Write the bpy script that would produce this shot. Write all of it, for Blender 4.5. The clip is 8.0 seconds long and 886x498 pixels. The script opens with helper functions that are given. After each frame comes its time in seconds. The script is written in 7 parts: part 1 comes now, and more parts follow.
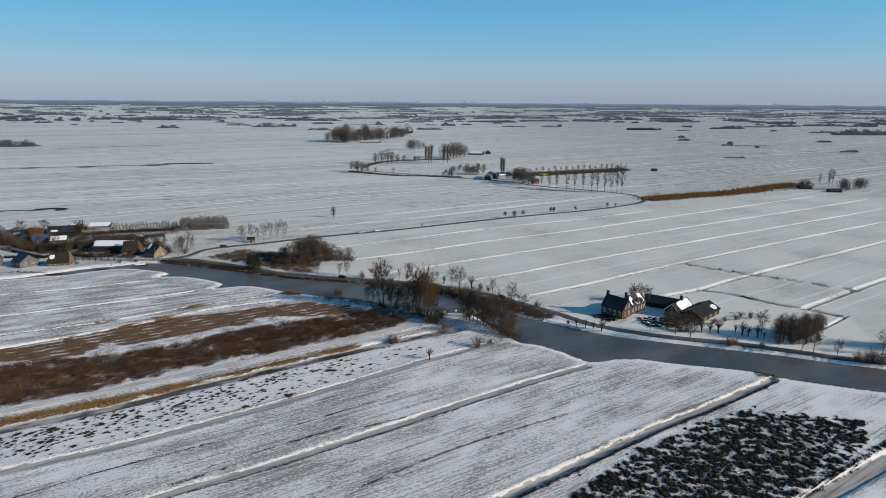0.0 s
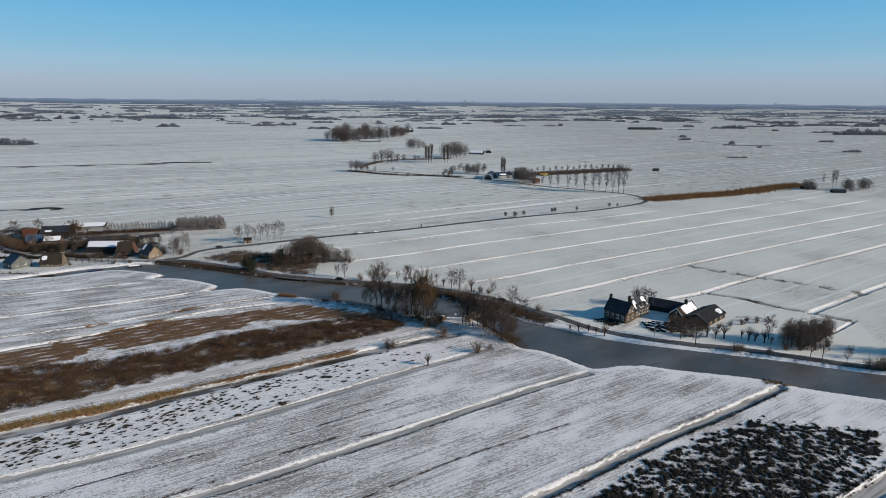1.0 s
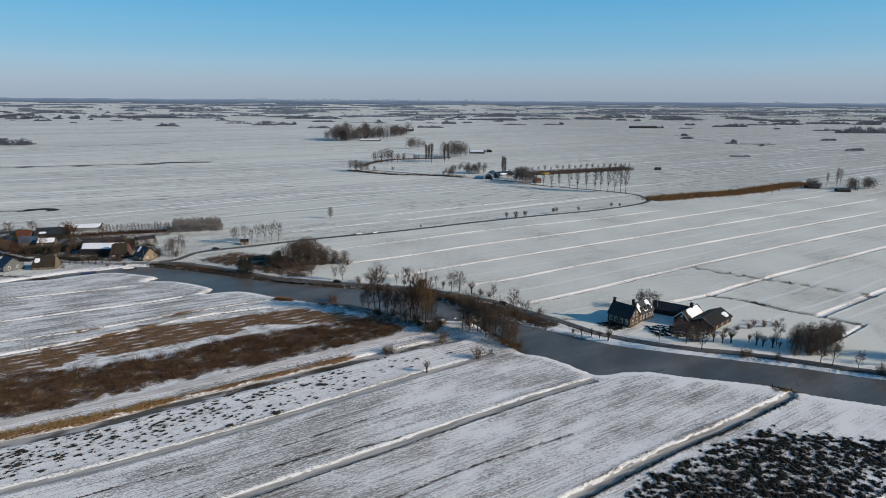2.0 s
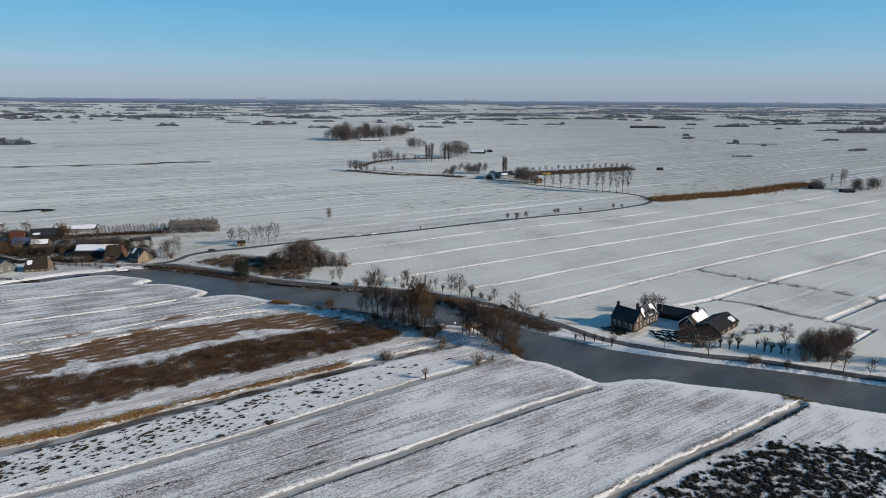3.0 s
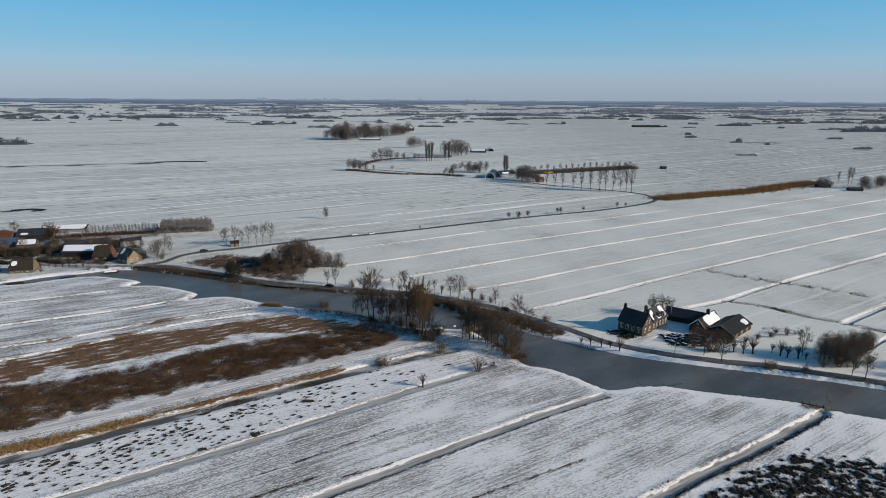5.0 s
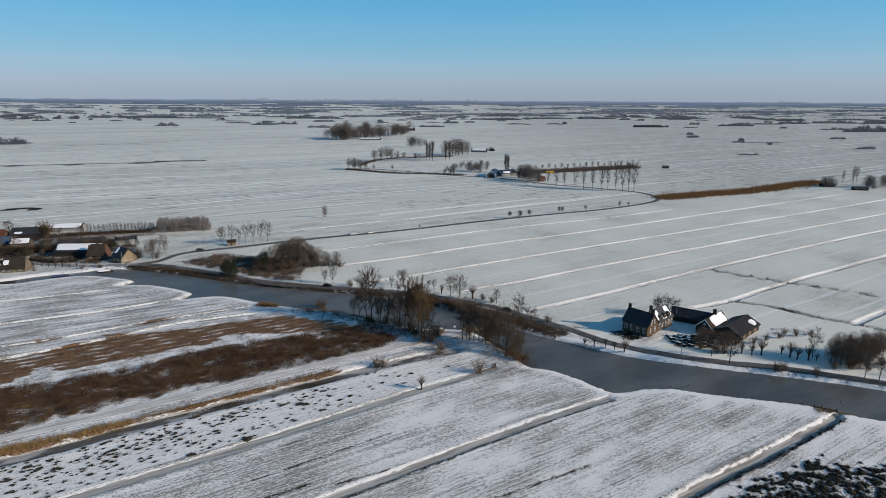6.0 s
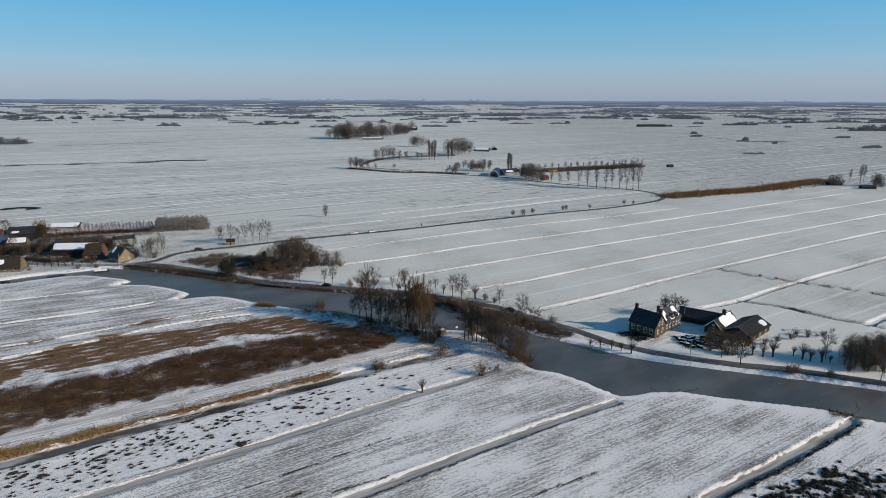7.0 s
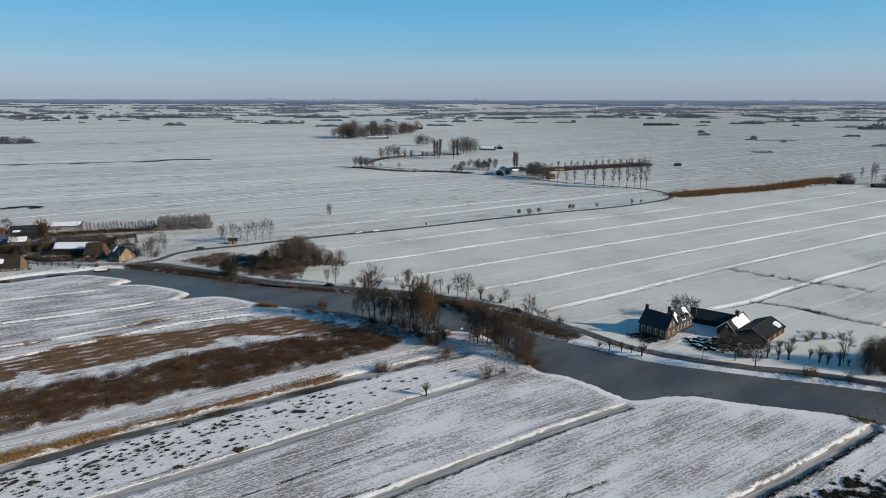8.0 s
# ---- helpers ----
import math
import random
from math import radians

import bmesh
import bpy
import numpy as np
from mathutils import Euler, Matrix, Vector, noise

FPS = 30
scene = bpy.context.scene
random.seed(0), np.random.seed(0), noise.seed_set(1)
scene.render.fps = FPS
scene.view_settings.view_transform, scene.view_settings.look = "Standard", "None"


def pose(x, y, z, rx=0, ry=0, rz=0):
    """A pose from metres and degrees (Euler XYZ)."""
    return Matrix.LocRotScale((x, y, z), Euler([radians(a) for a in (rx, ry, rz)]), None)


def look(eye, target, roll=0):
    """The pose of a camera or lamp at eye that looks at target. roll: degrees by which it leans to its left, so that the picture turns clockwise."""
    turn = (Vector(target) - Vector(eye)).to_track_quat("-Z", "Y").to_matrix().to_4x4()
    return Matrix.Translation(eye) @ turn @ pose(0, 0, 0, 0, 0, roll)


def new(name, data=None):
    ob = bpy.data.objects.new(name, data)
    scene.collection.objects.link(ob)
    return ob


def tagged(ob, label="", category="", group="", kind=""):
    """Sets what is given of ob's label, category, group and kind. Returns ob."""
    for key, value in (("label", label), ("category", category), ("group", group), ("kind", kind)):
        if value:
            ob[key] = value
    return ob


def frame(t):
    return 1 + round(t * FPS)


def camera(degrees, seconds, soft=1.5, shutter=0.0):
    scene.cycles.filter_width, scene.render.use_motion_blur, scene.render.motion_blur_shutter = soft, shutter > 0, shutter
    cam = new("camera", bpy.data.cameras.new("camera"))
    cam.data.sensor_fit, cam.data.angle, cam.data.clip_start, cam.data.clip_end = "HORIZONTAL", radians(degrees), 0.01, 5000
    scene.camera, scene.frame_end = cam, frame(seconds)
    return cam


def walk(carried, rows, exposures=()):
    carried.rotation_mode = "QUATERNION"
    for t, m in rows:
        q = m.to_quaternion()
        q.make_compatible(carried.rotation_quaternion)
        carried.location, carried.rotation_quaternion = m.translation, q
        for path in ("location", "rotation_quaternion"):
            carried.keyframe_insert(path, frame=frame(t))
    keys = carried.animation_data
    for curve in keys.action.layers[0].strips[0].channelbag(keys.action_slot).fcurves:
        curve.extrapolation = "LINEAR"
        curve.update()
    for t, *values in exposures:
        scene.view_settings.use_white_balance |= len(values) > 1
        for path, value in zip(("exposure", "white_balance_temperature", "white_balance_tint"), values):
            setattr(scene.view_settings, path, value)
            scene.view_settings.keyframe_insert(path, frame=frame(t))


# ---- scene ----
cam = camera(72.7, 8.0, soft=0.5)
EXPOSURE = -0.27
PATH = [
    (0, (-1.671, -8.649, 90.0), (-1.669, -6.707, 89.523), 0.4),
    (0.5, (-1.488, -5.599, 89.941), (-1.486, -3.657, 89.462), 0.5),
    (1, (-1.214, -2.536, 89.917), (-1.213, -0.595, 89.437), 0.5),
    (1.5, (-0.896, 0.586, 89.904), (-0.896, 2.527, 89.422), 0.4),
    (3, (-0.156, 9.795, 89.608), (-0.16, 11.735, 89.124), 0.4),
    (3.5, (0.047, 12.728, 89.26), (0.043, 14.669, 88.776), 0.4),
    (4, (0.243, 15.36, 88.611), (0.237, 17.301, 88.127), 0.3),
    (4.5, (0.415, 17.922, 87.791), (0.409, 19.863, 87.307), 0.3),
    (6, (1.083, 26.194, 84.472), (1.073, 28.135, 83.991), 0.3),
    (6.5, (1.268, 28.977, 83.592), (1.257, 30.918, 83.111), 0.3),
    (7, (1.432, 31.572, 82.615), (1.413, 33.514, 82.134), 0.2),
    (7.5, (1.476, 34.155, 81.773), (1.447, 36.096, 81.292), 0.2),
    (8, (1.604, 36.85, 81.173), (1.567, 38.79, 80.691), 0.1),
]
walk(cam, [(t, look(eye, target, roll)) for t, eye, target, roll in PATH], [(0.0, EXPOSURE), (8.0, EXPOSURE)])

# ---- light ----
SUN_DIR = Vector((0.90, -0.24, 0.36)).normalized()      # towards the sun
sun_height = math.asin(SUN_DIR.z)
world = bpy.data.worlds.new("winter_sky")
scene.world = world
world.use_nodes = True
wn = world.node_tree
sky = wn.nodes.new("ShaderNodeTexSky")
sky.sky_type = "NISHITA"
sky.sun_disc = False
sky.sun_elevation = sun_height
sky.sun_rotation = math.atan2(SUN_DIR.x, SUN_DIR.y)
sky.altitude = 0
sky.air_density = 1.0
sky.dust_density = 0.15
sky.ozone_density = 4.0
# winter haze: pale and lilac over the horizon, where the sky's red nears its blue, and deep blue in the clear air above
bands = wn.nodes.new("ShaderNodeSeparateColor")
wn.links.new(sky.outputs[0], bands.inputs[0])


def sky_math(op, a, b):
    n = wn.nodes.new("ShaderNodeMath")
    n.operation = op
    for i, v in enumerate((a, b)):
        if isinstance(v, float):
            n.inputs[i].default_value = v
        else:
            wn.links.new(v, n.inputs[i])
    return n.outputs[0]


redness = sky_math("DIVIDE", sky_math("DIVIDE", bands.outputs[0], bands.outputs[2]), 1.6)
haze = wn.nodes.new("ShaderNodeValToRGB")
HAZE = ((0.238, (0.22, 0.35, 0.39)), (0.244, (0.27, 0.45, 0.48)), (0.27, (0.45, 0.92, 0.90)), (0.328, (0.634, 1.26, 1.258)), (0.398, (0.765, 1.422, 1.64)),
        (0.479, (1.006, 1.527, 1.788)), (0.753, (1.349, 1.595, 2.10)), (1.07, (1.307, 1.452, 2.174)), (1.46, (1.02, 1.294, 2.238)))
stops = haze.color_ramp.elements
stops[0].position, stops[0].color = HAZE[0][0] / 1.6, (*HAZE[0][1], 1)
stops[1].position, stops[1].color = HAZE[-1][0] / 1.6, (*HAZE[-1][1], 1)
for place, colour in HAZE[1:-1]:
    stops.new(place / 1.6).color = (*colour, 1)
wn.links.new(redness, haze.inputs[0])
# thin haze evens out the brightness round the compass
even = sky_math("POWER", sky_math("DIVIDE", bands.outputs[1], 4.0), -0.8)
veil = wn.nodes.new("ShaderNodeVectorMath")
veil.operation = "SCALE"
wn.links.new(haze.outputs[0], veil.inputs[0])
wn.links.new(even, veil.inputs["Scale"])
tint = wn.nodes.new("ShaderNodeMix")
tint.data_type, tint.blend_type = "RGBA", "MULTIPLY"
tint.inputs[0].default_value = 1.0
wn.links.new(sky.outputs[0], tint.inputs[6])
wn.links.new(veil.outputs[0], tint.inputs[7])
wn.links.new(tint.outputs[2], wn.nodes["Background"].inputs[0])
wn.nodes["Background"].inputs[1].default_value = 0.088
lamp = bpy.data.lights.new("sun", "SUN")
lamp.energy, lamp.angle, lamp.color = 5.2, radians(0.6), (1.0, 0.85, 0.685)
sun = new("sun", lamp)
sun.matrix_world = look(SUN_DIR * 400, (0, 0, 0))

# ---- materials ----
FIELD = 0.56        # direction of the polder's ditches, radians from x


def material(name, rough=0.8):
    m = bpy.data.materials.new(name)
    m.use_nodes = True
    b = m.node_tree.nodes["Principled BSDF"]
    b.inputs["Roughness"].default_value = rough
    b.inputs["Specular IOR Level"].default_value = 0.25
    return m, m.node_tree, b


def math_node(tree, op, a, b=None, clamp=False):
    n = tree.nodes.new("ShaderNodeMath")
    n.operation, n.use_clamp = op, clamp
    for i, v in enumerate((a, b)):
        if v is None:
            continue
        if isinstance(v, (int, float)):
            n.inputs[i].default_value = v
        else:
            tree.links.new(v, n.inputs[i])
    return n.outputs[0]


def ramp(tree, value, lo, hi):
    """Smooth step of value between lo and hi."""
    n = tree.nodes.new("ShaderNodeMapRange")
    n.interpolation_type = "SMOOTHSTEP"
    n.inputs["From Min"].default_value, n.inputs["From Max"].default_value = lo, hi
    tree.links.new(value, n.inputs["Value"])
    return n.outputs["Result"]


def mix(tree, fac, a, b):
    n = tree.nodes.new("ShaderNodeMix")
    n.data_type = "RGBA"
    for sock, v in ((n.inputs[0], fac), (n.inputs[6], a), (n.inputs[7], b)):
        if isinstance(v, (int, float)):
            sock.default_value = v
        elif isinstance(v, tuple):
            sock.default_value = (*v, 1)
        else:
            tree.links.new(v, sock)
    return n.outputs[2]


def noise_tex(tree, scale, detail=4, vector=None, rough=0.6):
    n = tree.nodes.new("ShaderNodeTexNoise")
    n.inputs["Scale"].default_value, n.inputs["Detail"].default_value, n.inputs["Roughness"].default_value = scale, detail, rough
    if vector is not None:
        tree.links.new(vector, n.inputs["Vector"])
    return n.outputs["Fac"]


def coords(tree, turn=0.0, stretch=(1, 1, 1)):
    """World position along and across a direction, divided by stretch."""
    p = tree.nodes.new("ShaderNodeNewGeometry").outputs["Position"]
    out = tree.nodes.new("ShaderNodeCombineXYZ")
    axes = ((math.cos(turn), math.sin(turn), 0), (-math.sin(turn), math.cos(turn), 0), (0, 0, 1))
    for k, (axis, size) in enumerate(zip(axes, stretch)):
        d = tree.nodes.new("ShaderNodeVectorMath")
        d.operation = "DOT_PRODUCT"
        d.inputs[1].default_value = [c / size for c in axis]
        tree.links.new(p, d.inputs[0])
        tree.links.new(d.outputs["Value"], out.inputs[k])
    return out.outputs[0]


def attribute(tree, name):
    n = tree.nodes.new("ShaderNodeAttribute")
    n.attribute_name = name
    return n.outputs["Fac"]


def bump(tree, bsdf, height, distance, strength=1.0):
    n = tree.nodes.new("ShaderNodeBump")
    n.inputs["Distance"].default_value, n.inputs["Strength"].default_value = distance, strength
    tree.links.new(height, n.inputs["Height"])
    tree.links.new(n.outputs[0], bsdf.inputs["Normal"])


def ground_material():
    m, t, b = material("snowy_ground", 0.75)
    rows = coords(t, FIELD, (2.4, 0.5, 1))
    fine = noise_tex(t, 1.0, 5, rows, 0.7)
    streak = noise_tex(t, 1.0, 5, coords(t, FIELD, (15, 0.75, 1)), 0.65)
    ridge = noise_tex(t, 1.0, 3, coords(t, FIELD, (7.0, 0.42, 1)), 0.6)
    broad = noise_tex(t, 0.035, 4, coords(t))
    speck = ramp(t, noise_tex(t, 2.2, 3, coords(t)), 0.40, 0.62)
    grain = noise_tex(t, 1.5, 4, coords(t, FIELD, (2.4, 0.8, 1)), 0.62)
    patch = noise_tex(t, 0.35, 4, coords(t))
    thin = attribute(t, "thin")
    soil_shade = attribute(t, "soil_shade")
    straw = attribute(t, "straw")
    # how much stubble looks through the snow
    level = math_node(t, "ADD", math_node(t, "ADD", math_node(t, "MULTIPLY", fine, 0.5), math_node(t, "MULTIPLY", ridge, 0.5)), math_node(t, "MULTIPLY", math_node(t, "SUBTRACT", broad, 0.5), 0.22))
    level = math_node(t, "ADD", level, math_node(t, "MULTIPLY", math_node(t, "SUBTRACT", thin, 0.5), 0.30))
    show = ramp(t, level, 0.46, 0.66)
    furrow = math_node(t, "MULTIPLY", ramp(t, streak, 0.55, 0.61), ramp(t, math_node(t, "ADD", thin, math_node(t, "MULTIPLY", broad, 0.6)), 0.66, 0.98))
    snow = mix(t, broad, (0.895, 0.876, 0.858), (0.85, 0.832, 0.814))
    # short green turf tints the thin snow of the meadows across the river
    snow = mix(t, attribute(t, "meadow"), snow, mix(t, broad, (0.78, 0.777, 0.709), (0.693, 0.693, 0.631)))
    grass = mix(t, speck, (0.07, 0.060, 0.045), (0.26, 0.235, 0.19))
    c = mix(t, math_node(t, "MULTIPLY", show, 0.22, True), snow, grass)
    dots = math_node(t, "MULTIPLY", ramp(t, grain, 0.545, 0.61), ramp(t, math_node(t, "ADD", thin, math_node(t, "MULTIPLY", broad, 0.5)), 0.62, 1.05))
    c = mix(t, math_node(t, "MULTIPLY", dots, 0.62, True), c, (0.085, 0.075, 0.065))
    c = mix(t, math_node(t, "MULTIPLY", furrow, 0.75, True), c, (0.055, 0.047, 0.035))
    # frozen clods and grass tips that stick out between the rows
    clods = ramp(t, math_node(t, "ADD", patch, speck), 1.33, 1.52)
    clods = math_node(t, "MULTIPLY", clods, ramp(t, thin, 0.10, 0.50))
    c = mix(t, math_node(t, "MULTIPLY", clods, 0.62, True), c, (0.13, 0.115, 0.10))
    # rows of stubble that the wind has swept bare
    rowdash = noise_tex(t, 1.0, 3, coords(t, FIELD, (4.5, 1.15, 1)), 0.6)
    rowdash = math_node(t, "MULTIPLY", ramp(t, rowdash, 0.55, 0.64), ramp(t, thin, 0.22, 0.62))
    rowdash = math_node(t, "MULTIPLY", rowdash, math_node(t, "SUBTRACT", 1.0, math_node(t, "MULTIPLY", attribute(t, "meadow"), 0.7)))
    c = mix(t, math_node(t, "MULTIPLY", rowdash, 0.42, True), c, (0.20, 0.185, 0.165))
    near = math_node(t, "SUBTRACT", 1.0, math_node(t, "MULTIPLY", attribute(t, "meadow"), 0.62))
    stubble = noise_tex(t, 1.0, 3, coords(t, FIELD, (1.15, 0.34, 1)), 0.7)
    lanes = noise_tex(t, 1.0, 3, coords(t, FIELD, (48, 0.8, 1)), 0.55)
    mown = math_node(t, "ADD", math_node(t, "MULTIPLY", stubble, 0.64), math_node(t, "MULTIPLY", lanes, 0.36))
    mown = math_node(t, "ADD", mown, math_node(t, "MULTIPLY", math_node(t, "SUBTRACT", thin, 0.5), 0.13))
    mown = math_node(t, "MULTIPLY", ramp(t, mown, 0.496, 0.55), math_node(t, "MULTIPLY", ramp(t, thin, 0.02, 0.42), near))
    c = mix(t, math_node(t, "MULTIPLY", mown, 0.82, True), c, mix(t, speck, (0.105, 0.090, 0.074), (0.35, 0.315, 0.27)))
    # drained furrows and ditch lines of the far polder
    co = coords(t, FIELD)
    sep = t.nodes.new("ShaderNodeSeparateXYZ")
    t.links.new(co, sep.inputs[0])
    wob = math_node(t, "MULTIPLY", noise_tex(t, 0.004, 2, coords(t)), 22)
    v = math_node(t, "ADD", sep.outputs[1], wob)
    # each far plot has its own cover of snow
    plot = math_node(t, "FLOOR", math_node(t, "DIVIDE", math_node(t, "ADD", v, 5000.0), 41.0))
    plot = math_node(t, "FRACT", math_node(t, "MULTIPLY", math_node(t, "SINE", math_node(t, "MULTIPLY", plot, 12.99)), 437.5))
    c = mix(t, math_node(t, "MULTIPLY", math_node(t, "MULTIPLY", plot, attribute(t, "far")), 0.60), c, (0.50, 0.512, 0.485))
    dash = ramp(t, noise_tex(t, 1.0, 3, coords(t, FIELD, (30, 3.5, 1)), 0.6), 0.56, 0.62)
    dash = math_node(t, "MULTIPLY", math_node(t, "MULTIPLY", dash, ramp(t, noise_tex(t, 0.0045, 3, coords(t)), 0.38, 0.54)), attribute(t, "far"))
    c = mix(t, math_node(t, "MULTIPLY", dash, 0.72), c, (0.16, 0.15, 0.135))
    for spacing, width, tone, shift in ((41.0, 0.065, (0.93, 0.93, 0.93), 0.0), (41.0, 0.030, (0.40, 0.39, 0.37), 2.6), (17.0, 0.10, (0.90, 0.90, 0.90), 6.0), (97.0, 0.018, (0.20, 0.195, 0.19), 40.0)):
        saw = math_node(t, "FRACT", math_node(t, "DIVIDE", math_node(t, "ADD", v, shift + 5000.0), spacing))
        line = math_node(t, "LESS_THAN", saw, width)
        broken = ramp(t, noise_tex(t, 1.0, 3, coords(t, FIELD, (380, 26, 1))), 0.44, 0.56)
        reach = attribute(t, "far")
        if spacing == 17.0:
            reach = math_node(t, "MAXIMUM", reach, math_node(t, "MULTIPLY", attribute(t, "meadow"), 0.45))
        line = math_node(t, "MULTIPLY", math_node(t, "MULTIPLY", line, broken), reach)
        c = mix(t, math_node(t, "MULTIPLY", line, 0.9), c, tone)
    # dusty ice in the beds of the ditches; in ditch 4 its grey stands for shade
    bed = ramp(t, math_node(t, "ADD", attribute(t, "bed"), math_node(t, "MULTIPLY", math_node(t, "SUBTRACT", patch, 0.5), 0.5)), 0.40, 0.60)
    dusty = mix(t, ramp(t, streak, 0.35, 0.6), (0.23, 0.215, 0.195), (0.47, 0.455, 0.43))
    bare = mix(t, ramp(t, noise_tex(t, 1.0, 3, coords(t, FIELD, (16, 6, 1))), 0.44, 0.58), (0.095, 0.092, 0.088), (0.40, 0.395, 0.39))
    c = mix(t, bed, c, mix(t, ramp(t, attribute(t, "bed"), 1.02, 1.12), dusty, bare))
    # straw, reed litter, bare wet soil, and the shade put along ditch edges
    sfac = ramp(t, math_node(t, "ADD", math_node(t, "MULTIPLY", straw, 0.75), math_node(t, "MULTIPLY", math_node(t, "ADD", streak, fine), 0.75)), 1.02, 1.22)
    sfac = math_node(t, "MULTIPLY", sfac, ramp(t, straw, 0.02, 0.15))
    c = mix(t, sfac, c, mix(t, speck, (0.060, 0.030, 0.016), (0.28, 0.160, 0.075)))
    dfac = ramp(t, math_node(t, "ADD", math_node(t, "MULTIPLY", soil_shade, 0.75), math_node(t, "MULTIPLY", math_node(t, "ADD", patch, speck), 0.75)), 1.02, 1.18)
    dfac = math_node(t, "MULTIPLY", dfac, ramp(t, soil_shade, 0.12, 0.30))
    c = mix(t, dfac, c, mix(t, speck, (0.018, 0.014, 0.009), (0.075, 0.055, 0.032)))
    t.links.new(c, b.inputs["Base Color"])
    rough = math_node(t, "ADD", math_node(t, "MULTIPLY", grain, 0.40), math_node(t, "MULTIPLY", stubble, 0.60))
    rough = math_node(t, "MULTIPLY", rough, math_node(t, "ADD", math_node(t, "MULTIPLY", thin, 1.1), 0.25, True))
    rough = math_node(t, "MULTIPLY", rough, math_node(t, "SUBTRACT", 1.0, math_node(t, "MULTIPLY", attribute(t, "meadow"), 0.72)))
    bump(t, b, rough, 0.40, 1.0)
    return m


def ice_material():
    m, t, b = material("grey_ice", 0.32)
    n = noise_tex(t, 0.06, 5, coords(t, FIELD, (2.5, 1, 1)))
    d = noise_tex(t, 0.5, 5, coords(t))
    c = mix(t, ramp(t, n, 0.35, 0.68), (0.072, 0.070, 0.066), (0.140, 0.135, 0.127))
    c = mix(t, ramp(t, d, 0.60, 0.75), c, (0.17, 0.17, 0.165))
    # dark refrozen cracks
    vein = noise_tex(t, 0.035, 3, coords(t, 0.45, (2.2, 0.6, 1)))
    line = ramp(t, math_node(t, "ABSOLUTE", math_node(t, "SUBTRACT", vein, 0.56)), 0.0035, 0.001)
    c = mix(t, math_node(t, "MULTIPLY", line, ramp(t, n, 0.45, 0.6)), c, (0.02, 0.02, 0.02))
    t.links.new(c, b.inputs["Base Color"])
    t.links.new(math_node(t, "ADD", math_node(t, "MULTIPLY", d, 0.25), 0.24), b.inputs["Roughness"])
    b.inputs["Specular IOR Level"].default_value = 0.35
    bump(t, b, d, 0.02)
    return m


def two_tone(name, dark, light, scale, rough=0.85, relief=0.02, stretch=(1, 1, 1), turn=0.0, vary=0.0):
    m, t, b = material(name, rough)
    n = noise_tex(t, scale, 5, coords(t, turn, stretch), 0.65)
    big = noise_tex(t, scale * 0.13, 3, coords(t))
    f = math_node(t, "ADD", math_node(t, "MULTIPLY", n, 0.65), math_node(t, "MULTIPLY", big, 0.35))
    f = ramp(t, f, 0.32, 0.68)
    if vary:
        info = t.nodes.new("ShaderNodeObjectInfo")
        geo = t.nodes.new("ShaderNodeNewGeometry")
        r = math_node(t, "ADD", math_node(t, "MULTIPLY", info.outputs["Random"], 0.5), math_node(t, "MULTIPLY", geo.outputs["Random Per Island"], 0.5))
        f = math_node(t, "ADD", math_node(t, "MULTIPLY", f, 1 - vary), math_node(t, "MULTIPLY", r, vary))
    t.links.new(mix(t, f, dark, light), b.inputs["Base Color"])
    bump(t, b, n, relief)
    return m


def brick_material(name, a, c, mortar):
    m, t, b = material(name, 0.85)
    tex = t.nodes.new("ShaderNodeTexBrick")
    tex.inputs["Color1"].default_value, tex.inputs["Color2"].default_value, tex.inputs["Mortar"].default_value = (*a, 1), (*c, 1), (*mortar, 1)
    tex.inputs["Scale"].default_value = 4.5
    co = t.nodes.new("ShaderNodeTexCoord")
    mp = t.nodes.new("ShaderNodeMapping")
    mp.inputs["Rotation"].default_value = (radians(90), 0, 0)
    t.links.new(co.outputs["Object"], mp.inputs["Vector"])
    t.links.new(mp.outputs[0], tex.inputs["Vector"])
    grime = noise_tex(t, 0.7, 4)
    t.links.new(mix(t, ramp(t, grime, 0.45, 0.8), tex.outputs["Color"], tuple(0.5 * v for v in a)), b.inputs["Base Color"])
    bump(t, b, tex.outputs["Fac"], -0.01)
    return m


M_GROUND = ground_material()
M_ICE = ice_material()
M_SNOW = two_tone("roof_snow", (0.80, 0.82, 0.86), (0.90, 0.90, 0.92), 1.5, 0.7, 0.06)
M_ROAD = two_tone("wet_asphalt", (0.045, 0.042, 0.040), (0.16, 0.155, 0.15), 0.5, 0.7, 0.01)
M_OPEN = two_tone("dark_water", (0.012, 0.012, 0.011), (0.035, 0.033, 0.030), 0.2, 0.75, 0.01)
M_TRACK = two_tone("rutted_snow_track", (0.38, 0.35, 0.33), (0.78, 0.76, 0.75), 0.8, 0.8, 0.05, (8, 0.5, 1), FIELD)
M_BARK = two_tone("dark_bark", (0.035, 0.026, 0.020), (0.11, 0.085, 0.065), 6, 0.9, 0.02)
M_BIRCH = two_tone("pale_bark", (0.12, 0.10, 0.08), (0.42, 0.38, 0.32), 3, 0.85, 0.02)
M_TWIG = two_tone("brown_twigs", (0.058, 0.042, 0.032), (0.165, 0.118, 0.088), 0.4, 0.9, 0.0, vary=0.5)
M_TWIG_WARM = two_tone("ochre_twigs", (0.050, 0.030, 0.016), (0.16, 0.100, 0.050), 0.4, 0.9, 0.0, vary=0.5)
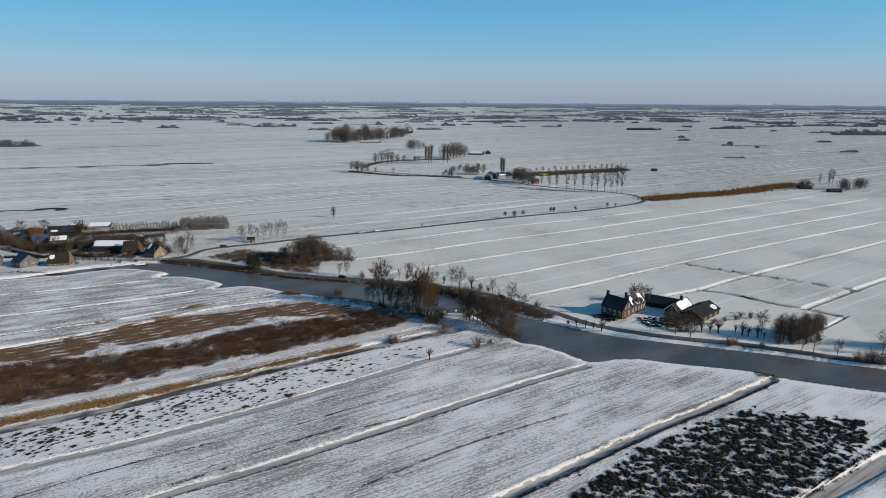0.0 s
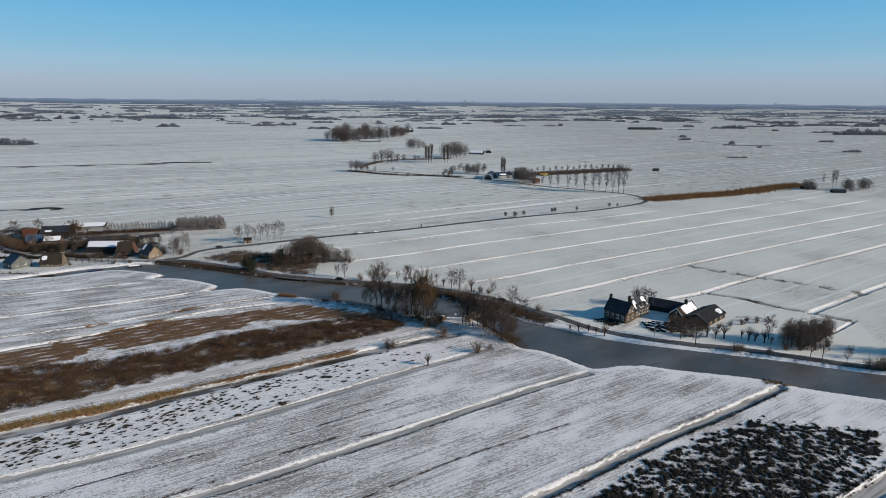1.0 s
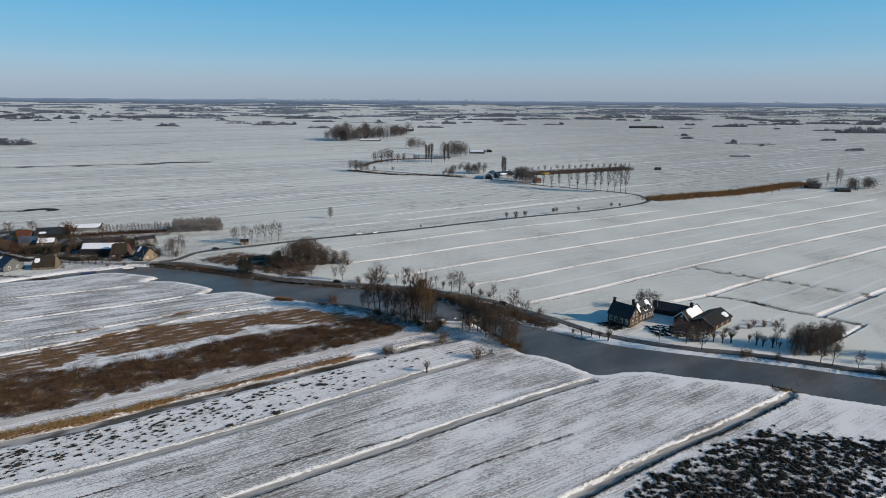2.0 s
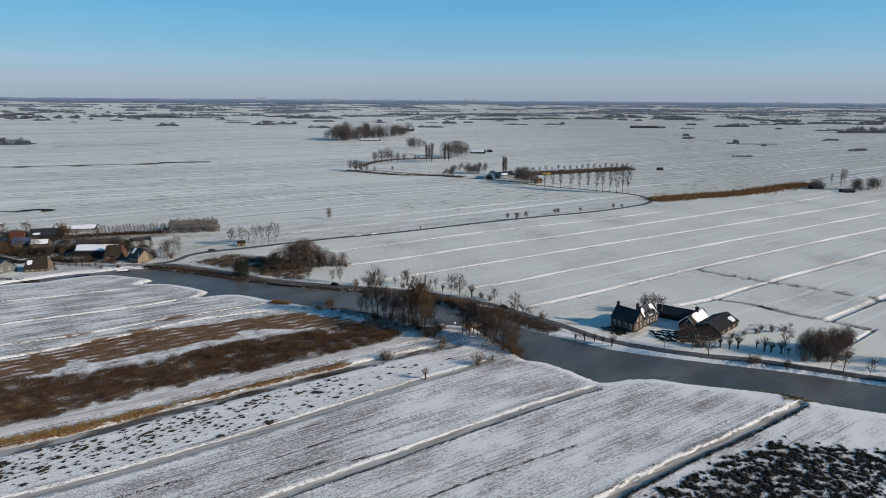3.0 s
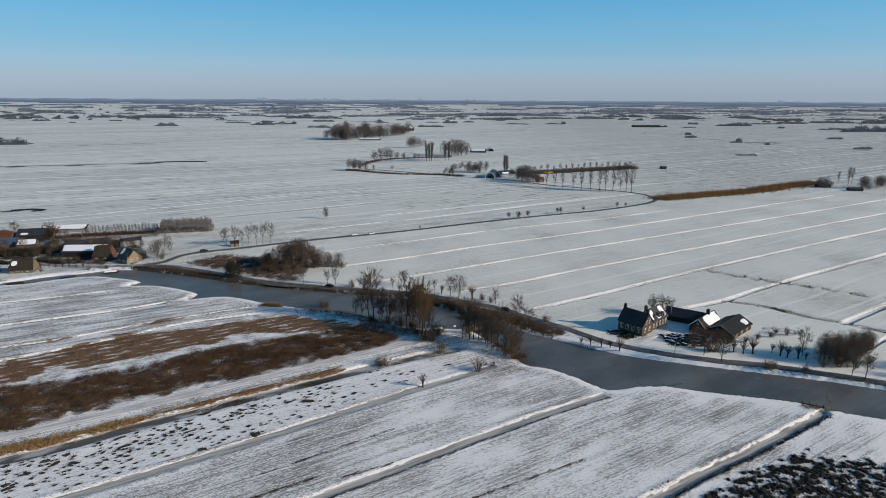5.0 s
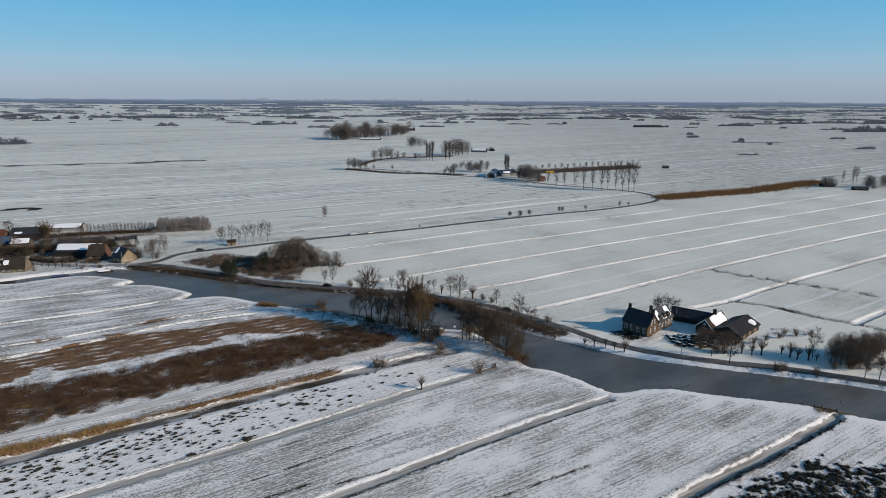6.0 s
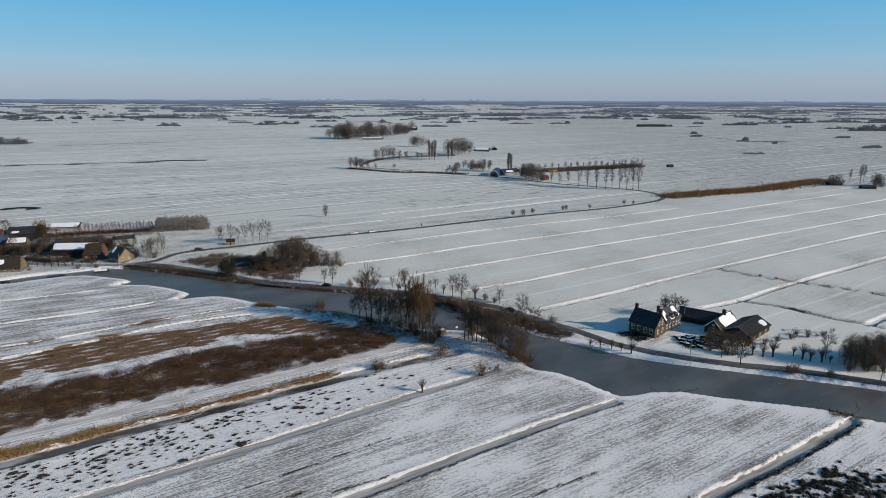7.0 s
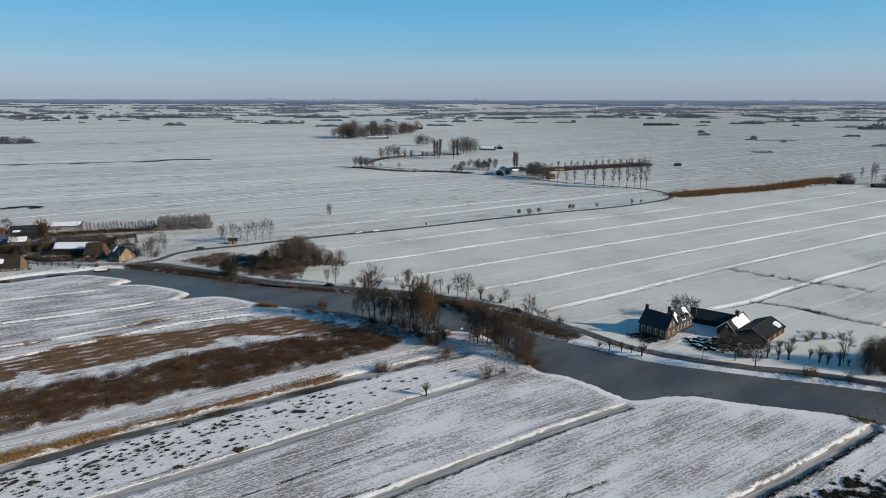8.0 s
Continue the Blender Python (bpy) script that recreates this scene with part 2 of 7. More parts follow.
M_TWIG_GREY = two_tone("grey_twigs", (0.075, 0.062, 0.055), (0.17, 0.145, 0.13), 0.4, 0.9, 0.0, vary=0.5)
# greyer than the near twigs: distance haze put into the colour
M_FARTWIG = two_tone("hazed_far_twigs", (0.060, 0.049, 0.046), (0.150, 0.126, 0.116), 0.3, 0.9, 0.0, vary=0.5)
M_PALETWIG = two_tone("pale_rimed_twigs", (0.13, 0.115, 0.11), (0.29, 0.265, 0.25), 0.3, 0.9, 0.0, vary=0.5)
# far woods: distance haze put into the base colours, paler and bluer farther off
M_FAR = two_tone("far_hazed_wood", (0.090, 0.098, 0.118), (0.18, 0.192, 0.22), 0.05, 0.9, 0.0, vary=0.4)
M_FAREST = two_tone("farthest_hazed_wood", (0.155, 0.182, 0.222), (0.25, 0.285, 0.335), 0.02, 0.9, 0.0, vary=0.3)
M_REED = two_tone("dry_reed", (0.14, 0.085, 0.035), (0.42, 0.28, 0.11), 0.5, 0.9, 0.0, vary=0.5)
M_REED_FAR = two_tone("russet_reed", (0.13, 0.065, 0.028), (0.32, 0.18, 0.08), 0.4, 0.9, 0.0, vary=0.5)
M_RUSH = two_tone("dark_rush", (0.010, 0.009, 0.0075), (0.042, 0.035, 0.025), 0.8, 0.9, 0.0, vary=0.5)
M_TUSSOCK = two_tone("grey_tussock_grass", (0.014, 0.012, 0.009), (0.060, 0.050, 0.036), 0.8, 0.9, 0.0, vary=0.5)
M_SLUSH = two_tone("grey_slush", (0.10, 0.097, 0.095), (0.42, 0.41, 0.41), 0.35, 0.7, 0.03)
M_SCRUB = two_tone("red_brown_scrub", (0.030, 0.018, 0.012), (0.140, 0.082, 0.050), 0.3, 0.9, 0.0, vary=0.5)
M_BEECH = two_tone("dry_beech_hedge", (0.085, 0.055, 0.040), (0.20, 0.145, 0.11), 0.4, 0.9, 0.0, vary=0.5)
M_CONIFER = two_tone("dark_evergreen", (0.010, 0.014, 0.008), (0.035, 0.042, 0.022), 0.8, 0.9, 0.0, vary=0.5)
M_SLATE = two_tone("dark_roof_tiles", (0.018, 0.019, 0.023), (0.052, 0.054, 0.061), 3.0, 0.55, 0.03)
M_BLACKROOF = two_tone("black_roof_sheet", (0.007, 0.007, 0.008), (0.022, 0.021, 0.021), 2.0, 0.75, 0.02)
M_THATCH = two_tone("brown_thatch", (0.020, 0.016, 0.012), (0.058, 0.044, 0.032), 2.0, 0.95, 0.05)
M_TILE = two_tone("orange_roof_tiles", (0.07, 0.026, 0.015), (0.15, 0.055, 0.030), 3.0, 0.7, 0.03)
M_BLUEROOF = two_tone("blue_sheet_roof", (0.03, 0.055, 0.10), (0.07, 0.11, 0.18), 1.0, 0.45, 0.01)
M_DEEPBLUE = two_tone("deep_blue_sheet", (0.014, 0.026, 0.048), (0.035, 0.06, 0.10), 0.6, 0.6, 0.01)
M_BRICK = brick_material("ochre_brick", (0.115, 0.074, 0.040), (0.080, 0.050, 0.029), (0.12, 0.10, 0.08))
M_YBRICK = brick_material("yellow_brick", (0.27, 0.175, 0.075), (0.21, 0.13, 0.058), (0.25, 0.21, 0.16))
M_REDBRICK = brick_material("red_brick", (0.13, 0.060, 0.038), (0.09, 0.042, 0.028), (0.14, 0.12, 0.10))
M_TAN = two_tone("pale_render", (0.105, 0.082, 0.058), (0.20, 0.16, 0.115), 1.2, 0.85, 0.01)
M_GREYWALL = two_tone("grey_cladding", (0.20, 0.21, 0.21), (0.34, 0.35, 0.35), 1.0, 0.6, 0.01)
M_GREYSTONE = two_tone("weathered_grey_wall", (0.085, 0.09, 0.085), (0.16, 0.165, 0.155), 1.0, 0.8, 0.01)
M_TIMBER = two_tone("tarred_boards", (0.014, 0.012, 0.011), (0.045, 0.040, 0.036), 2.0, 0.8, 0.02, (0.3, 0.3, 4))
M_WOOD = two_tone("weathered_wood", (0.14, 0.10, 0.065), (0.33, 0.25, 0.17), 3.0, 0.85, 0.02)
M_WHITE = two_tone("white_paint", (0.66, 0.66, 0.64), (0.82, 0.82, 0.80), 4.0, 0.5, 0.0)
M_DARK = two_tone("black_paint", (0.010, 0.010, 0.011), (0.03, 0.03, 0.03), 3.0, 0.6, 0.0)
M_YELLOW = two_tone("yellow_paint", (0.55, 0.33, 0.03), (0.70, 0.45, 0.05), 2.0, 0.5, 0.0)
M_BLUEPAINT = two_tone("blue_tarpaulin", (0.03, 0.05, 0.13), (0.06, 0.09, 0.22), 2.0, 0.6, 0.02)


def glass_material():
    m, t, b = material("window_glass", 0.08)
    b.inputs["Base Color"].default_value = (0.02, 0.024, 0.03, 1)
    b.inputs["Specular IOR Level"].default_value = 0.6
    return m


M_GLASS = glass_material()


# ---- mesh helpers ----
def mesh_of(name, verts, faces, mat, smooth=False):
    me = bpy.data.meshes.new(name)
    me.from_pydata([tuple(v) for v in verts], [], faces)
    me.materials.append(mat)
    if smooth:
        me.polygons.foreach_set("use_smooth", [True] * len(me.polygons))
    me.update()
    return me


def thing(name, label, category, at=(0, 0, 0), turn=0.0, group="", kind=""):
    e = new(name)
    e.empty_display_size = 0.5
    e.matrix_basis = pose(*at, 0, 0, turn)
    return tagged(e, label, category, group, kind)


def part(name, bm, mat, parent, label=""):
    me = bpy.data.meshes.new(name)
    bm.to_mesh(me)
    bm.free()
    me.materials.append(mat)
    ob = new(name, me)
    ob.parent = parent
    return tagged(ob, label)


def part_mesh(name, me, parent, label=""):
    ob = new(name, me)
    ob.parent = parent
    return tagged(ob, label)


def add_box(bm, x0, y0, z0, x1, y1, z1, bevel=0.0):
    vs = [bm.verts.new(p) for p in ((x0, y0, z0), (x1, y0, z0), (x1, y1, z0), (x0, y1, z0), (x0, y0, z1), (x1, y0, z1), (x1, y1, z1), (x0, y1, z1))]
    fs = [bm.faces.new([vs[i] for i in q]) for q in ((3, 2, 1, 0), (4, 5, 6, 7), (0, 1, 5, 4), (1, 2, 6, 5), (2, 3, 7, 6), (3, 0, 4, 7))]
    if bevel:
        es = list({e for f in fs for e in f.edges})
        bmesh.ops.bevel(bm, geom=es, offset=bevel, segments=1, affect="EDGES")
    return vs


def box(x0, y0, z0, x1, y1, z1, bevel=0.0):
    bm = bmesh.new()
    add_box(bm, x0, y0, z0, x1, y1, z1, bevel)
    return bm


def prism(outline, axis, lo, hi):
    """A convex or concave outline of (a, z) swept along x (axis 0) or y (axis 1)."""
    bm = bmesh.new()
    rings = []
    for s in (lo, hi):
        rings.append([bm.verts.new((s, a, z) if axis == 0 else (a, s, z)) for a, z in outline])
    bm.faces.new(rings[0])
    bm.faces.new(rings[1][::-1])
    n = len(outline)
    for i in range(n):
        bm.faces.new((rings[0][i], rings[1][i], rings[1][(i + 1) % n], rings[0][(i + 1) % n]))
    bmesh.ops.recalc_face_normals(bm, faces=bm.faces)
    return bm


def smooth_line(points, step=3.0):
    """A rounded line (Catmull-Rom) through plan points, as an array."""
    p = [Vector((*q[:2], 0)) for q in points]
    p = [p[0] * 2 - p[1]] + p + [p[-1] * 2 - p[-2]]
    out = []
    for a, b, c, d in zip(p, p[1:], p[2:], p[3:]):
        n = max(2, int((c - b).length / step))
        for i in range(n):
            t = i / n
            out.append(0.5 * (2 * b + (c - a) * t + (2 * a - 5 * b + 4 * c - d) * t * t + (3 * b - a - 3 * c + d) * t ** 3))
    out.append(p[-2])
    return np.array([(v.x, v.y) for v in out])


# ---- plan of the polder ----
NEAR_SHORE = [(-330, 246), (-227, 285.6), (-209, 293.6), (-200.7, 295.4), (-193.2, 301.3), (-184.8, 306.3), (-174, 309.2), (-162.4, 306.5), (-153, 303.7), (-148, 300.5), (-151, 294.1), (-135, 294), (-113, 283), (-115, 274), (-98, 279), (-77, 270), (-61, 264), (-39, 258), (-24, 248), (-9, 242), (1, 241.5), (9, 240.5), (14.5, 235), (19, 227), (23.5, 219), (27, 211), (30, 208), (36, 206), (44, 199), (50, 192), (54, 191), (59, 193), (70, 194), (79, 191), (91, 188), (106, 184), (116, 178), (142, 169), (190, 155), (290, 140)]
FAR_SHORE = [(-330, 250), (-229.4, 288.6), (-220.7, 293), (-213.6, 298.6), (-208.5, 301.6), (-201.6, 307), (-194, 311.8), (-185.4, 315.1), (-176, 320.5), (-166, 323), (-145, 318), (-120, 309), (-95, 299), (-78, 294), (-54, 288), (-31, 283), (-13, 278), (3, 264), (14, 256), (22, 249), (29, 242.5), (36, 236.5), (41, 233.3), (49, 228.5), (59, 221.5), (69, 216.5), (89, 210), (107, 204.6), (125, 198.9), (154, 188.4), (210, 177), (290, 164.5)]
BANK_ROAD = [(-160, 329), (-146, 327), (-123, 318), (-93, 303), (-79, 296), (-55, 292), (-31, 287), (-13, 283), (3, 276), (14, 270), (24, 264), (34, 254), (43, 246), (51, 238), (59, 229), (71, 221), (91, 213), (111, 208), (129, 201), (157, 191), (230, 176), (300, 166)]
POLDER_ROAD = [(-160, 329), (-152, 336), (-148, 350), (-137, 359), (-122, 367), (-99, 381), (-72, 396), (-46, 408), (-15, 425), (27, 450), (75, 476), (127, 502), (171, 533), (189, 556), (190, 581), (180, 599), (155, 618), (107, 649), (62, 695), (9, 719), (-47, 756), (-109, 790)]
VILLAGE_ROAD = [(-160, 329), (-170, 327), (-184, 325.3), (-205, 327), (-226, 330.5), (-238, 334), (-252, 342), (-272, 358.5), (-297, 390), (-330, 425)]
LANE = [(-190, 120), (-132, 153), (-114, 162), (-99, 171), (-84, 180), (-66, 191), (-55, 199), (-33, 213), (-11, 226.5), (0, 232.8), (8.3, 237.6), (25.5, 249.5), (31, 253.5)]
# ditches: line, half width, depth
DITCHES = [
    ([(-150, 62), (-71, 112), (-48, 125), (-14, 147), (10, 163), (30, 176), (49, 187)], 1.9, 0.34),
    ([(-170, 92), (-111, 123), (-83, 138), (-47, 162), (-17, 184), (13, 204), (17, 207)], 2.6, 0.32),
    ([(-180, 110), (-125, 143), (-100, 156), (-80, 170), (-53, 187), (-31, 201), (-19, 209), (4, 221)], 2.7, 0.8),
    ([(-40, 80), (14, 115), (31, 126.5), (60, 146.3), (80, 158.4), (104, 173.8), (110, 178)], 2.5, 0.60),
    ([(40, 86), (70, 105), (87.9, 115.4), (100.9, 122.8), (114.4, 130.4), (180, 166)], 3.3, 0.75),
    ([(-66, 362), (-18, 391), (38, 425), (117, 465), (182, 504)], 2.2, 0.6),
    ([(-56, 329), (-23, 347), (23, 377), (107, 425), (257, 519), (378, 594)], 2.6, 0.7),
    ([(-44, 297), (-21, 309), (20, 334), (97, 381), (194, 439), (297, 501), (415, 574)], 2.6, 0.7),
    ([(9, 288), (40, 305), (85, 334), (204, 406), (391, 519)], 2.6, 0.7),
    ([(39, 264), (74, 286), (140, 330), (249, 398), (348, 458), (460, 530)], 2.8, 0.8),
    ([(101, 265), (127, 278), (165, 304), (273, 372), (420, 466)], 3.0, 0.9),
    ([(161, 249), (202, 277), (234, 298), (330, 360)], 3.2, 0.9),
    ([(135, 211), (158, 227), (174, 239)], 1.6, 0.7),
    ([(-260, 238), (-209, 261), (-181, 272), (-154, 285)], 1.3, 0.5),
    ([(-250, 204), (-189, 233), (-161, 247), (-141, 257), (-122, 269)], 1.6, 0.5),
    ([(-240, 180), (-174, 212), (-144, 226), (-111, 248), (-78, 267)], 1.2, 0.5),
    ([(-230, 165), (-165, 199), (-124, 227), (-102, 245), (-75, 257)], 1.8, 0.5),
    ([(-569, 789), (-451, 824), (-341, 868)], 4.0, 0.4),
    ([(-460, 441), (-364, 476), (-335, 485), (-314, 487)], 2.6, 0.4),
]
CROSS_DITCHES = [
    [(139, 326), (156, 311), (168, 304), (188, 291), (204, 277)],
    [(126, 277), (140, 269), (150, 258), (161, 250), (173, 240)],
]
RUSH_FIELD = [(9, 96), (23, 110.5), (42, 126.5), (62, 140.5), (82, 151.5), (92, 156), (99, 153), (110, 152), (122, 150), (114, 138), (105, 131), (94, 124), (79, 114), (60, 98)]
SCRUB = [(-200, 150), (-154, 183), (-137, 189), (-125, 190.5), (-114, 197), (-103, 200), (-93, 210), (-82, 219), (-58, 230), (-30, 243), (-16, 234), (-20, 224), (-49, 207), (-60, 199), (-74, 194), (-84, 187), (-94, 181), (-106, 172), (-117, 164), (-134, 156), (-170, 135)]
TAWNY = [(-230, 160), (-163, 196), (-150, 203.5), (-139, 212), (-128, 225), (-108, 236), (-89, 241), (-74, 250), (-60, 252), (-41, 247), (-33, 240), (-60, 236), (-70, 236), (-88, 224), (-104, 213), (-119, 206), (-129, 204), (-133, 195), (-143, 192.5), (-155, 186), (-220, 145)]
TUSSOCKS = [(-170, 96), (-125, 140), (-80, 167), (-31, 198), (-10, 212), (8, 206), (-17, 187), (-47, 165), (-83, 141), (-111, 126)]
GARDEN = [(-142, 334), (-110, 318), (-84, 304), (-72, 302), (-70, 320), (-78, 336), (-100, 346), (-125, 352)]


def line_distance(x, y, points, reach):
    """Distance from many places to a line, limited to reach."""
    best = np.full(x.shape, reach * reach)
    for (ax, ay), (bx, by) in zip(points, points[1:]):
        near = (x > min(ax, bx) - reach) & (x < max(ax, bx) + reach) & (y > min(ay, by) - reach) & (y < max(ay, by) + reach)
        if not near.any():
            continue
        px, py = x[near] - ax, y[near] - ay
        dx, dy = bx - ax, by - ay
        t = np.clip((px * dx + py * dy) / (dx * dx + dy * dy), 0, 1)
        best[near] = np.minimum(best[near], (px - t * dx) ** 2 + (py - t * dy) ** 2)
    return np.sqrt(best)


def inside(x, y, outline):
    hit = np.zeros(x.shape, bool)
    for (ax, ay), (bx, by) in zip(outline, list(outline[1:]) + [outline[0]]):
        if ay == by:
            continue
        cross = ((ay > y) != (by > y)) & (x < (bx - ax) * (y - ay) / (by - ay) + ax)
        hit ^= cross
    return hit


def signed(x, y, outline, reach):
    """Distance to an outline, positive inside."""
    d = line_distance(x, y, list(outline) + [outline[0]], reach)
    return np.where(inside(x, y, outline), d, -d)


def step(v, lo, hi):
    t = np.clip((v - lo) / (hi - lo), 0, 1)
    return t * t * (3 - 2 * t)


def wave_noise(x, y, size, seed, octaves=4):
    """Smooth random relief from turned sine waves, about -1 to 1."""
    rng = np.random.default_rng(seed)
    out, weight = np.zeros(x.shape), 0
    for o in range(octaves):
        for k in range(4):
            a, f = rng.uniform(0, 2 * math.pi), rng.uniform(0.7, 1.4) * 2 * math.pi / size * 2 ** o
            out += np.sin((x * math.cos(a) + y * math.sin(a)) * f + rng.uniform(0, 6.3)) * 0.55 ** o
        weight += 2.0 * 0.55 ** o
    return out / weight


RIVER = list(map(tuple, smooth_line(NEAR_SHORE, 4.0))) + list(map(tuple, smooth_line(FAR_SHORE, 4.0)))[::-1]
FAR_EDGE, RISE_FROM, RISE_TO = 4940.0, 2900.0, 65.0


def far_rise(y):
    return RISE_TO * np.clip((y - RISE_FROM) / (FAR_EDGE - RISE_FROM), 0, 1) ** 1.3


def axis_steps(lo, a, b, hi, fine, growth, below):
    mid = list(np.arange(a, b + fine / 2, fine))
    up, v, s = [], b, fine
    while v < hi:
        s = min(s * (1 + growth), 60)
        v += s
        up.append(min(v, hi))
    down, v, s = [], a, fine
    while v > lo:
        s = min(s * (1 + below), 60)
        v -= s
        down.append(max(v, lo))
    return np.array(down[::-1] + mid + up)


def build_ground():
    us = axis_steps(-4600, -80, 265, 6600, 1.3, 0.06, 0.06)
    vs = axis_steps(-4600, 8, 345, 6600, 0.52, 0.03, 0.12)
    u, v = [a.ravel() for a in np.meshgrid(us, vs)]
    x, y = u * math.cos(FIELD) - v * math.sin(FIELD), u * math.sin(FIELD) + v * math.cos(FIELD)
    z = 0.10 * wave_noise(x, y, 60, 1) + 0.035 * wave_noise(x, y, 6, 2, 3)
    roads = np.full(x.shape, 12.0)
    for r in (BANK_ROAD, POLDER_ROAD, VILLAGE_ROAD, LANE):
        roads = np.minimum(roads, line_distance(x, y, smooth_line(r, 4), 12.0))
    z *= step(roads, 2.5, 7.0)
    z += 0.12 * (1 - step(roads, 2.2, 4.0))
    far = step(y - 0.45 * x, 400, 520) * step(y, 380, 520)
    thin = 0.50 + (0.10 * wave_noise(x, y, 90, 3) + 0.22 * wave_noise(u * 0.25, v, 11, 4)) * (1 - 0.8 * far) - 0.34 * far + 0.50 * far * step(x, -100, 500)
    soil_shade, straw = np.zeros(x.shape), np.zeros(x.shape)
    wander = 0.5 * wave_noise(u, v * 3, 9, 5, 4) * (1 - 0.6 * step(y, 240, 330)) + 0.3 * wave_noise(u, v, 4.0, 8, 2) * (1 - step(y, 200, 250))
    bed = np.zeros(x.shape)
    meadow = step(y - np.interp(x, [p[0] for p in FAR_SHORE], [p[1] for p in FAR_SHORE]), 2.0, 14.0)
    # ditches with snowed-up beds and steep banks
    for n, (line, half, depth) in enumerate(DITCHES):
        half *= (0.74, 0.62, 1.0, 0.60, 0.80)[n] if n < 5 else 0.95 if n in (17, 18) else 0.46
        depth *= 0.7 if 4 < n < 12 else 1.0
        d = line_distance(x, y, smooth_line(line, 5), 12.0) + (0.9 if n == 3 else 0.35) * wander
        z = np.minimum(z, z * step(d, half * 0.5, half * 1.5) - depth * (1 - step(d, half * (0.80 if n < 5 else 0.72), half * 1.1)))
        z += 0.10 * np.exp(-((d - half * 1.7) / (half * 0.4)) ** 2)
        # ditch 4 has a snowy bed, greyed here for the shade in it
        if n in (0, 1, 2, 3, 4, 17):
            bed = np.maximum(bed, (1.2 if n == 2 else 1.0) * (1 - step(d, half * 0.78, half * 0.95)))
        if n == 2:
            thin = np.where(d < 2.2, 0.2, thin)
            soil_shade = np.maximum(soil_shade, (1 - step(d, 1.3, 2.2)) * (0.10 + 0.8 * wave_noise(u * 0.4, v, 14, 96, 3)) * step(x, -110, -60))
        else:
            low_bank = (0.25, 0.30, 0, 0.20, 0.2)[n] if n < 5 else 0.0 if 12 < n < 17 else -0.9
            thin = np.where(d < half * 1.9, thin * step(d, half * 0.95, half * 1.25) + low_bank * (1 - step(d, half * 0.95, half * 1.25)), thin)
        soil_shade = np.maximum(soil_shade, 0.36 * np.exp(-((d - half * 1.45) / 0.45) ** 2) * (0.6 + 0.6 * wave_noise(u, v, 30, 20 + n, 3)) * (1.3 if n == 3 else 0.15 if n < 5 else 0.15 if 12 < n < 17 else 0.35))
        # dark lower edges: grass and the bank's shade, both put into this mask
        if 4 < n < 17:
            low = [(px + 0.53 * half * 1.2, py - 0.85 * half * 1.2) for px, py in line]
            d2 = line_distance(x, y, smooth_line(low, 5), 6.0) + 0.8 * wander
            soil_shade = np.maximum(soil_shade, (0.85 if n > 12 else 0.92) * (1 + 0.7 * wave_noise(u, v * 0, 18, 90 + n, 3)) * (1 - step(d2, 0.1, 0.9)))
        # near ditches: the shaded bank and its grass painted as one dark strip
        if n < 5 and n != 2:
            low = [(px + 0.53 * half * 1.25, py - 0.85 * half * 1.25) for px, py in line]
            d2 = line_distance(x, y, smooth_line(low, 5), 6.0) + 0.5 * wander
            soil_shade = np.maximum(soil_shade, (1.0, 0.20, 0, 0.9, 0.5)[n] * (1 - step(d2, 0.1, (0.7, 0.4, 0, 0.6, 0.5)[n])))
        if 4 < n < 13:
            meadow *= 0.15 + 0.85 * step(d, half * 1.1, half * 2.0)
        if n in (17, 18):
            soil_shade = np.maximum(soil_shade, 0.8 * (1 - step(d, 1.0, 3.0)))
    for line in CROSS_DITCHES:
        d = line_distance(x, y, smooth_line(line, 5), 8.0) + 0.6 * wander
        z -= 0.6 * (1 - step(d, 0.6, 2.0))
        soil_shade = np.maximum(soil_shade, 0.95 * (1 - step(d, 0.8, 2.4)) * (0.75 + 0.5 * wave_noise(x, y, 12, 30)))
    # wheel furrows left open in the near fields
    for k, line in enumerate(([(-101, 113), (-84, 125), (-63, 137)], [(-21, 118), (4, 136), (35, 153)], [(-42, 147), (-13, 167)], [(-23, 145.5), (-12, 151)], [(-67, 118), (-56, 125)], [(-60, 126), (-30, 145)])):
        d = line_distance(x, y, smooth_line(line, 5), 4.0) + 0.25 * wave_noise(u, v * 2, 7, 50 + k, 4)
        soil_shade = np.maximum(soil_shade, (1.25 + 0.7 * wave_noise(u, v * 0, 11, 60 + k, 3)) * (1 - step(d, 0.0, 0.5)))
        z -= 0.06 * (1 - step(d, 0.1, 0.6))
    # river bed and banks
    s = signed(x, y, RIVER, 14.0) + 0.5 * wander
    z = np.where(s > -3.5, z * step(-s, -0.5, 3.0) - 1.6 * step(s, -1.1, 1.6), z)
    thin = thin - 0.5 * np.exp(-((s + 1.5) / 1.5) ** 2) - (0.04 + 0.15 * step(x, 20, 95)) * step(230 - y, 0, 10)
    # dark verge between the bank road and the water
    verge = line_distance(x, y, smooth_line([(-158, 324), (-145, 321), (-120, 312), (-95, 300), (-55, 289), (-31, 284.5), (-13, 280), (3, 270), (14, 260), (24, 254), (34, 246), (42, 239)], 4), 14.0)
    soil_shade = np.maximum(soil_shade, (1.08 + 0.2 * wave_noise(x, y, 9, 39)) * (1 - step(verge + 2 * wander, 4.0, 7.0)))
    # cover of the plots
    rush = signed(x, y, RUSH_FIELD, 16) + 2.2 * wander
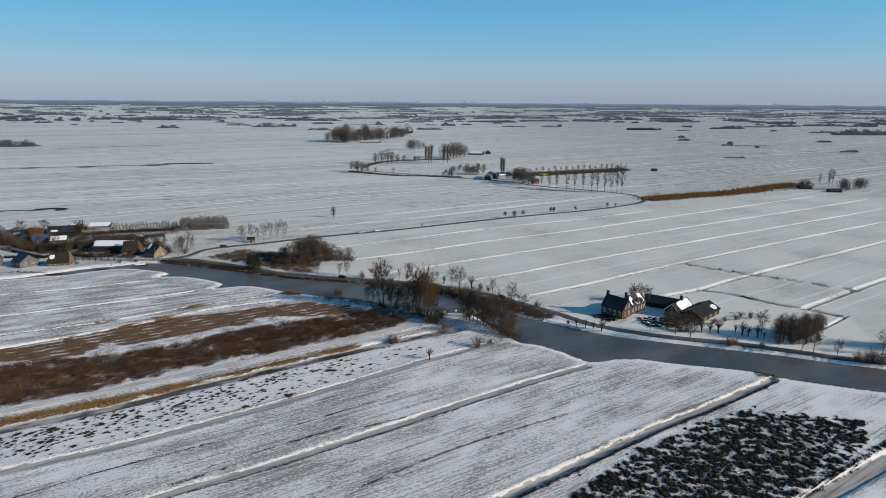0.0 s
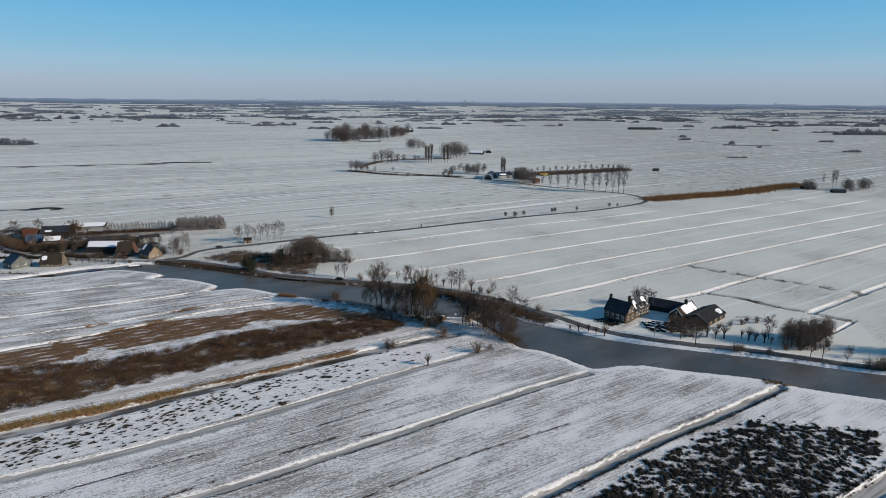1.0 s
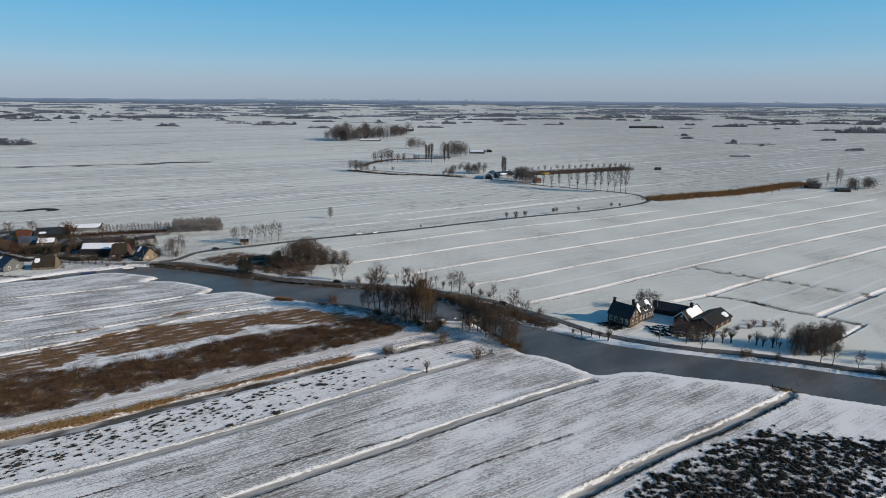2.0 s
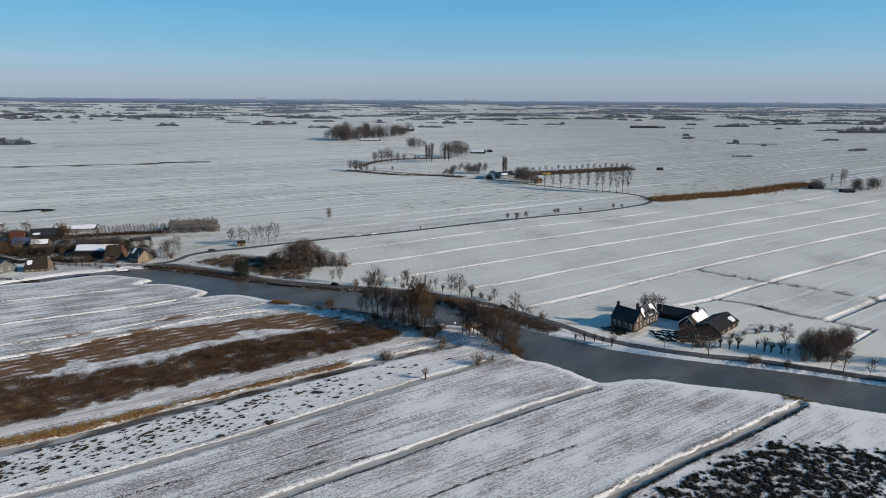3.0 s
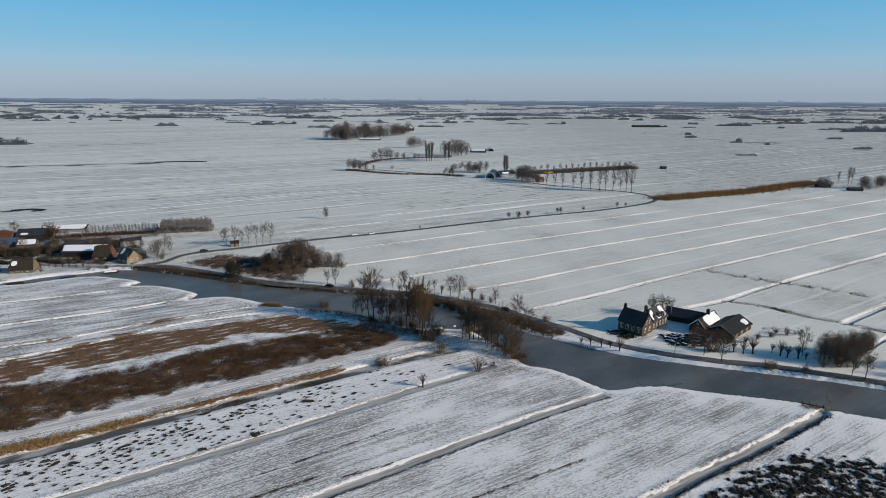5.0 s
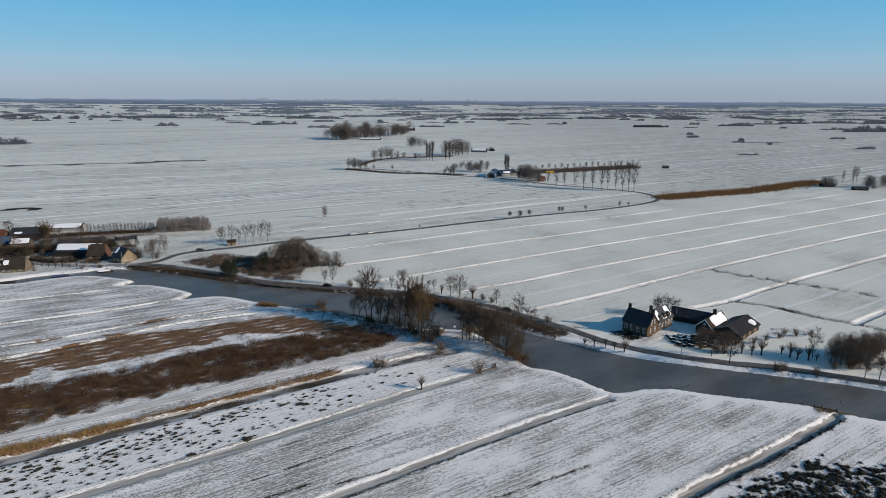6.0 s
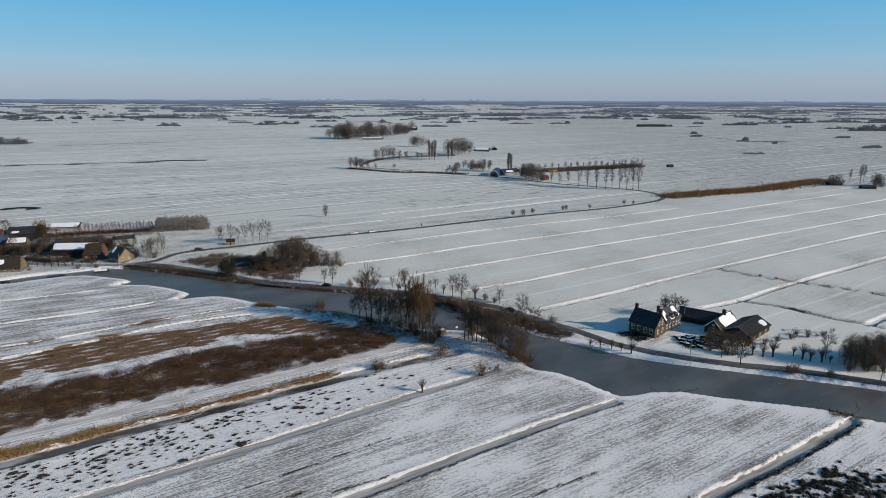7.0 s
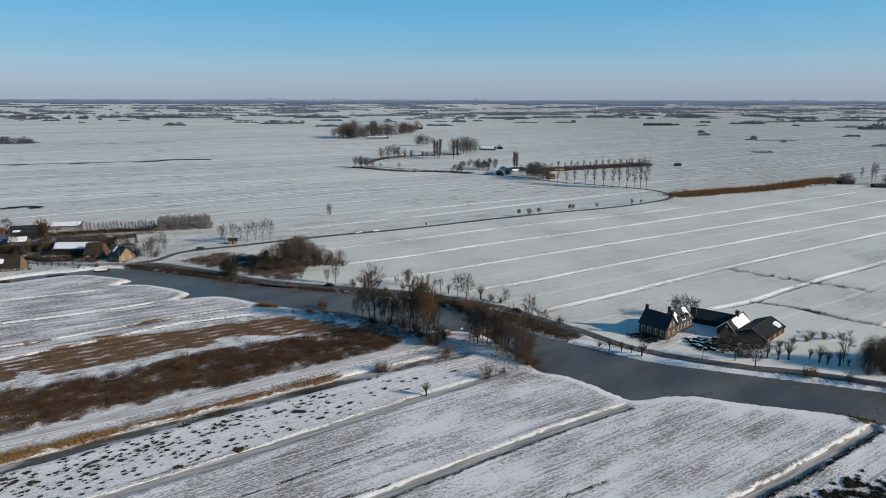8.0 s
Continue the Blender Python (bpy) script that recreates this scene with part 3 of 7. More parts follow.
    soil_shade = np.maximum(soil_shade, 0.30 * step(rush, 0.0, 6.0))
    scrub = signed(x, y, SCRUB, 12) + 4.5 * wave_noise(x, y, 18, 32)
    soil_shade = np.maximum(soil_shade, (0.46 + 0.26 * wave_noise(x, y, 15, 41, 3)) * step(scrub, -2.0, 4.0))
    straw = np.maximum(straw, (0.60 + 0.26 * wave_noise(x, y, 12, 42, 3)) * step(scrub, -3.0, 3.0))
    tawny = signed(x, y, TAWNY, 12) + 3.5 * wave_noise(u * 0.4, v, 9, 37)
    straw = np.maximum(straw, 0.80 * step(tawny, -3.5, 0.5) * (0.95 + 0.50 * wave_noise(u * 0.25, v, 4, 33)))
    reed = line_distance(x, y, smooth_line([(-180, 114.6), (-127.4, 146.4), (-102.4, 159), (-83.4, 170.6), (-55.4, 189), (-33.4, 204)], 4), 8)
    straw = np.maximum(straw, 0.85 * (1 - step(reed, 1.2, 2.4)) * (0.85 + 0.3 * wave_noise(u, v, 25, 34)))
    straw *= 1 - bed
    strip = line_distance(x, y, [(-250, 180), (-174, 212), (-144, 226), (-111, 248), (-78, 267)], 9)
    straw = np.maximum(straw, 0.50 * (1 - step(strip, 1.0, 4.0)) * (0.8 + 0.6 * wave_noise(u, v, 40, 35)))
    line_left = np.minimum.reduce([line_distance(x, y, smooth_line(DITCHES[k][0], 5), 6.0) for k in (13, 14, 15, 16)])
    left = signed(x, y, [(-330, 225), (-330, 130), (-170, 190), (-76, 255), (-82, 266), (-118, 273), (-150, 288), (-200, 275)], 10)
    thin = np.where(left > 0, 0.52 + 0.40 * wave_noise(u * 0.3, v, 10, 38), thin) * np.where(left > 0, 0.35 + 0.65 * step(line_left + 1.6 * wander, 0.5, 1.4), 1)
    marsh = signed(x, y, [(-210, 165), (-163, 197), (-120, 224), (-76, 256), (-30, 250), (-14, 228), (-60, 196), (-110, 166), (-180, 125)], 8)
    thin = np.where(marsh > 0, 0.42 + 0.3 * wave_noise(x, y, 9, 44, 3), thin)
    hamlet = signed(x, y, [(-310, 350), (-262, 338), (-236, 336), (-222, 322), (-204, 329), (-165, 329), (-163, 346), (-180, 372), (-205, 392), (-250, 402), (-310, 420)], 10)
    soil_shade = np.maximum(soil_shade, step(hamlet, 0, 4) * (0.98 + 0.60 * wave_noise(x, y, 14, 95, 4)))
    garden = signed(x, y, GARDEN, 10) + 2 * wave_noise(x, y, 12, 36)
    soil_shade = np.maximum(soil_shade, (1.0 + 0.5 * wave_noise(x, y, 10, 43, 3)) * step(garden, -1, 4))
    thin = np.where(inside(x, y, TUSSOCKS), 0.27, thin)
    # the quiet far polder is whiter between its ditch lines
    knot = signed(x, y, [(82, 225), (97, 224), (98, 237), (84, 236)], 4)
    soil_shade = np.maximum(soil_shade, (1.0 + 0.4 * wave_noise(x, y, 5, 45, 3)) * step(knot, -0.5, 1.0))
    front = signed(x, y, [(62, 240), (65.5, 232.5), (69, 230), (76, 233), (80, 236), (72, 243)], 4)
    soil_shade = np.maximum(soil_shade, (0.9 + 0.5 * wave_noise(x, y, 5, 46, 3)) * step(front, -0.5, 1.0))
    yard = signed(x, y, [(50, 236), (75, 222), (111, 209), (160, 196), (175, 238), (120, 262), (85, 262), (60, 250)], 8)
    thin = np.where(yard > -1, 0.18, thin)
    beyond = signed(x, y, [(-150, 335), (-99, 383), (27, 452), (171, 536), (190, 575), (400, 640), (460, 560), (620, 330), (300, 172), (160, 193), (111, 209), (75, 223), (24, 268)], 14)
    thin = np.where((beyond > 0) & (yard < 0), 0.34 + 0.16 * wave_noise(x, y, 70, 6), thin)
    z = np.where(y > 1500, z * 0.3, z) + far_rise(y)
    nx, ny = len(us), len(vs)
    i = np.arange((nx - 1) * (ny - 1))
    a = (i // (nx - 1)) * nx + i % (nx - 1)
    quads = np.stack([a, a + 1, a + nx + 1, a + nx], 1).astype(np.int32)
    me = bpy.data.meshes.new("ground")
    me.vertices.add(len(x))
    me.vertices.foreach_set("co", np.stack([x, y, z], 1).astype(np.float32).ravel())
    me.loops.add(quads.size)
    me.loops.foreach_set("vertex_index", quads.ravel())
    me.polygons.add(len(quads))
    me.polygons.foreach_set("loop_start", np.arange(0, quads.size, 4, dtype=np.int32))
    me.polygons.foreach_set("use_smooth", np.ones(len(quads), bool))
    for name, values in (("thin", thin), ("soil_shade", soil_shade), ("straw", straw), ("far", far), ("bed", bed), ("meadow", meadow)):
        me.attributes.new(name, "FLOAT", "POINT").data.foreach_set("value", np.clip(values, -1, 1.2).astype(np.float32))
    me.materials.append(M_GROUND)
    me.update(calc_edges=True)
    me.validate()
    tagged(new("ground", me), "snow covered polder meadows with frozen ditches", "ground", kind="structure")
    return us, vs, z.reshape(ny, nx)


SHEET = build_ground()

# ice of the river and of the open ditch
bm = bmesh.new()
bmesh.ops.create_grid(bm, x_segments=60, y_segments=40, size=1)
for vert in bm.verts:
    vert.co = (vert.co.x * 330 - 20, vert.co.y * 130 + 215, -0.86)
me = bpy.data.meshes.new("water")
bm.to_mesh(me)
bm.free()
me.materials.append(M_ICE)
tagged(new("water", me), "frozen river with grey bare ice", "river", kind="structure")


PLAIN = ((-0.5, -0.14), (-0.44, 0), (0.44, 0), (0.5, -0.14))
RUTTED = ((-0.5, -0.14), (-0.43, 0), (-0.34, 0), (-0.28, -0.07), (-0.20, -0.07), (-0.14, 0), (0.14, 0), (0.20, -0.07), (0.28, -0.07), (0.34, 0), (0.43, 0), (0.5, -0.14))


def ribbon(name, points, width, z, mat, label, category, profile=PLAIN):
    """A road or strip of even width along a rounded line."""
    line = smooth_line(points, 3.0)
    d = np.gradient(line, axis=0)
    d /= np.linalg.norm(d, axis=1)[:, None]
    side = np.stack([-d[:, 1], d[:, 0]], 1)
    verts, faces = [], []
    m = len(profile)
    for (px, py), (sx, sy) in zip(line, side):
        wob = 0.12 * math.sin(px * 0.7) + 0.1 * math.sin(py * 1.3)
        for k, drop in profile:
            w = width * k + (wob if abs(k) > 0.4 else 0.3 * wob)
            verts.append((px + sx * w, py + sy * w, z + drop))
    for i in range(len(line) - 1):
        for k in range(m - 1):
            a = i * m + k
            faces.append((a, a + m, a + m + 1, a + 1))
    ob = new(name, mesh_of(name, verts, faces, mat, len(profile) < 5))
    return tagged(ob, label, category, kind="structure")


ribbon("road", BANK_ROAD, 4.4, 0.20, M_ROAD, "narrow cleared asphalt road along the river bank", "road")
ribbon("road", POLDER_ROAD, 4.2, 0.22, M_ROAD, "dark cleared asphalt road across snowy fields", "road")
ribbon("road", VILLAGE_ROAD, 4.4, 0.21, M_SLUSH, "grey slushy road through a farm hamlet", "road")
ribbon("farm_track", LANE[:-2], 4.2, 0.21, M_TRACK, "snowy rutted farm track beside a frozen ditch", "track", RUTTED)
for bank in ([(-118, 836), (-104, 878), (-76, 912), (-25, 934), (12, 946)], [(-496, 662), (-340, 720), (-193, 778)], [(-429, 568), (-300, 610), (-165, 657)], [(-330, 428), (-268, 472), (-143, 565)], [(-144, 572), (-50, 611), (27, 654)], [(-49, 473), (20, 517), (93, 562)], [(-29, 455), (60, 515), (142, 571)], [(-106, 410), (-42, 450)], [(-520, 610), (-400, 655), (-280, 700)], [(-420, 500), (-330, 540), (-230, 590)], [(-640, 780), (-500, 840), (-380, 890)]):
    ribbon("snow_bank", bank, 1.1, 0.26, M_SNOW, "long low bank of drifted snow along a ditch", "snow bank")
ribbon("open_ditch", [(614, 1653), (609, 1444), (632, 1351), (665, 1319), (678, 1212), (710, 1173), (769, 1126)], 2.6, 0.14, M_OPEN, "thin dark ditch across the far polder", "ditch")
ribbon("open_ditch", [(-710, 1112), (-625, 1171), (-549, 1228)], 2.6, 0.45, M_OPEN, "thin dark ditch in snowy meadows", "ditch")
for bank in ([(-1333, 1800), (-1181, 1873), (-953, 2091), (-803, 2261)], [(492, 2094), (639, 2111), (760, 2126), (964, 2195)], [(964, 2195), (1114, 2213), (1332, 2312), (1515, 2335)]):
    ribbon("snow_bank", bank, 7.0, 0.5, M_SNOW, "snow covered far road on a low bank", "snow bank")
ribbon("open_ditch", [(-640, 768), (-584, 785), (-493, 811), (-422, 834), (-388, 858)], 2.4, 0.55, M_OPEN, "dark open ditch in the far polder", "ditch")
ribbon("open_ditch", [(-400, 853), (-366, 864), (-334, 869)], 10.0, 0.57, M_OPEN, "dark open pool at a ditch end", "ditch")
ribbon("open_ditch", [(-430, 452), (-364, 476), (-337, 482)], 1.8, 0.45, M_OPEN, "narrow dark open ditch in snow", "ditch")
ribbon("open_ditch", [(-340, 484), (-328, 490), (-315, 487)], 6.0, 0.47, M_OPEN, "dark open pool beside a ditch", "ditch")


# ---- vegetation ----
def ground_z(x, y):
    """Height of the ground sheet under a place."""
    us, vs, grid = SHEET
    u, v = x * math.cos(FIELD) + y * math.sin(FIELD), y * math.cos(FIELD) - x * math.sin(FIELD)
    i = np.clip(np.searchsorted(us, u), 1, len(us) - 1)
    j = np.clip(np.searchsorted(vs, v), 1, len(vs) - 1)
    return np.minimum(grid[j, i], grid[j - 1, i - 1])


class Wood:
    """Collects tubes and twigs of one plant."""

    def __init__(self, seed):
        self.rng = np.random.default_rng(seed)
        self.v, self.f = [], []
        self.tv, self.tf = [], []

    def tube(self, a, b, ra, rb, sides=3, crown=False):
        v, f = (self.tv, self.tf) if crown else (self.v, self.f)
        a, b = np.array(a, float), np.array(b, float)
        d = b - a
        d /= np.linalg.norm(d) + 1e-9
        s = np.cross(d, (0.3, 0.9, 0.2))
        s /= np.linalg.norm(s) + 1e-9
        w = np.cross(d, s)
        n = len(v)
        for p, r in ((a, ra), (b, rb)):
            for k in range(sides):
                t = 2 * math.pi * k / sides
                v.append(p + r * (math.cos(t) * s + math.sin(t) * w))
        for k in range(sides):
            k2 = (k + 1) % sides
            f.append((n + k, n + k2, n + sides + k2, n + sides + k))

    def twig(self, a, way, length, width):
        r = self.rng
        way = way / (np.linalg.norm(way) + 1e-9)
        s = np.cross(way, r.normal(size=3))
        s *= width / (np.linalg.norm(s) + 1e-9)
        n = len(self.tv)
        s = s * 0.5
        self.tv += [a - s, a + s, a + way * length + r.normal(size=3) * 0.06 * length]
        self.tf.append((n, n + 1, n + 2))

    def spray(self, a, b, count, length, width, up=0.4):
        """Fine twigs along a branch from a to b."""
        r = self.rng
        d = (b - a) / (np.linalg.norm(b - a) + 1e-9)
        for _ in range(int(count * 2.6)):
            p = a + (b - a) * r.uniform(0.15, 1.0)
            self.twig(p, d * 0.7 + r.normal(size=3) * 0.6 + np.array((0, 0, up)), length * r.uniform(0.6, 1.7), width)


def broadleaf(seed, h=10.0, clear=0.25, radius=0.34, limbs=15, rise=0.9, subs=6, twigs=12, top=0.55, stem=0.016, lean=0.05):
    """Bare tree: tapered trunk, limbs that curve up, branches and fine twigs."""
    w = Wood(seed)
    r = w.rng
    line = [np.array((0, 0, -0.7))]
    drift = r.normal(size=2) * lean * h
    for k in range(1, 7):
        t = k / 6
        line.append(np.array((drift[0] * t * t + r.normal() * 0.012 * h, drift[1] * t * t + r.normal() * 0.012 * h, 0.94 * h * t)))
    tr = stem * h
    for k in range(6):
        w.tube(line[k], line[k + 1], tr * (1.25 - k / 6), tr * (1.25 - (k + 1) / 6) + 0.01, 6)
    for i in range(limbs):
        t = clear + (0.97 - clear) * ((i + r.uniform()) / limbs)
        q = t * 6 * 0.999
        k = int(q)
        a = line[k] + (line[k + 1] - line[k]) * (q - k)
        u = (t - clear) / (1 - clear)
        prof = max(0.16, (1 - abs(u - (1 - top)) ** 1.6 * 1.35)) * r.uniform(0.7, 1.15)
        reach = radius * h * prof
        az = i * 2.4 + r.uniform(-0.5, 0.5)
        out = np.array((math.cos(az), math.sin(az), 0))
        b = a + out * reach * 0.55 + np.array((0, 0, reach * rise * 0.45))
        c = b + out * reach * 0.45 + np.array((0, 0, reach * rise * 0.75))
        lr = tr * 0.36 * (1.1 - 0.7 * t)
        w.tube(a, b, lr, lr * 0.65)
        w.tube(b, c, lr * 0.65, lr * 0.25)
        for _ in range(subs):
            s = r.uniform(0.25, 1.0)
            p = a + (b - a) * s * 2 if s < 0.5 else b + (c - b) * (s * 2 - 1)
            way = out * 0.5 + r.normal(size=3) * 0.55 + np.array((0, 0, 0.45 * rise + 0.1))
            e = p + way * (0.32 * reach + 0.05 * h) * r.uniform(0.6, 1.2)
            w.tube(p, e, 0.0035 * h, 0.0016 * h, 3, True)
            w.spray(p, e, twigs, 0.085 * h, 0.0021 * h)
    w.spray(line[5], line[6], twigs * 3, 0.09 * h, 0.002 * h, 0.7)
    return w


def lobed(seed, h, wide, low, count, lobes=7, thick=0.013):
    """Far tree: trunk, limbs to a few rounded lobes, and fine twigs that fill the lobes."""
    w = Wood(seed)
    r = w.rng
    w.tube((0, 0, -0.7), (r.normal() * 0.02 * h, r.normal() * 0.02 * h, 0.7 * h), 0.018 * h, 0.006 * h, 5)
    for k in range(lobes):
        a = k * 2.4 + r.uniform(-0.4, 0.4)
        z = h * (low + (0.86 - low) * (k + 0.5) / lobes)
        reach = wide * h * 0.52 * (1 - abs((k + 0.5) / lobes - 0.42) ** 2 * 1.6) * r.uniform(0.8, 1.15)
        mid = np.array((math.cos(a) * reach * 0.62, math.sin(a) * reach * 0.62, z))
        size = np.array((1, 1, 0.95)) * wide * h * r.uniform(0.34, 0.46)
        w.tube((0, 0, max(0.15 * h, z - 0.28 * h)), mid, 0.007 * h, 0.003 * h, 3, True)
        for _ in range(count // lobes):
            d = r.normal(size=3)
            d /= np.linalg.norm(d) + 1e-9
            p = mid + d * size * r.uniform(0.25, 1.0) ** 0.6
            p[2] = min(max(p[2], 0.05 * h), 0.97 * h)
            w.twig(p, d * 0.8 + np.array((0, 0, 0.5)) + r.normal(size=3) * 0.4, h * r.uniform(0.05, 0.11), thick * h)
    return w


def columnar(seed):
    return broadleaf(seed, 20.0, 0.08, 0.050, 40, 5.0, 4, 10, 0.5, 0.012, 0.01)


def pollard(seed):
    """Pollard willow: thick short trunk, knobbly head, a brush of upright rods."""
    w = Wood(seed)
    r = w.rng
    h, head = 6.0, 2.2
    w.tube((0, 0, -0.6), (0.05, 0.03, 1.1), 0.34, 0.27, 7)
    w.tube((0.05, 0.03, 1.1), (0.1, 0, head), 0.27, 0.36, 7)
    for k in range(6):
        a = k * 1.05 + r.uniform(-0.3, 0.3)
        w.tube((0.1, 0, head - 0.15), (0.1 + 0.45 * math.cos(a), 0.45 * math.sin(a), head + 0.3), 0.24, 0.14, 5)
    w.tube((0.1, 0, head - 0.1), (0.1, 0, head + 0.35), 0.35, 0.12, 6)
    for k in range(85):
        a, s = r.uniform(0, 6.3), r.uniform(0.05, 1) ** 0.6
        p = np.array((0.1 + 0.42 * s * math.cos(a), 0.42 * s * math.sin(a), head + 0.25))
        e = p + np.array((1.9 * s * math.cos(a), 1.9 * s * math.sin(a), (3.6 - 1.9 * s * s))) * r.uniform(0.65, 1.0)
        w.tube(p, e, 0.022, 0.010, 3, True)
        w.spray(p, e, 8, 0.6, 0.012, 0.6)
    return w


def bush(seed):
    """Many-stemmed bare shrub."""
    w = Wood(seed)
    r = w.rng
    for k in range(26):
        a, s = r.uniform(0, 6.3), r.uniform(0.15, 1)
        p = np.array((0.35 * s * math.cos(a), 0.35 * s * math.sin(a), -0.4))
        e = p + np.array((2.1 * s * math.cos(a), 2.1 * s * math.sin(a), 4.3 - 1.5 * s)) * r.uniform(0.6, 1.0)
        w.tube(p, e, 0.05, 0.02, 3, k % 3 != 0)
        for _ in range(4):
            q = p + (e - p) * r.uniform(0.3, 1)
            g2 = q + (r.normal(size=3) * 0.55 + np.array((0, 0, 0.55))) * r.uniform(0.5, 1.1)
            w.tube(q, g2, 0.015, 0.008, 3, True)
            w.spray(q, g2, 9, 0.55, 0.012)
    return w


def conifer(seed):
    """Dense evergreen: trunk with drooping whorls of dark sprays."""
    w = Wood(seed)
    r = w.rng
    h = 10.0
    w.tube((0, 0, -0.6), (0, 0, h * 0.95), 0.18, 0.03, 6)
    for i in range(70):
        t = (i + r.uniform()) / 70
        reach = 2.3 * (1 - t) ** 0.8 * r.uniform(0.7, 1.2) + 0.25
        az = i * 2.4
        a = np.array((0, 0, 0.6 + t * h * 0.92))
        b = a + np.array((math.cos(az) * reach, math.sin(az) * reach, -0.15 * reach))
        w.tube(a, b, 0.03, 0.012, 3, True)
        w.spray(a, b, 16, 0.55, 0.07, 0.1)
    return w


STOCK = {}
MAKERS = {
    "alder": (lambda s: broadleaf(s, 16.0, 0.22, 0.22, 20, 1.5, 6, 13, 0.55, 0.012, 0.05), 16.0, 4, M_BARK, M_TWIG),
    "ochre": (lambda s: broadleaf(s, 14.0, 0.10, 0.26, 26, 2.0, 6, 15, 0.6, 0.013, 0.05), 14.0, 2, M_BARK, M_TWIG_WARM),
    "oak": (lambda s: broadleaf(s, 10.0, 0.20, 0.40, 24, 0.75, 6, 15, 0.55, 0.018, 0.05), 10.0, 4, M_BARK, M_TWIG),
    "ash": (lambda s: broadleaf(s, 9.0, 0.25, 0.26, 18, 1.2, 6, 13, 0.55, 0.014, 0.03), 9.0, 3, M_BARK, M_TWIG_GREY),
    "tall_ash": (lambda s: broadleaf(s, 22.0, 0.24, 0.12, 22, 2.0, 4, 8, 0.5, 0.009, 0.02), 22.0, 3, M_BARK, M_FARTWIG),
    "poplar": (columnar, 20.0, 2, M_BARK, M_TWIG_GREY),
    "pollard": (pollard, 6.0, 3, M_BARK, M_TWIG),
    "bush": (bush, 4.3, 3, M_TWIG, M_TWIG),
    "warm_bush": (bush, 4.3, 2, M_TWIG_WARM, M_TWIG_WARM),
    "copse": (lambda s: lobed(s, 12.0, 0.50, 0.18, 3600, 10, 0.0048), 12.0, 4, M_BARK, M_TWIG),
    "far_pollard": (lambda s: lobed(s, 6.0, 0.46, 0.42, 900, 7, 0.021), 6.0, 3, M_BARK, M_FARTWIG),
    "far_oak": (lambda s: lobed(s, 10.0, 0.62, 0.22, 1300, 9), 10.0, 5, M_FARTWIG, M_FARTWIG),
    "far_ash": (lambda s: lobed(s, 9.0, 0.42, 0.30, 800, 7), 9.0, 4, M_FARTWIG, M_FARTWIG),
    "rimed": (lambda s: lobed(s, 9.0, 0.26, 0.38, 420, 6), 9.0, 4, M_PALETWIG, M_PALETWIG),
    "birch": (lambda s: broadleaf(s, 10.0, 0.30, 0.20, 16, 1.6, 5, 12, 0.55, 0.011, 0.05), 10.0, 2, M_BIRCH, M_TWIG_GREY),
    "conifer": (conifer, 10.0, 2, M_BARK, M_CONIFER),
}
plant_rng = np.random.default_rng(7)


def plant(kind, name, x, y, h, label, category, group="", wide=1.0):
    make, h0, variants, bark, twig = MAKERS[kind]
    n = int(plant_rng.integers(variants))
    if (kind, n) not in STOCK:
        w = make(100 + 17 * n + len(kind))
        STOCK[kind, n] = (mesh_of("trunk", w.v, w.f, bark, True), mesh_of("crown", w.tv, w.tf, twig))
    e = thing(name, label, category, group=group)
    k = h / h0
    e.matrix_basis = pose(x, y, float(ground_z(x, y)), 0, 0, plant_rng.uniform(0, 360)) @ Matrix.Diagonal((k * wide, k * wide, k, 1))
    trunk, crown = STOCK[kind, n]
    part_mesh("trunk", trunk, e)
    part_mesh("crown", crown, e)
    return e


def plant_all(kind, name, places, label, category, group, wide=1.0):
    for x, y, h in places:
        plant(kind, name, x, y, h * plant_rng.uniform(0.94, 1.06), label, category, group, wide)


BRIDGE_TREES = [(-27.8, 248.7, 19), (-30.4, 250.8, 15.5), (-14.3, 246, 16.5), (-24.6, 250.9, 10), (-22, 252.3, 10), (-26, 253, 9), (-33, 252, 9), (-19, 250, 10), (-17, 249, 11), (-36, 254, 7), (7.4, 231.6, 12), (8.6, 231.1, 12.5), (9.9, 229.8, 13), (11.4, 229.3, 13), (13.2, 229.4, 12), (15.6, 226, 12.2), (17.7, 226.1, 12), (20, 225, 12.8), (22.2, 222.8, 12), (24.2, 218.6, 10), (27.2, 223, 8), (19, 221, 10), (22, 218, 9), (16, 223, 10), (25.5, 215.5, 8)]
plant_all("alder", "alder_tree", BRIDGE_TREES, "tall bare alder tree beside the frozen river", "tree", "riverside alders", 1.0)
plant_all("ochre", "willow_tree", [(-11.9, 242, 14.5), (-9.3, 241, 17), (-6.5, 231, 13.5), (-8, 237, 14), (-5, 236, 10.5), (-13.5, 244, 11)], "bare willow with ochre twigs near the bridge", "tree", "bridge willows", 0.82)
plant_all("birch", "birch_tree", [(-20.5, 251.8, 8), (-21.3, 251, 8.5)], "slender bare birch with pale bark", "tree", "birches")
plant_all("oak", "roadside_tree", [(3.3, 281.2, 8.5), (6.9, 276.5, 9.5), (29.5, 249.3, 9.5), (33.2, 240.4, 8.8), (91.8, 217.4, 8.5), (95.2, 211.2, 10)], "bare spreading tree beside the bank road", "tree", "bank road trees", 0.85)
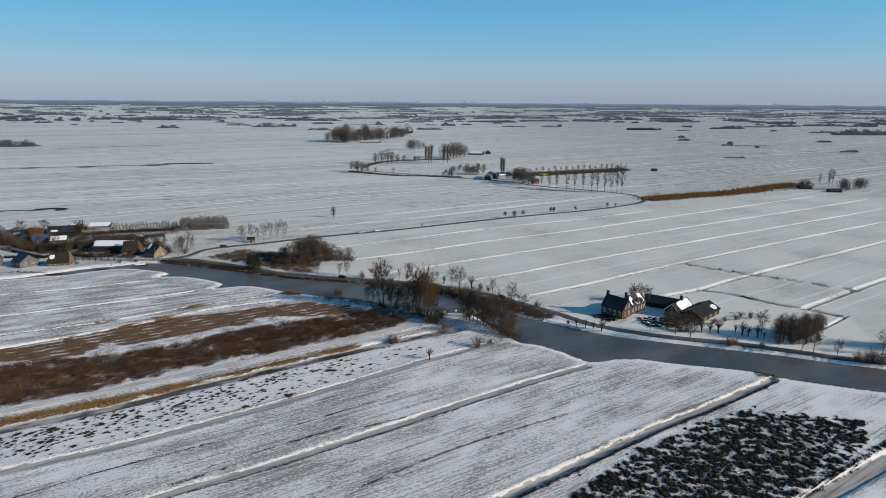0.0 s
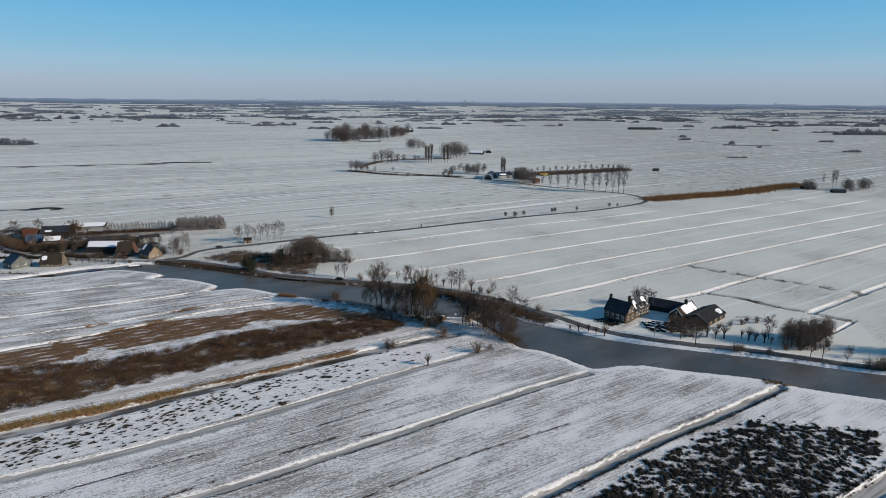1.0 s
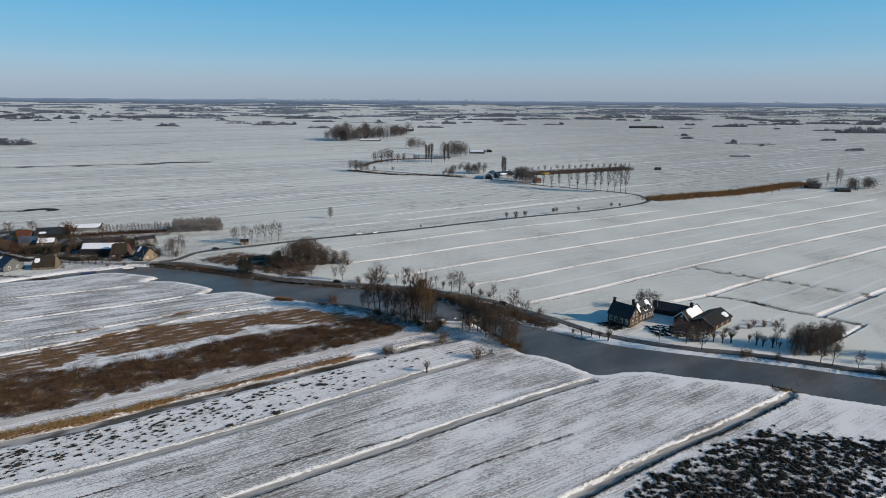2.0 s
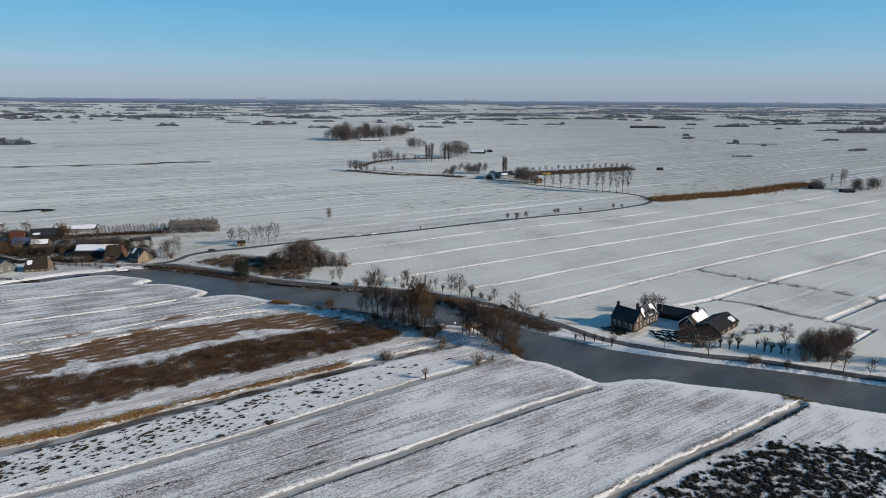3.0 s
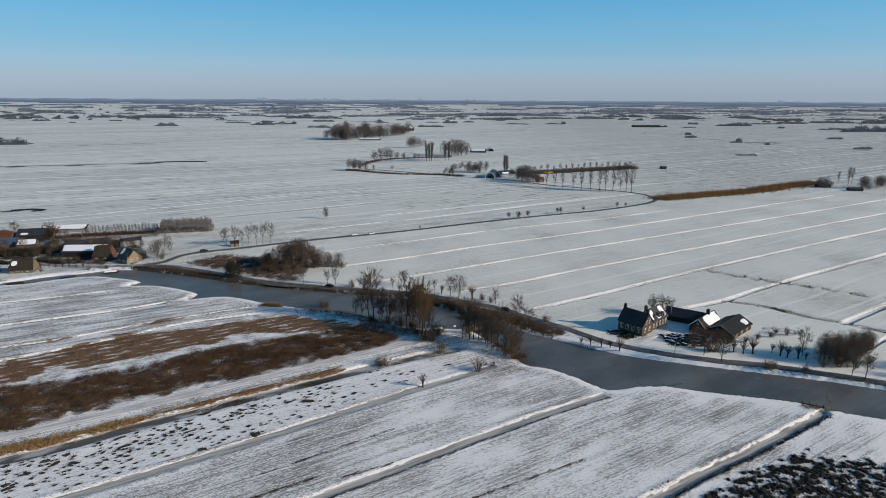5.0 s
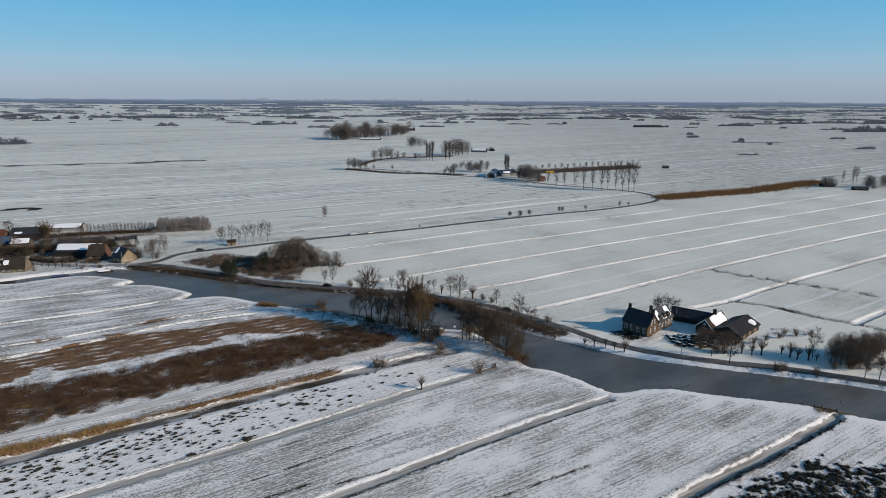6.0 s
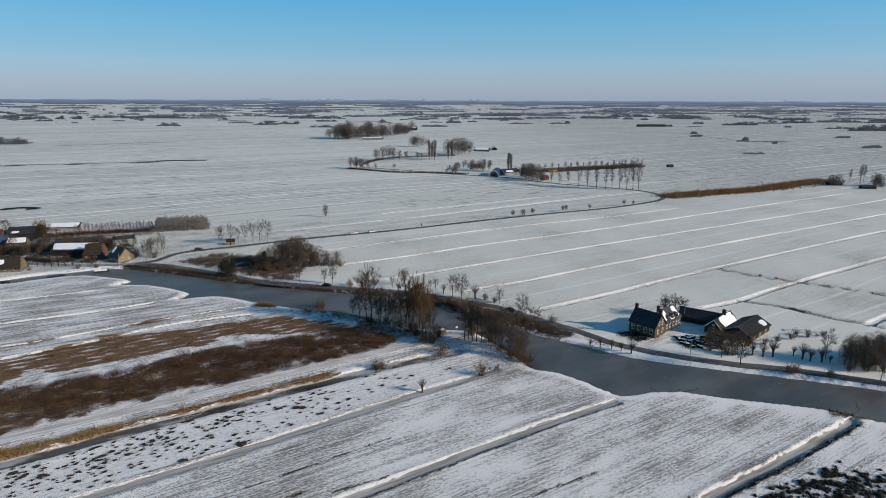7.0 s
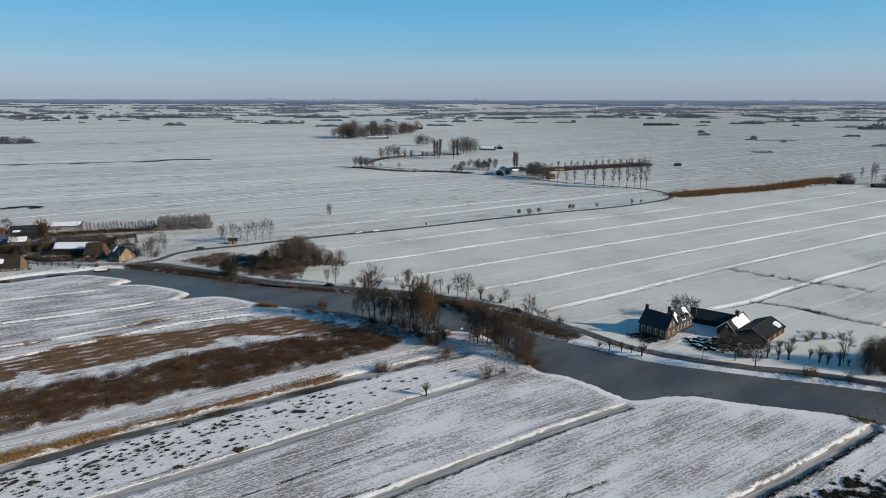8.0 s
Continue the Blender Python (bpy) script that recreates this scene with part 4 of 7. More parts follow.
plant_all("ash", "young_tree", [(-19, 296, 7), (-52, 297, 7), (-56, 298, 6), (-68, 300, 7), (143, 196, 6), (161, 198, 8), (133, 201, 7), (136, 199, 8), (126, 217, 9), (-24, 292, 5), (-6.8, 289.5, 4.2), (-4.3, 288.5, 5), (22.8, 270.6, 6), (-19.9, 294.4, 6.5)], "slim bare young tree on the snowy verge", "tree", "verge trees")
plant_all("pollard", "pollard_willow", [(-0.8, 283.5, 5), (12.9, 276.6, 7), (51, 228, 3.2), (54, 226, 3.4), (57.5, 224.2, 3.6), (60.3, 222.7, 3.4), (63, 220.5, 5.5), (103.3, 219.9, 5.2), (106.1, 218.5, 5.2), (109.5, 218.6, 6.2), (118.1, 216.6, 6.4), (119.8, 215.2, 5.2), (123.2, 214.6, 6.2), (125.5, 213.9, 3.2), (116.7, 219.5, 4), (-6, 192, 5)], "pollard willow with a brush of bare rods", "willow", "pollard willows")
plant_all("far_pollard", "pollard_willow", [(48, 463, 5.5), (55, 461, 6.5), (63, 468, 5.5), (88, 484, 5), (91, 487, 5), (111, 496, 4.6), (143, 514, 5), (151, 517, 4)], "pollard willow beside the polder road", "willow", "polder road willows")
plant_all("copse", "orchard_tree", [(129, 212, 9), (131, 210, 11), (134, 211, 10), (138, 212, 10), (141, 213, 11), (145, 215, 10), (149, 218, 9), (139, 218, 8), (144, 219, 9), (134, 218, 7), (150, 222, 7), (132, 214, 10), (137, 215, 10), (142, 216, 10.5), (147, 217, 10), (140, 210, 9), (136, 208, 8), (152, 220, 8)], "bare tree in a dense farm grove", "tree", "farm grove", 0.8)
plant_all("copse", "copse_tree", [(-91, 326, 10), (-87, 327, 12), (-84, 329, 13), (-81, 330, 14), (-76, 329, 15), (-74, 332, 14), (-70, 330, 11), (-66, 330, 10), (-62, 331, 7.5), (-56, 329, 9), (-85, 335, 12), (-80, 338, 13), (-78, 334, 13.5), (-94, 328, 8)], "bare tree in a small copse by the river", "tree", "river copse", 1.1)
plant_all("copse", "field_willow", [(-88, 460, 9)], "lone bushy bare willow in a snowy meadow", "willow", "", 0.75)
plant_all("conifer", "fir_tree", [(-104.7, 308, 8), (-102, 306.5, 7), (-108, 310, 6.5), (-91, 322, 9)], "dark evergreen fir in a snowy garden", "tree", "garden firs", 1.5)
plant_all("birch", "garden_tree", [(-131, 373, 10), (-127, 375, 10), (-122, 374, 9), (-119, 377, 10), (-115, 379, 10), (-111, 379, 11), (-107, 381, 11), (-158, 337, 9), (-157, 340, 8), (-158, 354, 10), (-162, 342, 6), (-134, 377, 8), (-155, 335, 7), (-160, 345, 9), (-156, 344, 9), (-161, 349, 8), (-154, 348, 8)], "pale slender bare tree in a snowy garden", "tree", "garden trees", 1.0)
plant_all("ochre", "willow_tree", [(-234, 370, 12), (-238, 373, 10), (-230, 367, 11)], "golden-twigged willow between the farm roofs", "tree", "hamlet willows")
plant_all("ash", "yard_tree", [(91, 257, 8), (88, 259, 7), (93, 256, 7), (86, 256, 7)], "bare round tree behind the brick farmhouse", "tree", "farmhouse trees", 1.2)
plant_all("tall_ash", "avenue_tree", [(97, 644, 14), (104, 636, 16), (112, 632, 18), (119, 628, 19), (129, 624, 20), (136, 617, 21), (144, 613, 21), (152, 609, 22), (158, 610, 22), (164, 606, 24), (170, 602, 24), (176, 603, 25), (180, 599, 25)], "tall bare tree in an avenue along the road", "tree", "road avenue", 0.9)
plant_all("far_oak", "farmyard_tree", [(84, 671, 18), (88, 667, 19), (94, 662, 18), (98, 658, 16), (82, 686, 14), (9, 724, 11), (6, 730, 9), (-2, 735, 5), (42, 755, 14), (37, 761, 12), (49, 762, 12), (30, 761, 13), (91, 675, 16), (87, 680, 15)], "bare tree crowding a far farmyard", "tree", "far farm trees", 0.7)
plant_all("far_ash", "lane_tree", [(-121, 782, 14), (-111, 764, 16), (-104, 764, 14), (-99, 771, 11), (-100, 871, 17), (-91, 880, 19), (-83, 881, 21), (-77, 881, 18), (-69, 890, 14), (-60, 899, 13), (-89, 772, 7), (-66, 773, 7), (-44, 900, 10), (-39, 910, 9), (-114, 776, 13), (-107, 770, 12)], "bare tree along a bending far lane", "tree", "far lane trees", 1.15)
plant_all("poplar", "poplar", [(-27, 893, 22), (-23, 894, 22), (-19, 886, 24), (0, 895, 22), (5, 904, 24), (71, 742, 20), (74, 744, 19)], "narrow bare poplar rising over a farm", "poplar", "poplars")
plant_all("rimed", "poplar", [(420, 664, 17), (428, 660, 18), (432, 665, 21), (437, 668, 20)], "narrow pale bare poplar beside a distant barn", "poplar", "poplars by the distant barn", 0.62)
plant_all("far_oak", "farm_tree", [(80, 688, 13), (84, 684, 15), (88, 682, 14), (92, 684, 15), (96, 680, 13), (99, 678, 10), (76, 704, 12), (90, 700, 15), (84, 706, 14), (9, 741, 10), (5, 738, 7), (0, 740, 6), (27, 754, 11), (31, 752, 10), (36, 756, 12), (41, 750, 9)], "dense dark bare tree round a far farmyard", "tree", "far farmyard trees", 0.85)
plant_all("far_oak", "farm_tree", [(437, 648, 10), (432, 640, 9), (426, 625, 7), (460, 657, 12), (455, 648, 8), (418, 624, 5), (410, 623, 4), (397, 647, 8), (392, 650, 9), (401, 645, 6)], "rounded bare tree beside a distant low barn", "tree", "trees by the distant barn", 0.95)
plant_all("far_oak", "far_tree", [(-65, 1135, 20), (-57, 1135, 21), (-48, 1136, 18), (-40, 1164, 14), (10, 969, 27), (20, 980, 26), (26, 980, 25), (34, 1001, 21), (0, 988, 22), (425, 632, 14), (431, 636, 12), (443, 637, 12), (451, 642, 13), (456, 642, 11), (389, 642, 10), (391, 638, 12), (15, 975, 24), (-61, 1140, 18)], "large bare tree round a distant farm", "tree", "distant farm trees", 1.0)
big = [(-247, 1357), (-231, 1340), (-216, 1323), (-207, 1342), (-194, 1363), (-183, 1404), (-173, 1426), (-156, 1428), (-142, 1452), (-126, 1499), (-112, 1524), (-101, 1575), (-258, 1606), (-217, 1612)]
for bx, by in big:
    for k in range(5):
        plant("far_oak", "copse_tree", bx + plant_rng.uniform(-18, 18), by + plant_rng.uniform(-10, 50), plant_rng.uniform(16, 32), "bare tree of a dense distant copse", "tree", "distant copse", 1.0)
plant_all("bush", "bare_shrub", [(-0.8, 220.3, 6), (-21.4, 207.8, 5), (-19.5, 208.6, 4), (12, 203.6, 5.6), (-106, 311, 5), (108, 206, 4.5), (110, 206, 4), (119, 203, 4), (148, 192, 5), (151, 191, 6), (153, 191, 6), (155, 190, 6), (-44, 295, 4), (-51, 266, 6), (-52, 268, 5), (-4, 228, 7), (91, 224, 4), (95, 221, 5), (97, 220, 5), (106, 228, 3), (19, 238, 6), (-28, 286, 3), (17, 275, 4), (21, 272, 4), (-43, 293, 3), (-17, 429, 2.4), (-321, 483, 2.5), (17, 208, 2.5), (41, 248, 4), (137, 237, 2.5), (133, 240, 2.2)], "brown bare shrub in the snow", "shrub", "shrubs", 1.1)
plant_all("warm_bush", "bare_shrub", [(10, 235, 4.5), (16, 230, 4.5), (22, 216, 4.5), (25, 213, 4), (28, 216, 4), (-7, 228, 5), (-3, 233, 6), (-12, 239, 6), (-10, 235, 5), (-22, 246, 5), (-29, 248, 4), (24, 220, 4.5), (-2, 233, 5), (-17, 243, 6), (26, 226, 6), (12, 260, 6), (8, 265, 6), (17, 254, 6), (24, 250, 5), (30, 247, 5), (2, 268, 5), (-5, 274, 5), (-12, 277, 5)], "russet bare shrub on the river bank", "shrub", "bank shrubs", 1.3)
# nursery rows behind the hamlet
for row, (a, b, h, n) in enumerate((((-232, 402), (-190, 414), 5.2, 22), ((-234, 409), (-192, 421), 5.2, 20), ((-186, 406), (-156, 415), 8.6, 20), ((-188, 411), (-158, 420), 8.6, 20), ((-190, 416), (-160, 425), 8.6, 20))):
    for k in range(n):
        t = (k + 0.5) / n
        plant("rimed", "nursery_tree", a[0] + (b[0] - a[0]) * t + plant_rng.uniform(-.5, .5), a[1] + (b[1] - a[1]) * t + plant_rng.uniform(-.5, .5), h * plant_rng.uniform(0.85, 1.1), "slim bare tree in a nursery row", "tree", "nursery rows", 1.0)
for k in range(17):
    t = k / 16
    plant("far_ash", "hedge_tree", 104 + 138 * t, 776 + 58 * t, plant_rng.uniform(6, 8.5), "bare tree behind a distant brown hedge", "tree", "far hedge trees")


def blades(name, x, y, per, spread, height, width, lean, mat, label, category, seed, base=-0.12):
    """One mesh of many single blades or rods, in tufts round the given places."""
    r = np.random.default_rng(seed)
    n = len(x) * per
    bx = np.repeat(x, per) + r.normal(size=n) * spread
    by = np.repeat(y, per) + r.normal(size=n) * spread
    bz = ground_z(bx, by) + base
    a = r.uniform(0, 2 * math.pi, n)
    size = np.repeat(r.uniform(0.6, 1.25, len(x)), per) * r.uniform(0.55, 1.15, n)
    tilt = r.uniform(0, 2 * math.pi, n)
    off = lean * r.uniform(0, 1, n) * height * size
    w = width * r.uniform(0.6, 1.3, n)
    v = np.empty((n, 3, 3), np.float32)
    v[:, 0] = np.stack([bx - w * np.cos(a), by - w * np.sin(a), bz], 1)
    v[:, 1] = np.stack([bx + w * np.cos(a), by + w * np.sin(a), bz], 1)
    v[:, 2] = np.stack([bx + off * np.cos(tilt), by + off * np.sin(tilt), bz + height * size], 1)
    me = bpy.data.meshes.new(name)
    me.vertices.add(n * 3)
    me.vertices.foreach_set("co", v.ravel())
    me.loops.add(n * 3)
    me.loops.foreach_set("vertex_index", np.arange(n * 3, dtype=np.int32))
    me.polygons.add(n)
    me.polygons.foreach_set("loop_start", np.arange(0, n * 3, 3, dtype=np.int32))
    me.materials.append(mat)
    me.update(calc_edges=True)
    return tagged(new(name, me), label, category, kind="stuff")


def tufts(name, x, y, radius, height, per, width, mat, label, category, seed, along_field=1.0, base=-0.1, core=False):
    """One mesh of domed tufts: stems that fan out from each place; sizes vary from tuft to tuft."""
    r = np.random.default_rng(seed)
    k = len(x)
    big = np.repeat(np.exp(r.normal(size=k) * 0.32), per)
    n = k * per
    a, out = r.uniform(0, 2 * math.pi, n), np.sqrt(r.uniform(0, 1, n))
    ca, sa = math.cos(FIELD), math.sin(FIELD)
    pu, pv = np.cos(a) * along_field, np.sin(a)
    dx, dy = pu * ca - pv * sa, pu * sa + pv * ca
    bx, by = np.repeat(x, per) + dx * out * radius * 0.55 * big, np.repeat(y, per) + dy * out * radius * 0.55 * big
    bz = ground_z(bx, by) + base
    rise = height * big * np.sqrt(np.maximum(1.05 - out * out, 0.05)) * r.uniform(0.6, 1.15, n)
    tx, ty = bx + dx * out * radius * 0.6 * big + r.normal(size=n) * radius * 0.15, by + dy * out * radius * 0.6 * big + r.normal(size=n) * radius * 0.15
    w, spin = width * r.uniform(0.6, 1.4, n), r.uniform(0, 2 * math.pi, n)
    v = np.empty((n, 3, 3), np.float32)
    v[:, 0] = np.stack([bx - w * np.cos(spin), by - w * np.sin(spin), bz], 1)
    v[:, 1] = np.stack([bx + w * np.cos(spin), by + w * np.sin(spin), bz], 1)
    v[:, 2] = np.stack([tx, ty, bz - base + rise], 1)
    if core:
        # the matted heart of each tuft: a low uneven dome
        big, gz = big[::per], ground_z(x, y) + base
        rings = []
        for level, reach in ((0.0, 0.62), (0.50, 0.36), (0.66, 0.0)):
            ring = []
            for q in range(7):
                c, e = math.cos(q * 0.8976) * along_field, math.sin(q * 0.8976)
                m = reach * radius * big * r.uniform(0.45, 1.3, k)
                ring.append(np.stack([x + m * (c * ca - e * sa), y + m * (c * sa + e * ca), gz + (level * height * big - base) * (level > 0) * r.uniform(0.75, 1.1, k)], 1))
            rings.append(ring)
        for q in range(7):
            p = (q + 1) % 7
            for tri in ((rings[0][q], rings[0][p], rings[1][p]), (rings[0][q], rings[1][p], rings[1][q]), (rings[1][q], rings[1][p], rings[2][0])):
                v = np.concatenate([v, np.stack(tri, 1).astype(np.float32)])
        n = len(v)
    me = bpy.data.meshes.new(name)
    me.vertices.add(n * 3)
    me.vertices.foreach_set("co", v.ravel())
    me.loops.add(n * 3)
    me.loops.foreach_set("vertex_index", np.arange(n * 3, dtype=np.int32))
    me.polygons.add(n)
    me.polygons.foreach_set("loop_start", np.arange(0, n * 3, 3, dtype=np.int32))
    me.materials.append(mat)
    me.update(calc_edges=True)
    return tagged(new(name, me), label, category, kind="stuff")


def scatter(outline, count, seed, clump=0.0, size=10.0):
    """Random places inside an outline, gathered into clumps."""
    r = np.random.default_rng(seed)
    o = np.array(outline, float)
    x = r.uniform(o[:, 0].min(), o[:, 0].max(), count * 6)
    y = r.uniform(o[:, 1].min(), o[:, 1].max(), count * 6)
    keep = inside(x, y, outline) & (wave_noise(x, y, size, seed + 1, 3) > r.uniform(-1, 1, len(x)) * (1 - clump) - 0.35 + clump * 0.4)
    return x[keep][:count], y[keep][:count]


def along(points, count, width, seed):
    r = np.random.default_rng(seed)
    line = smooth_line(points, 1.0)
    k = r.integers(0, len(line) - 1, count)
    t = r.uniform(size=count)[:, None]
    p = line[k] * (1 - t) + line[k + 1] * t + r.normal(size=(count, 2)) * width
    return p[:, 0], p[:, 1]


x, y = scatter([(-190, 404), (-155, 414), (-160, 428), (-194, 418)], 420, 87, 0.1)
blades("nursery_growth", x, y, 12, 0.5, 3.4, 0.06, 0.5, M_PALETWIG, "pale thin saplings between the nursery rows", "saplings", 88)
x, y = scatter([(-236, 380), (-186, 398), (-186, 407), (-240, 390)], 600, 97, 0.1)
blades("nursery_growth", x, y, 10, 0.5, 1.5, 0.05, 0.7, M_PALETWIG, "pale low saplings in front of a hedge", "saplings", 98)
x, y = scatter(RUSH_FIELD, 2500, 11, 0.28, 4.0)
tufts("rushes", x, y, 0.92, 0.50, 58, 0.05, M_RUSH, "dark domed clumps of rush standing in snow", "rushes", 12, core=True)
x, y = scatter([(30, 122), (48, 133), (70, 147), (82, 152), (96, 160), (106, 156), (117, 152), (123, 147), (114, 138), (101, 129), (88, 119), (60, 100)], 260, 111, 0.1, 6.0)
tufts("rushes", x, y, 0.88, 0.5, 58, 0.05, M_RUSH, "scattered dark rush clumps at the field edge", "rushes", 112, core=True)
x, y = along([(60, 101), (83.8, 116.6), (94.3, 122.6), (119.3, 137.8), (150, 156)], 420, 0.55, 115)
tufts("bank_grass", x, y, 0.7, 0.5, 40, 0.07, M_RUSH, "dark tall grass on a ditch bank", "grass", 116)


def spaced(outline, gap, seed, share):
    """Places on a jittered grid along the field, of which a share is kept."""
    r = np.random.default_rng(seed)
    a, b = np.meshgrid(np.arange(-260, 300, gap * 1.25), np.arange(-60, 420, gap * 0.85))
    a, b = a.ravel() + r.uniform(-0.5, 0.5, a.size) * gap, b.ravel() + r.uniform(-0.4, 0.4, a.size) * gap
    px, py = a * math.cos(FIELD) - b * math.sin(FIELD), a * math.sin(FIELD) + b * math.cos(FIELD)
    hold = inside(px, py, outline)
    px, py = px[hold], py[hold]
    hold = r.uniform(size=len(px)) < share(px, py)
    return px[hold], py[hold]


x, y = spaced(TUSSOCKS, 2.1, 13, lambda px, py: (0.95 - 0.72 * step(px, -95, 0)) * (0.75 + 0.5 * wave_noise(px, py, 22, 14, 3)))
tufts("tussocks", x, y, 0.70, 0.27, 54, 0.045, M_TUSSOCK, "scattered dark grass tussocks poking through snow", "grass", 14, 1.7, core=True)
x, y = spaced([(-170, 96), (-125, 138), (-80, 164), (-31, 196), (-31, 192), (-60, 169), (-83, 148), (-111, 130)], 1.6, 113, lambda px, py: 0.6 + 0.4 * wave_noise(px, py, 15, 15, 3))
tufts("tussocks", x, y, 0.62, 0.28, 50, 0.045, M_TUSSOCK, "dense dark grass tussocks beside a ditch", "grass", 114, 1.6, core=True)
x, y = scatter(SCRUB, 1500, 15, 0.30, 13.0)
tufts("scrub", x, y, 1.9, 1.15, 90, 0.032, M_SCRUB, "dense brown bare scrub on marshy ground", "scrub", 16, 1.2)
x, y = scatter(SCRUB, 330, 62, 0.45, 20.0)
tufts("tall_scrub", x, y, 2.1, 1.9, 150, 0.028, M_SCRUB, "taller brown willow scrub in the marsh", "scrub", 63)
x, y = scatter(SCRUB, 260, 64, 0.45, 17.0)
tufts("willow_scrub", x, y, 1.8, 1.4, 110, 0.030, M_TWIG_WARM, "yellow-brown willow scrub in the marsh", "scrub", 65)
x, y = scatter(SCRUB, 420, 17, 0.3, 9.0)
tufts("dry_sedge", x, y, 1.1, 0.6, 40, 0.05, M_REED, "straw coloured sedge between the scrub", "sedge", 18, 1.3)
x, y = scatter(TAWNY, 3200, 19, 0.4, 9.0)
blades("dry_sedge", x, y, 12, 0.6, 0.42, 0.045, 1.3, M_REED_FAR, "tawny flattened sedge in snow", "sedge", 20)
x, y = scatter(TAWNY, 500, 66, 0.5, 8.0)
blades("marsh_scrub", x, y, 26, 0.5, 0.8, 0.04, 1.1, M_SCRUB, "low brown brush among flattened sedge", "scrub", 67)
x, y = along([(-180, 115.2), (-128, 146.8), (-103, 159.6), (-84, 171.2)], 2000, 1.0, 21)
blades("ditch_reeds", x, y, 9, 0.22, 1.2, 0.035, 0.5, M_REED, "yellow reed fringe along the frozen ditch", "reeds", 22)
x, y = along([(-84, 172), (-56, 190.5), (-34, 206)], 260, 0.8, 23)
blades("ditch_reeds", x, y, 9, 0.22, 0.9, 0.035, 0.5, M_REED, "thin yellow reeds along a ditch", "reeds", 24)
x, y = along([(193, 560), (240, 582), (297, 607), (350, 642), (401, 675)], 4200, 5.0, 25)
blades("reed_bed", x, y, 10, 0.5, 3.6, 0.10, 0.3, M_REED_FAR, "long russet reed bed beside the road", "reeds", 26)
x, y = along([(-124, 777), (-94, 756), (-60, 737), (-29, 734), (22, 722)], 520, 1.6, 101)
blades("lane_growth", x, y, 14, 0.8, 2.4, 0.11, 0.6, M_TWIG, "low dark shrubs along a distant farm lane", "shrubs", 102)
x, y = along([(-112, 832), (-100, 884), (-74, 920), (-25, 942), (9, 954)], 420, 2.0, 103)
blades("lane_growth", x, y, 14, 0.9, 2.6, 0.13, 0.6, M_TWIG, "dark scrub beside a curved snowy lane", "shrubs", 104)
x, y = along([(112, 752), (152, 770), (196, 790), (244, 814)], 2400, 4.5, 27)
blades("hedge", x, y, 10, 0.6, 4.0, 0.12, 0.5, M_BEECH, "long brown hedge beyond the avenue", "hedge", 28)
x, y = along([(-240, 392), (-212, 401), (-186, 409)], 620, 0.7, 29)
blades("hedge", x, y, 14, 0.4, 2.9, 0.07, 0.5, M_SCRUB, "dark brown beech hedge behind the hamlet", "hedge", 30)
x, y = along([(14, 115), (31, 126.5), (60, 146.3), (80, 158.4), (104, 173.8)], 900, 0.35, 31)
blades("bank_grass", x - 1.25, y + 2.0, 10, 0.25, 0.3, 0.05, 1.0, M_SCRUB, "dark grass fringe on a ditch bank", "grass", 32)
x, y = along([(14, 115), (31, 126.5), (60, 146.3), (80, 158.4), (104, 173.8), (109, 177)], 900, 0.40, 33)
blades("bank_grass", x + 1.05, y - 1.7, 18, 0.28, 0.50, 0.06, 0.9, M_RUSH, "dark grass fringe on the shaded ditch bank", "grass", 34)
x, y = along([(-120, 81), (-71, 112), (-48, 125), (-14, 147), (10, 163), (30, 176), (47, 186)], 700, 0.22, 85)
blades("bank_grass", x + 1.05, y - 1.65, 9, 0.2, 0.28, 0.08, 1.0, M_RUSH, "thin dark grass edge of a field ditch", "grass", 86)
x, y = along([(-150, 321), (-122, 311.5), (-95, 298.5), (-55, 287), (-31, 283), (-13, 277), (3, 266), (14, 254), (24, 249), (34, 243), (42, 236)], 2600, 2.4, 35)
blades("bank_scrub", x, y, 14, 0.5, 1.1, 0.04, 0.8, M_SCRUB, "brown rough growth on the river bank", "scrub", 36)
x, y = along([(-60, 262), (-40, 257), (-26, 250), (-30, 244), (-18, 240), (-6, 236)], 700, 2.5, 37)
blades("bank_scrub", x, y, 16, 0.5, 1.5, 0.03, 0.7, M_SCRUB, "dark brushwood under the riverside trees", "scrub", 38)
x, y = along([(16, 232), (20, 225), (25, 216), (29, 210)], 420, 1.8, 39)
blades("bank_scrub", x, y, 14, 0.5, 1.7, 0.026, 0.7, M_SCRUB, "russet brushwood at the water's edge", "scrub", 40)
x, y = along([(96, 208.6), (107, 205.2), (125, 199.5), (150, 190.3), (165, 186)], 420, 0.5, 41)
blades("bank_scrub", x, y, 14, 0.5, 0.9, 0.03, 0.9, M_SCRUB, "brown reeds on the road side bank", "scrub", 42)
# low tufts added to darken the far waterline
x, y = along(FAR_SHORE[-9:], 620, 0.25, 117)
tufts("bank_grass", x, y + 0.5, 0.5, 0.30, 26, 0.05, M_TUSSOCK, "low dark tufts along the frozen river's edge", "grass", 118, 1.4)
x, y = along([(-78, 267), (-74, 266), (-70, 265)], 160, 0.8, 43)
blades("reed_tuft", x, y, 16, 0.4, 1.5, 0.05, 0.6, M_REED_FAR, "russet reed tuft at a ditch mouth", "reeds", 44)
x, y = along([(106, 181), (109, 180), (113, 179)], 70, 0.6, 45)
blades("reed_tuft", x, y, 14, 0.4, 1.0, 0.05, 0.8, M_REED, "pale reed tuft on the river bank", "reeds", 46)


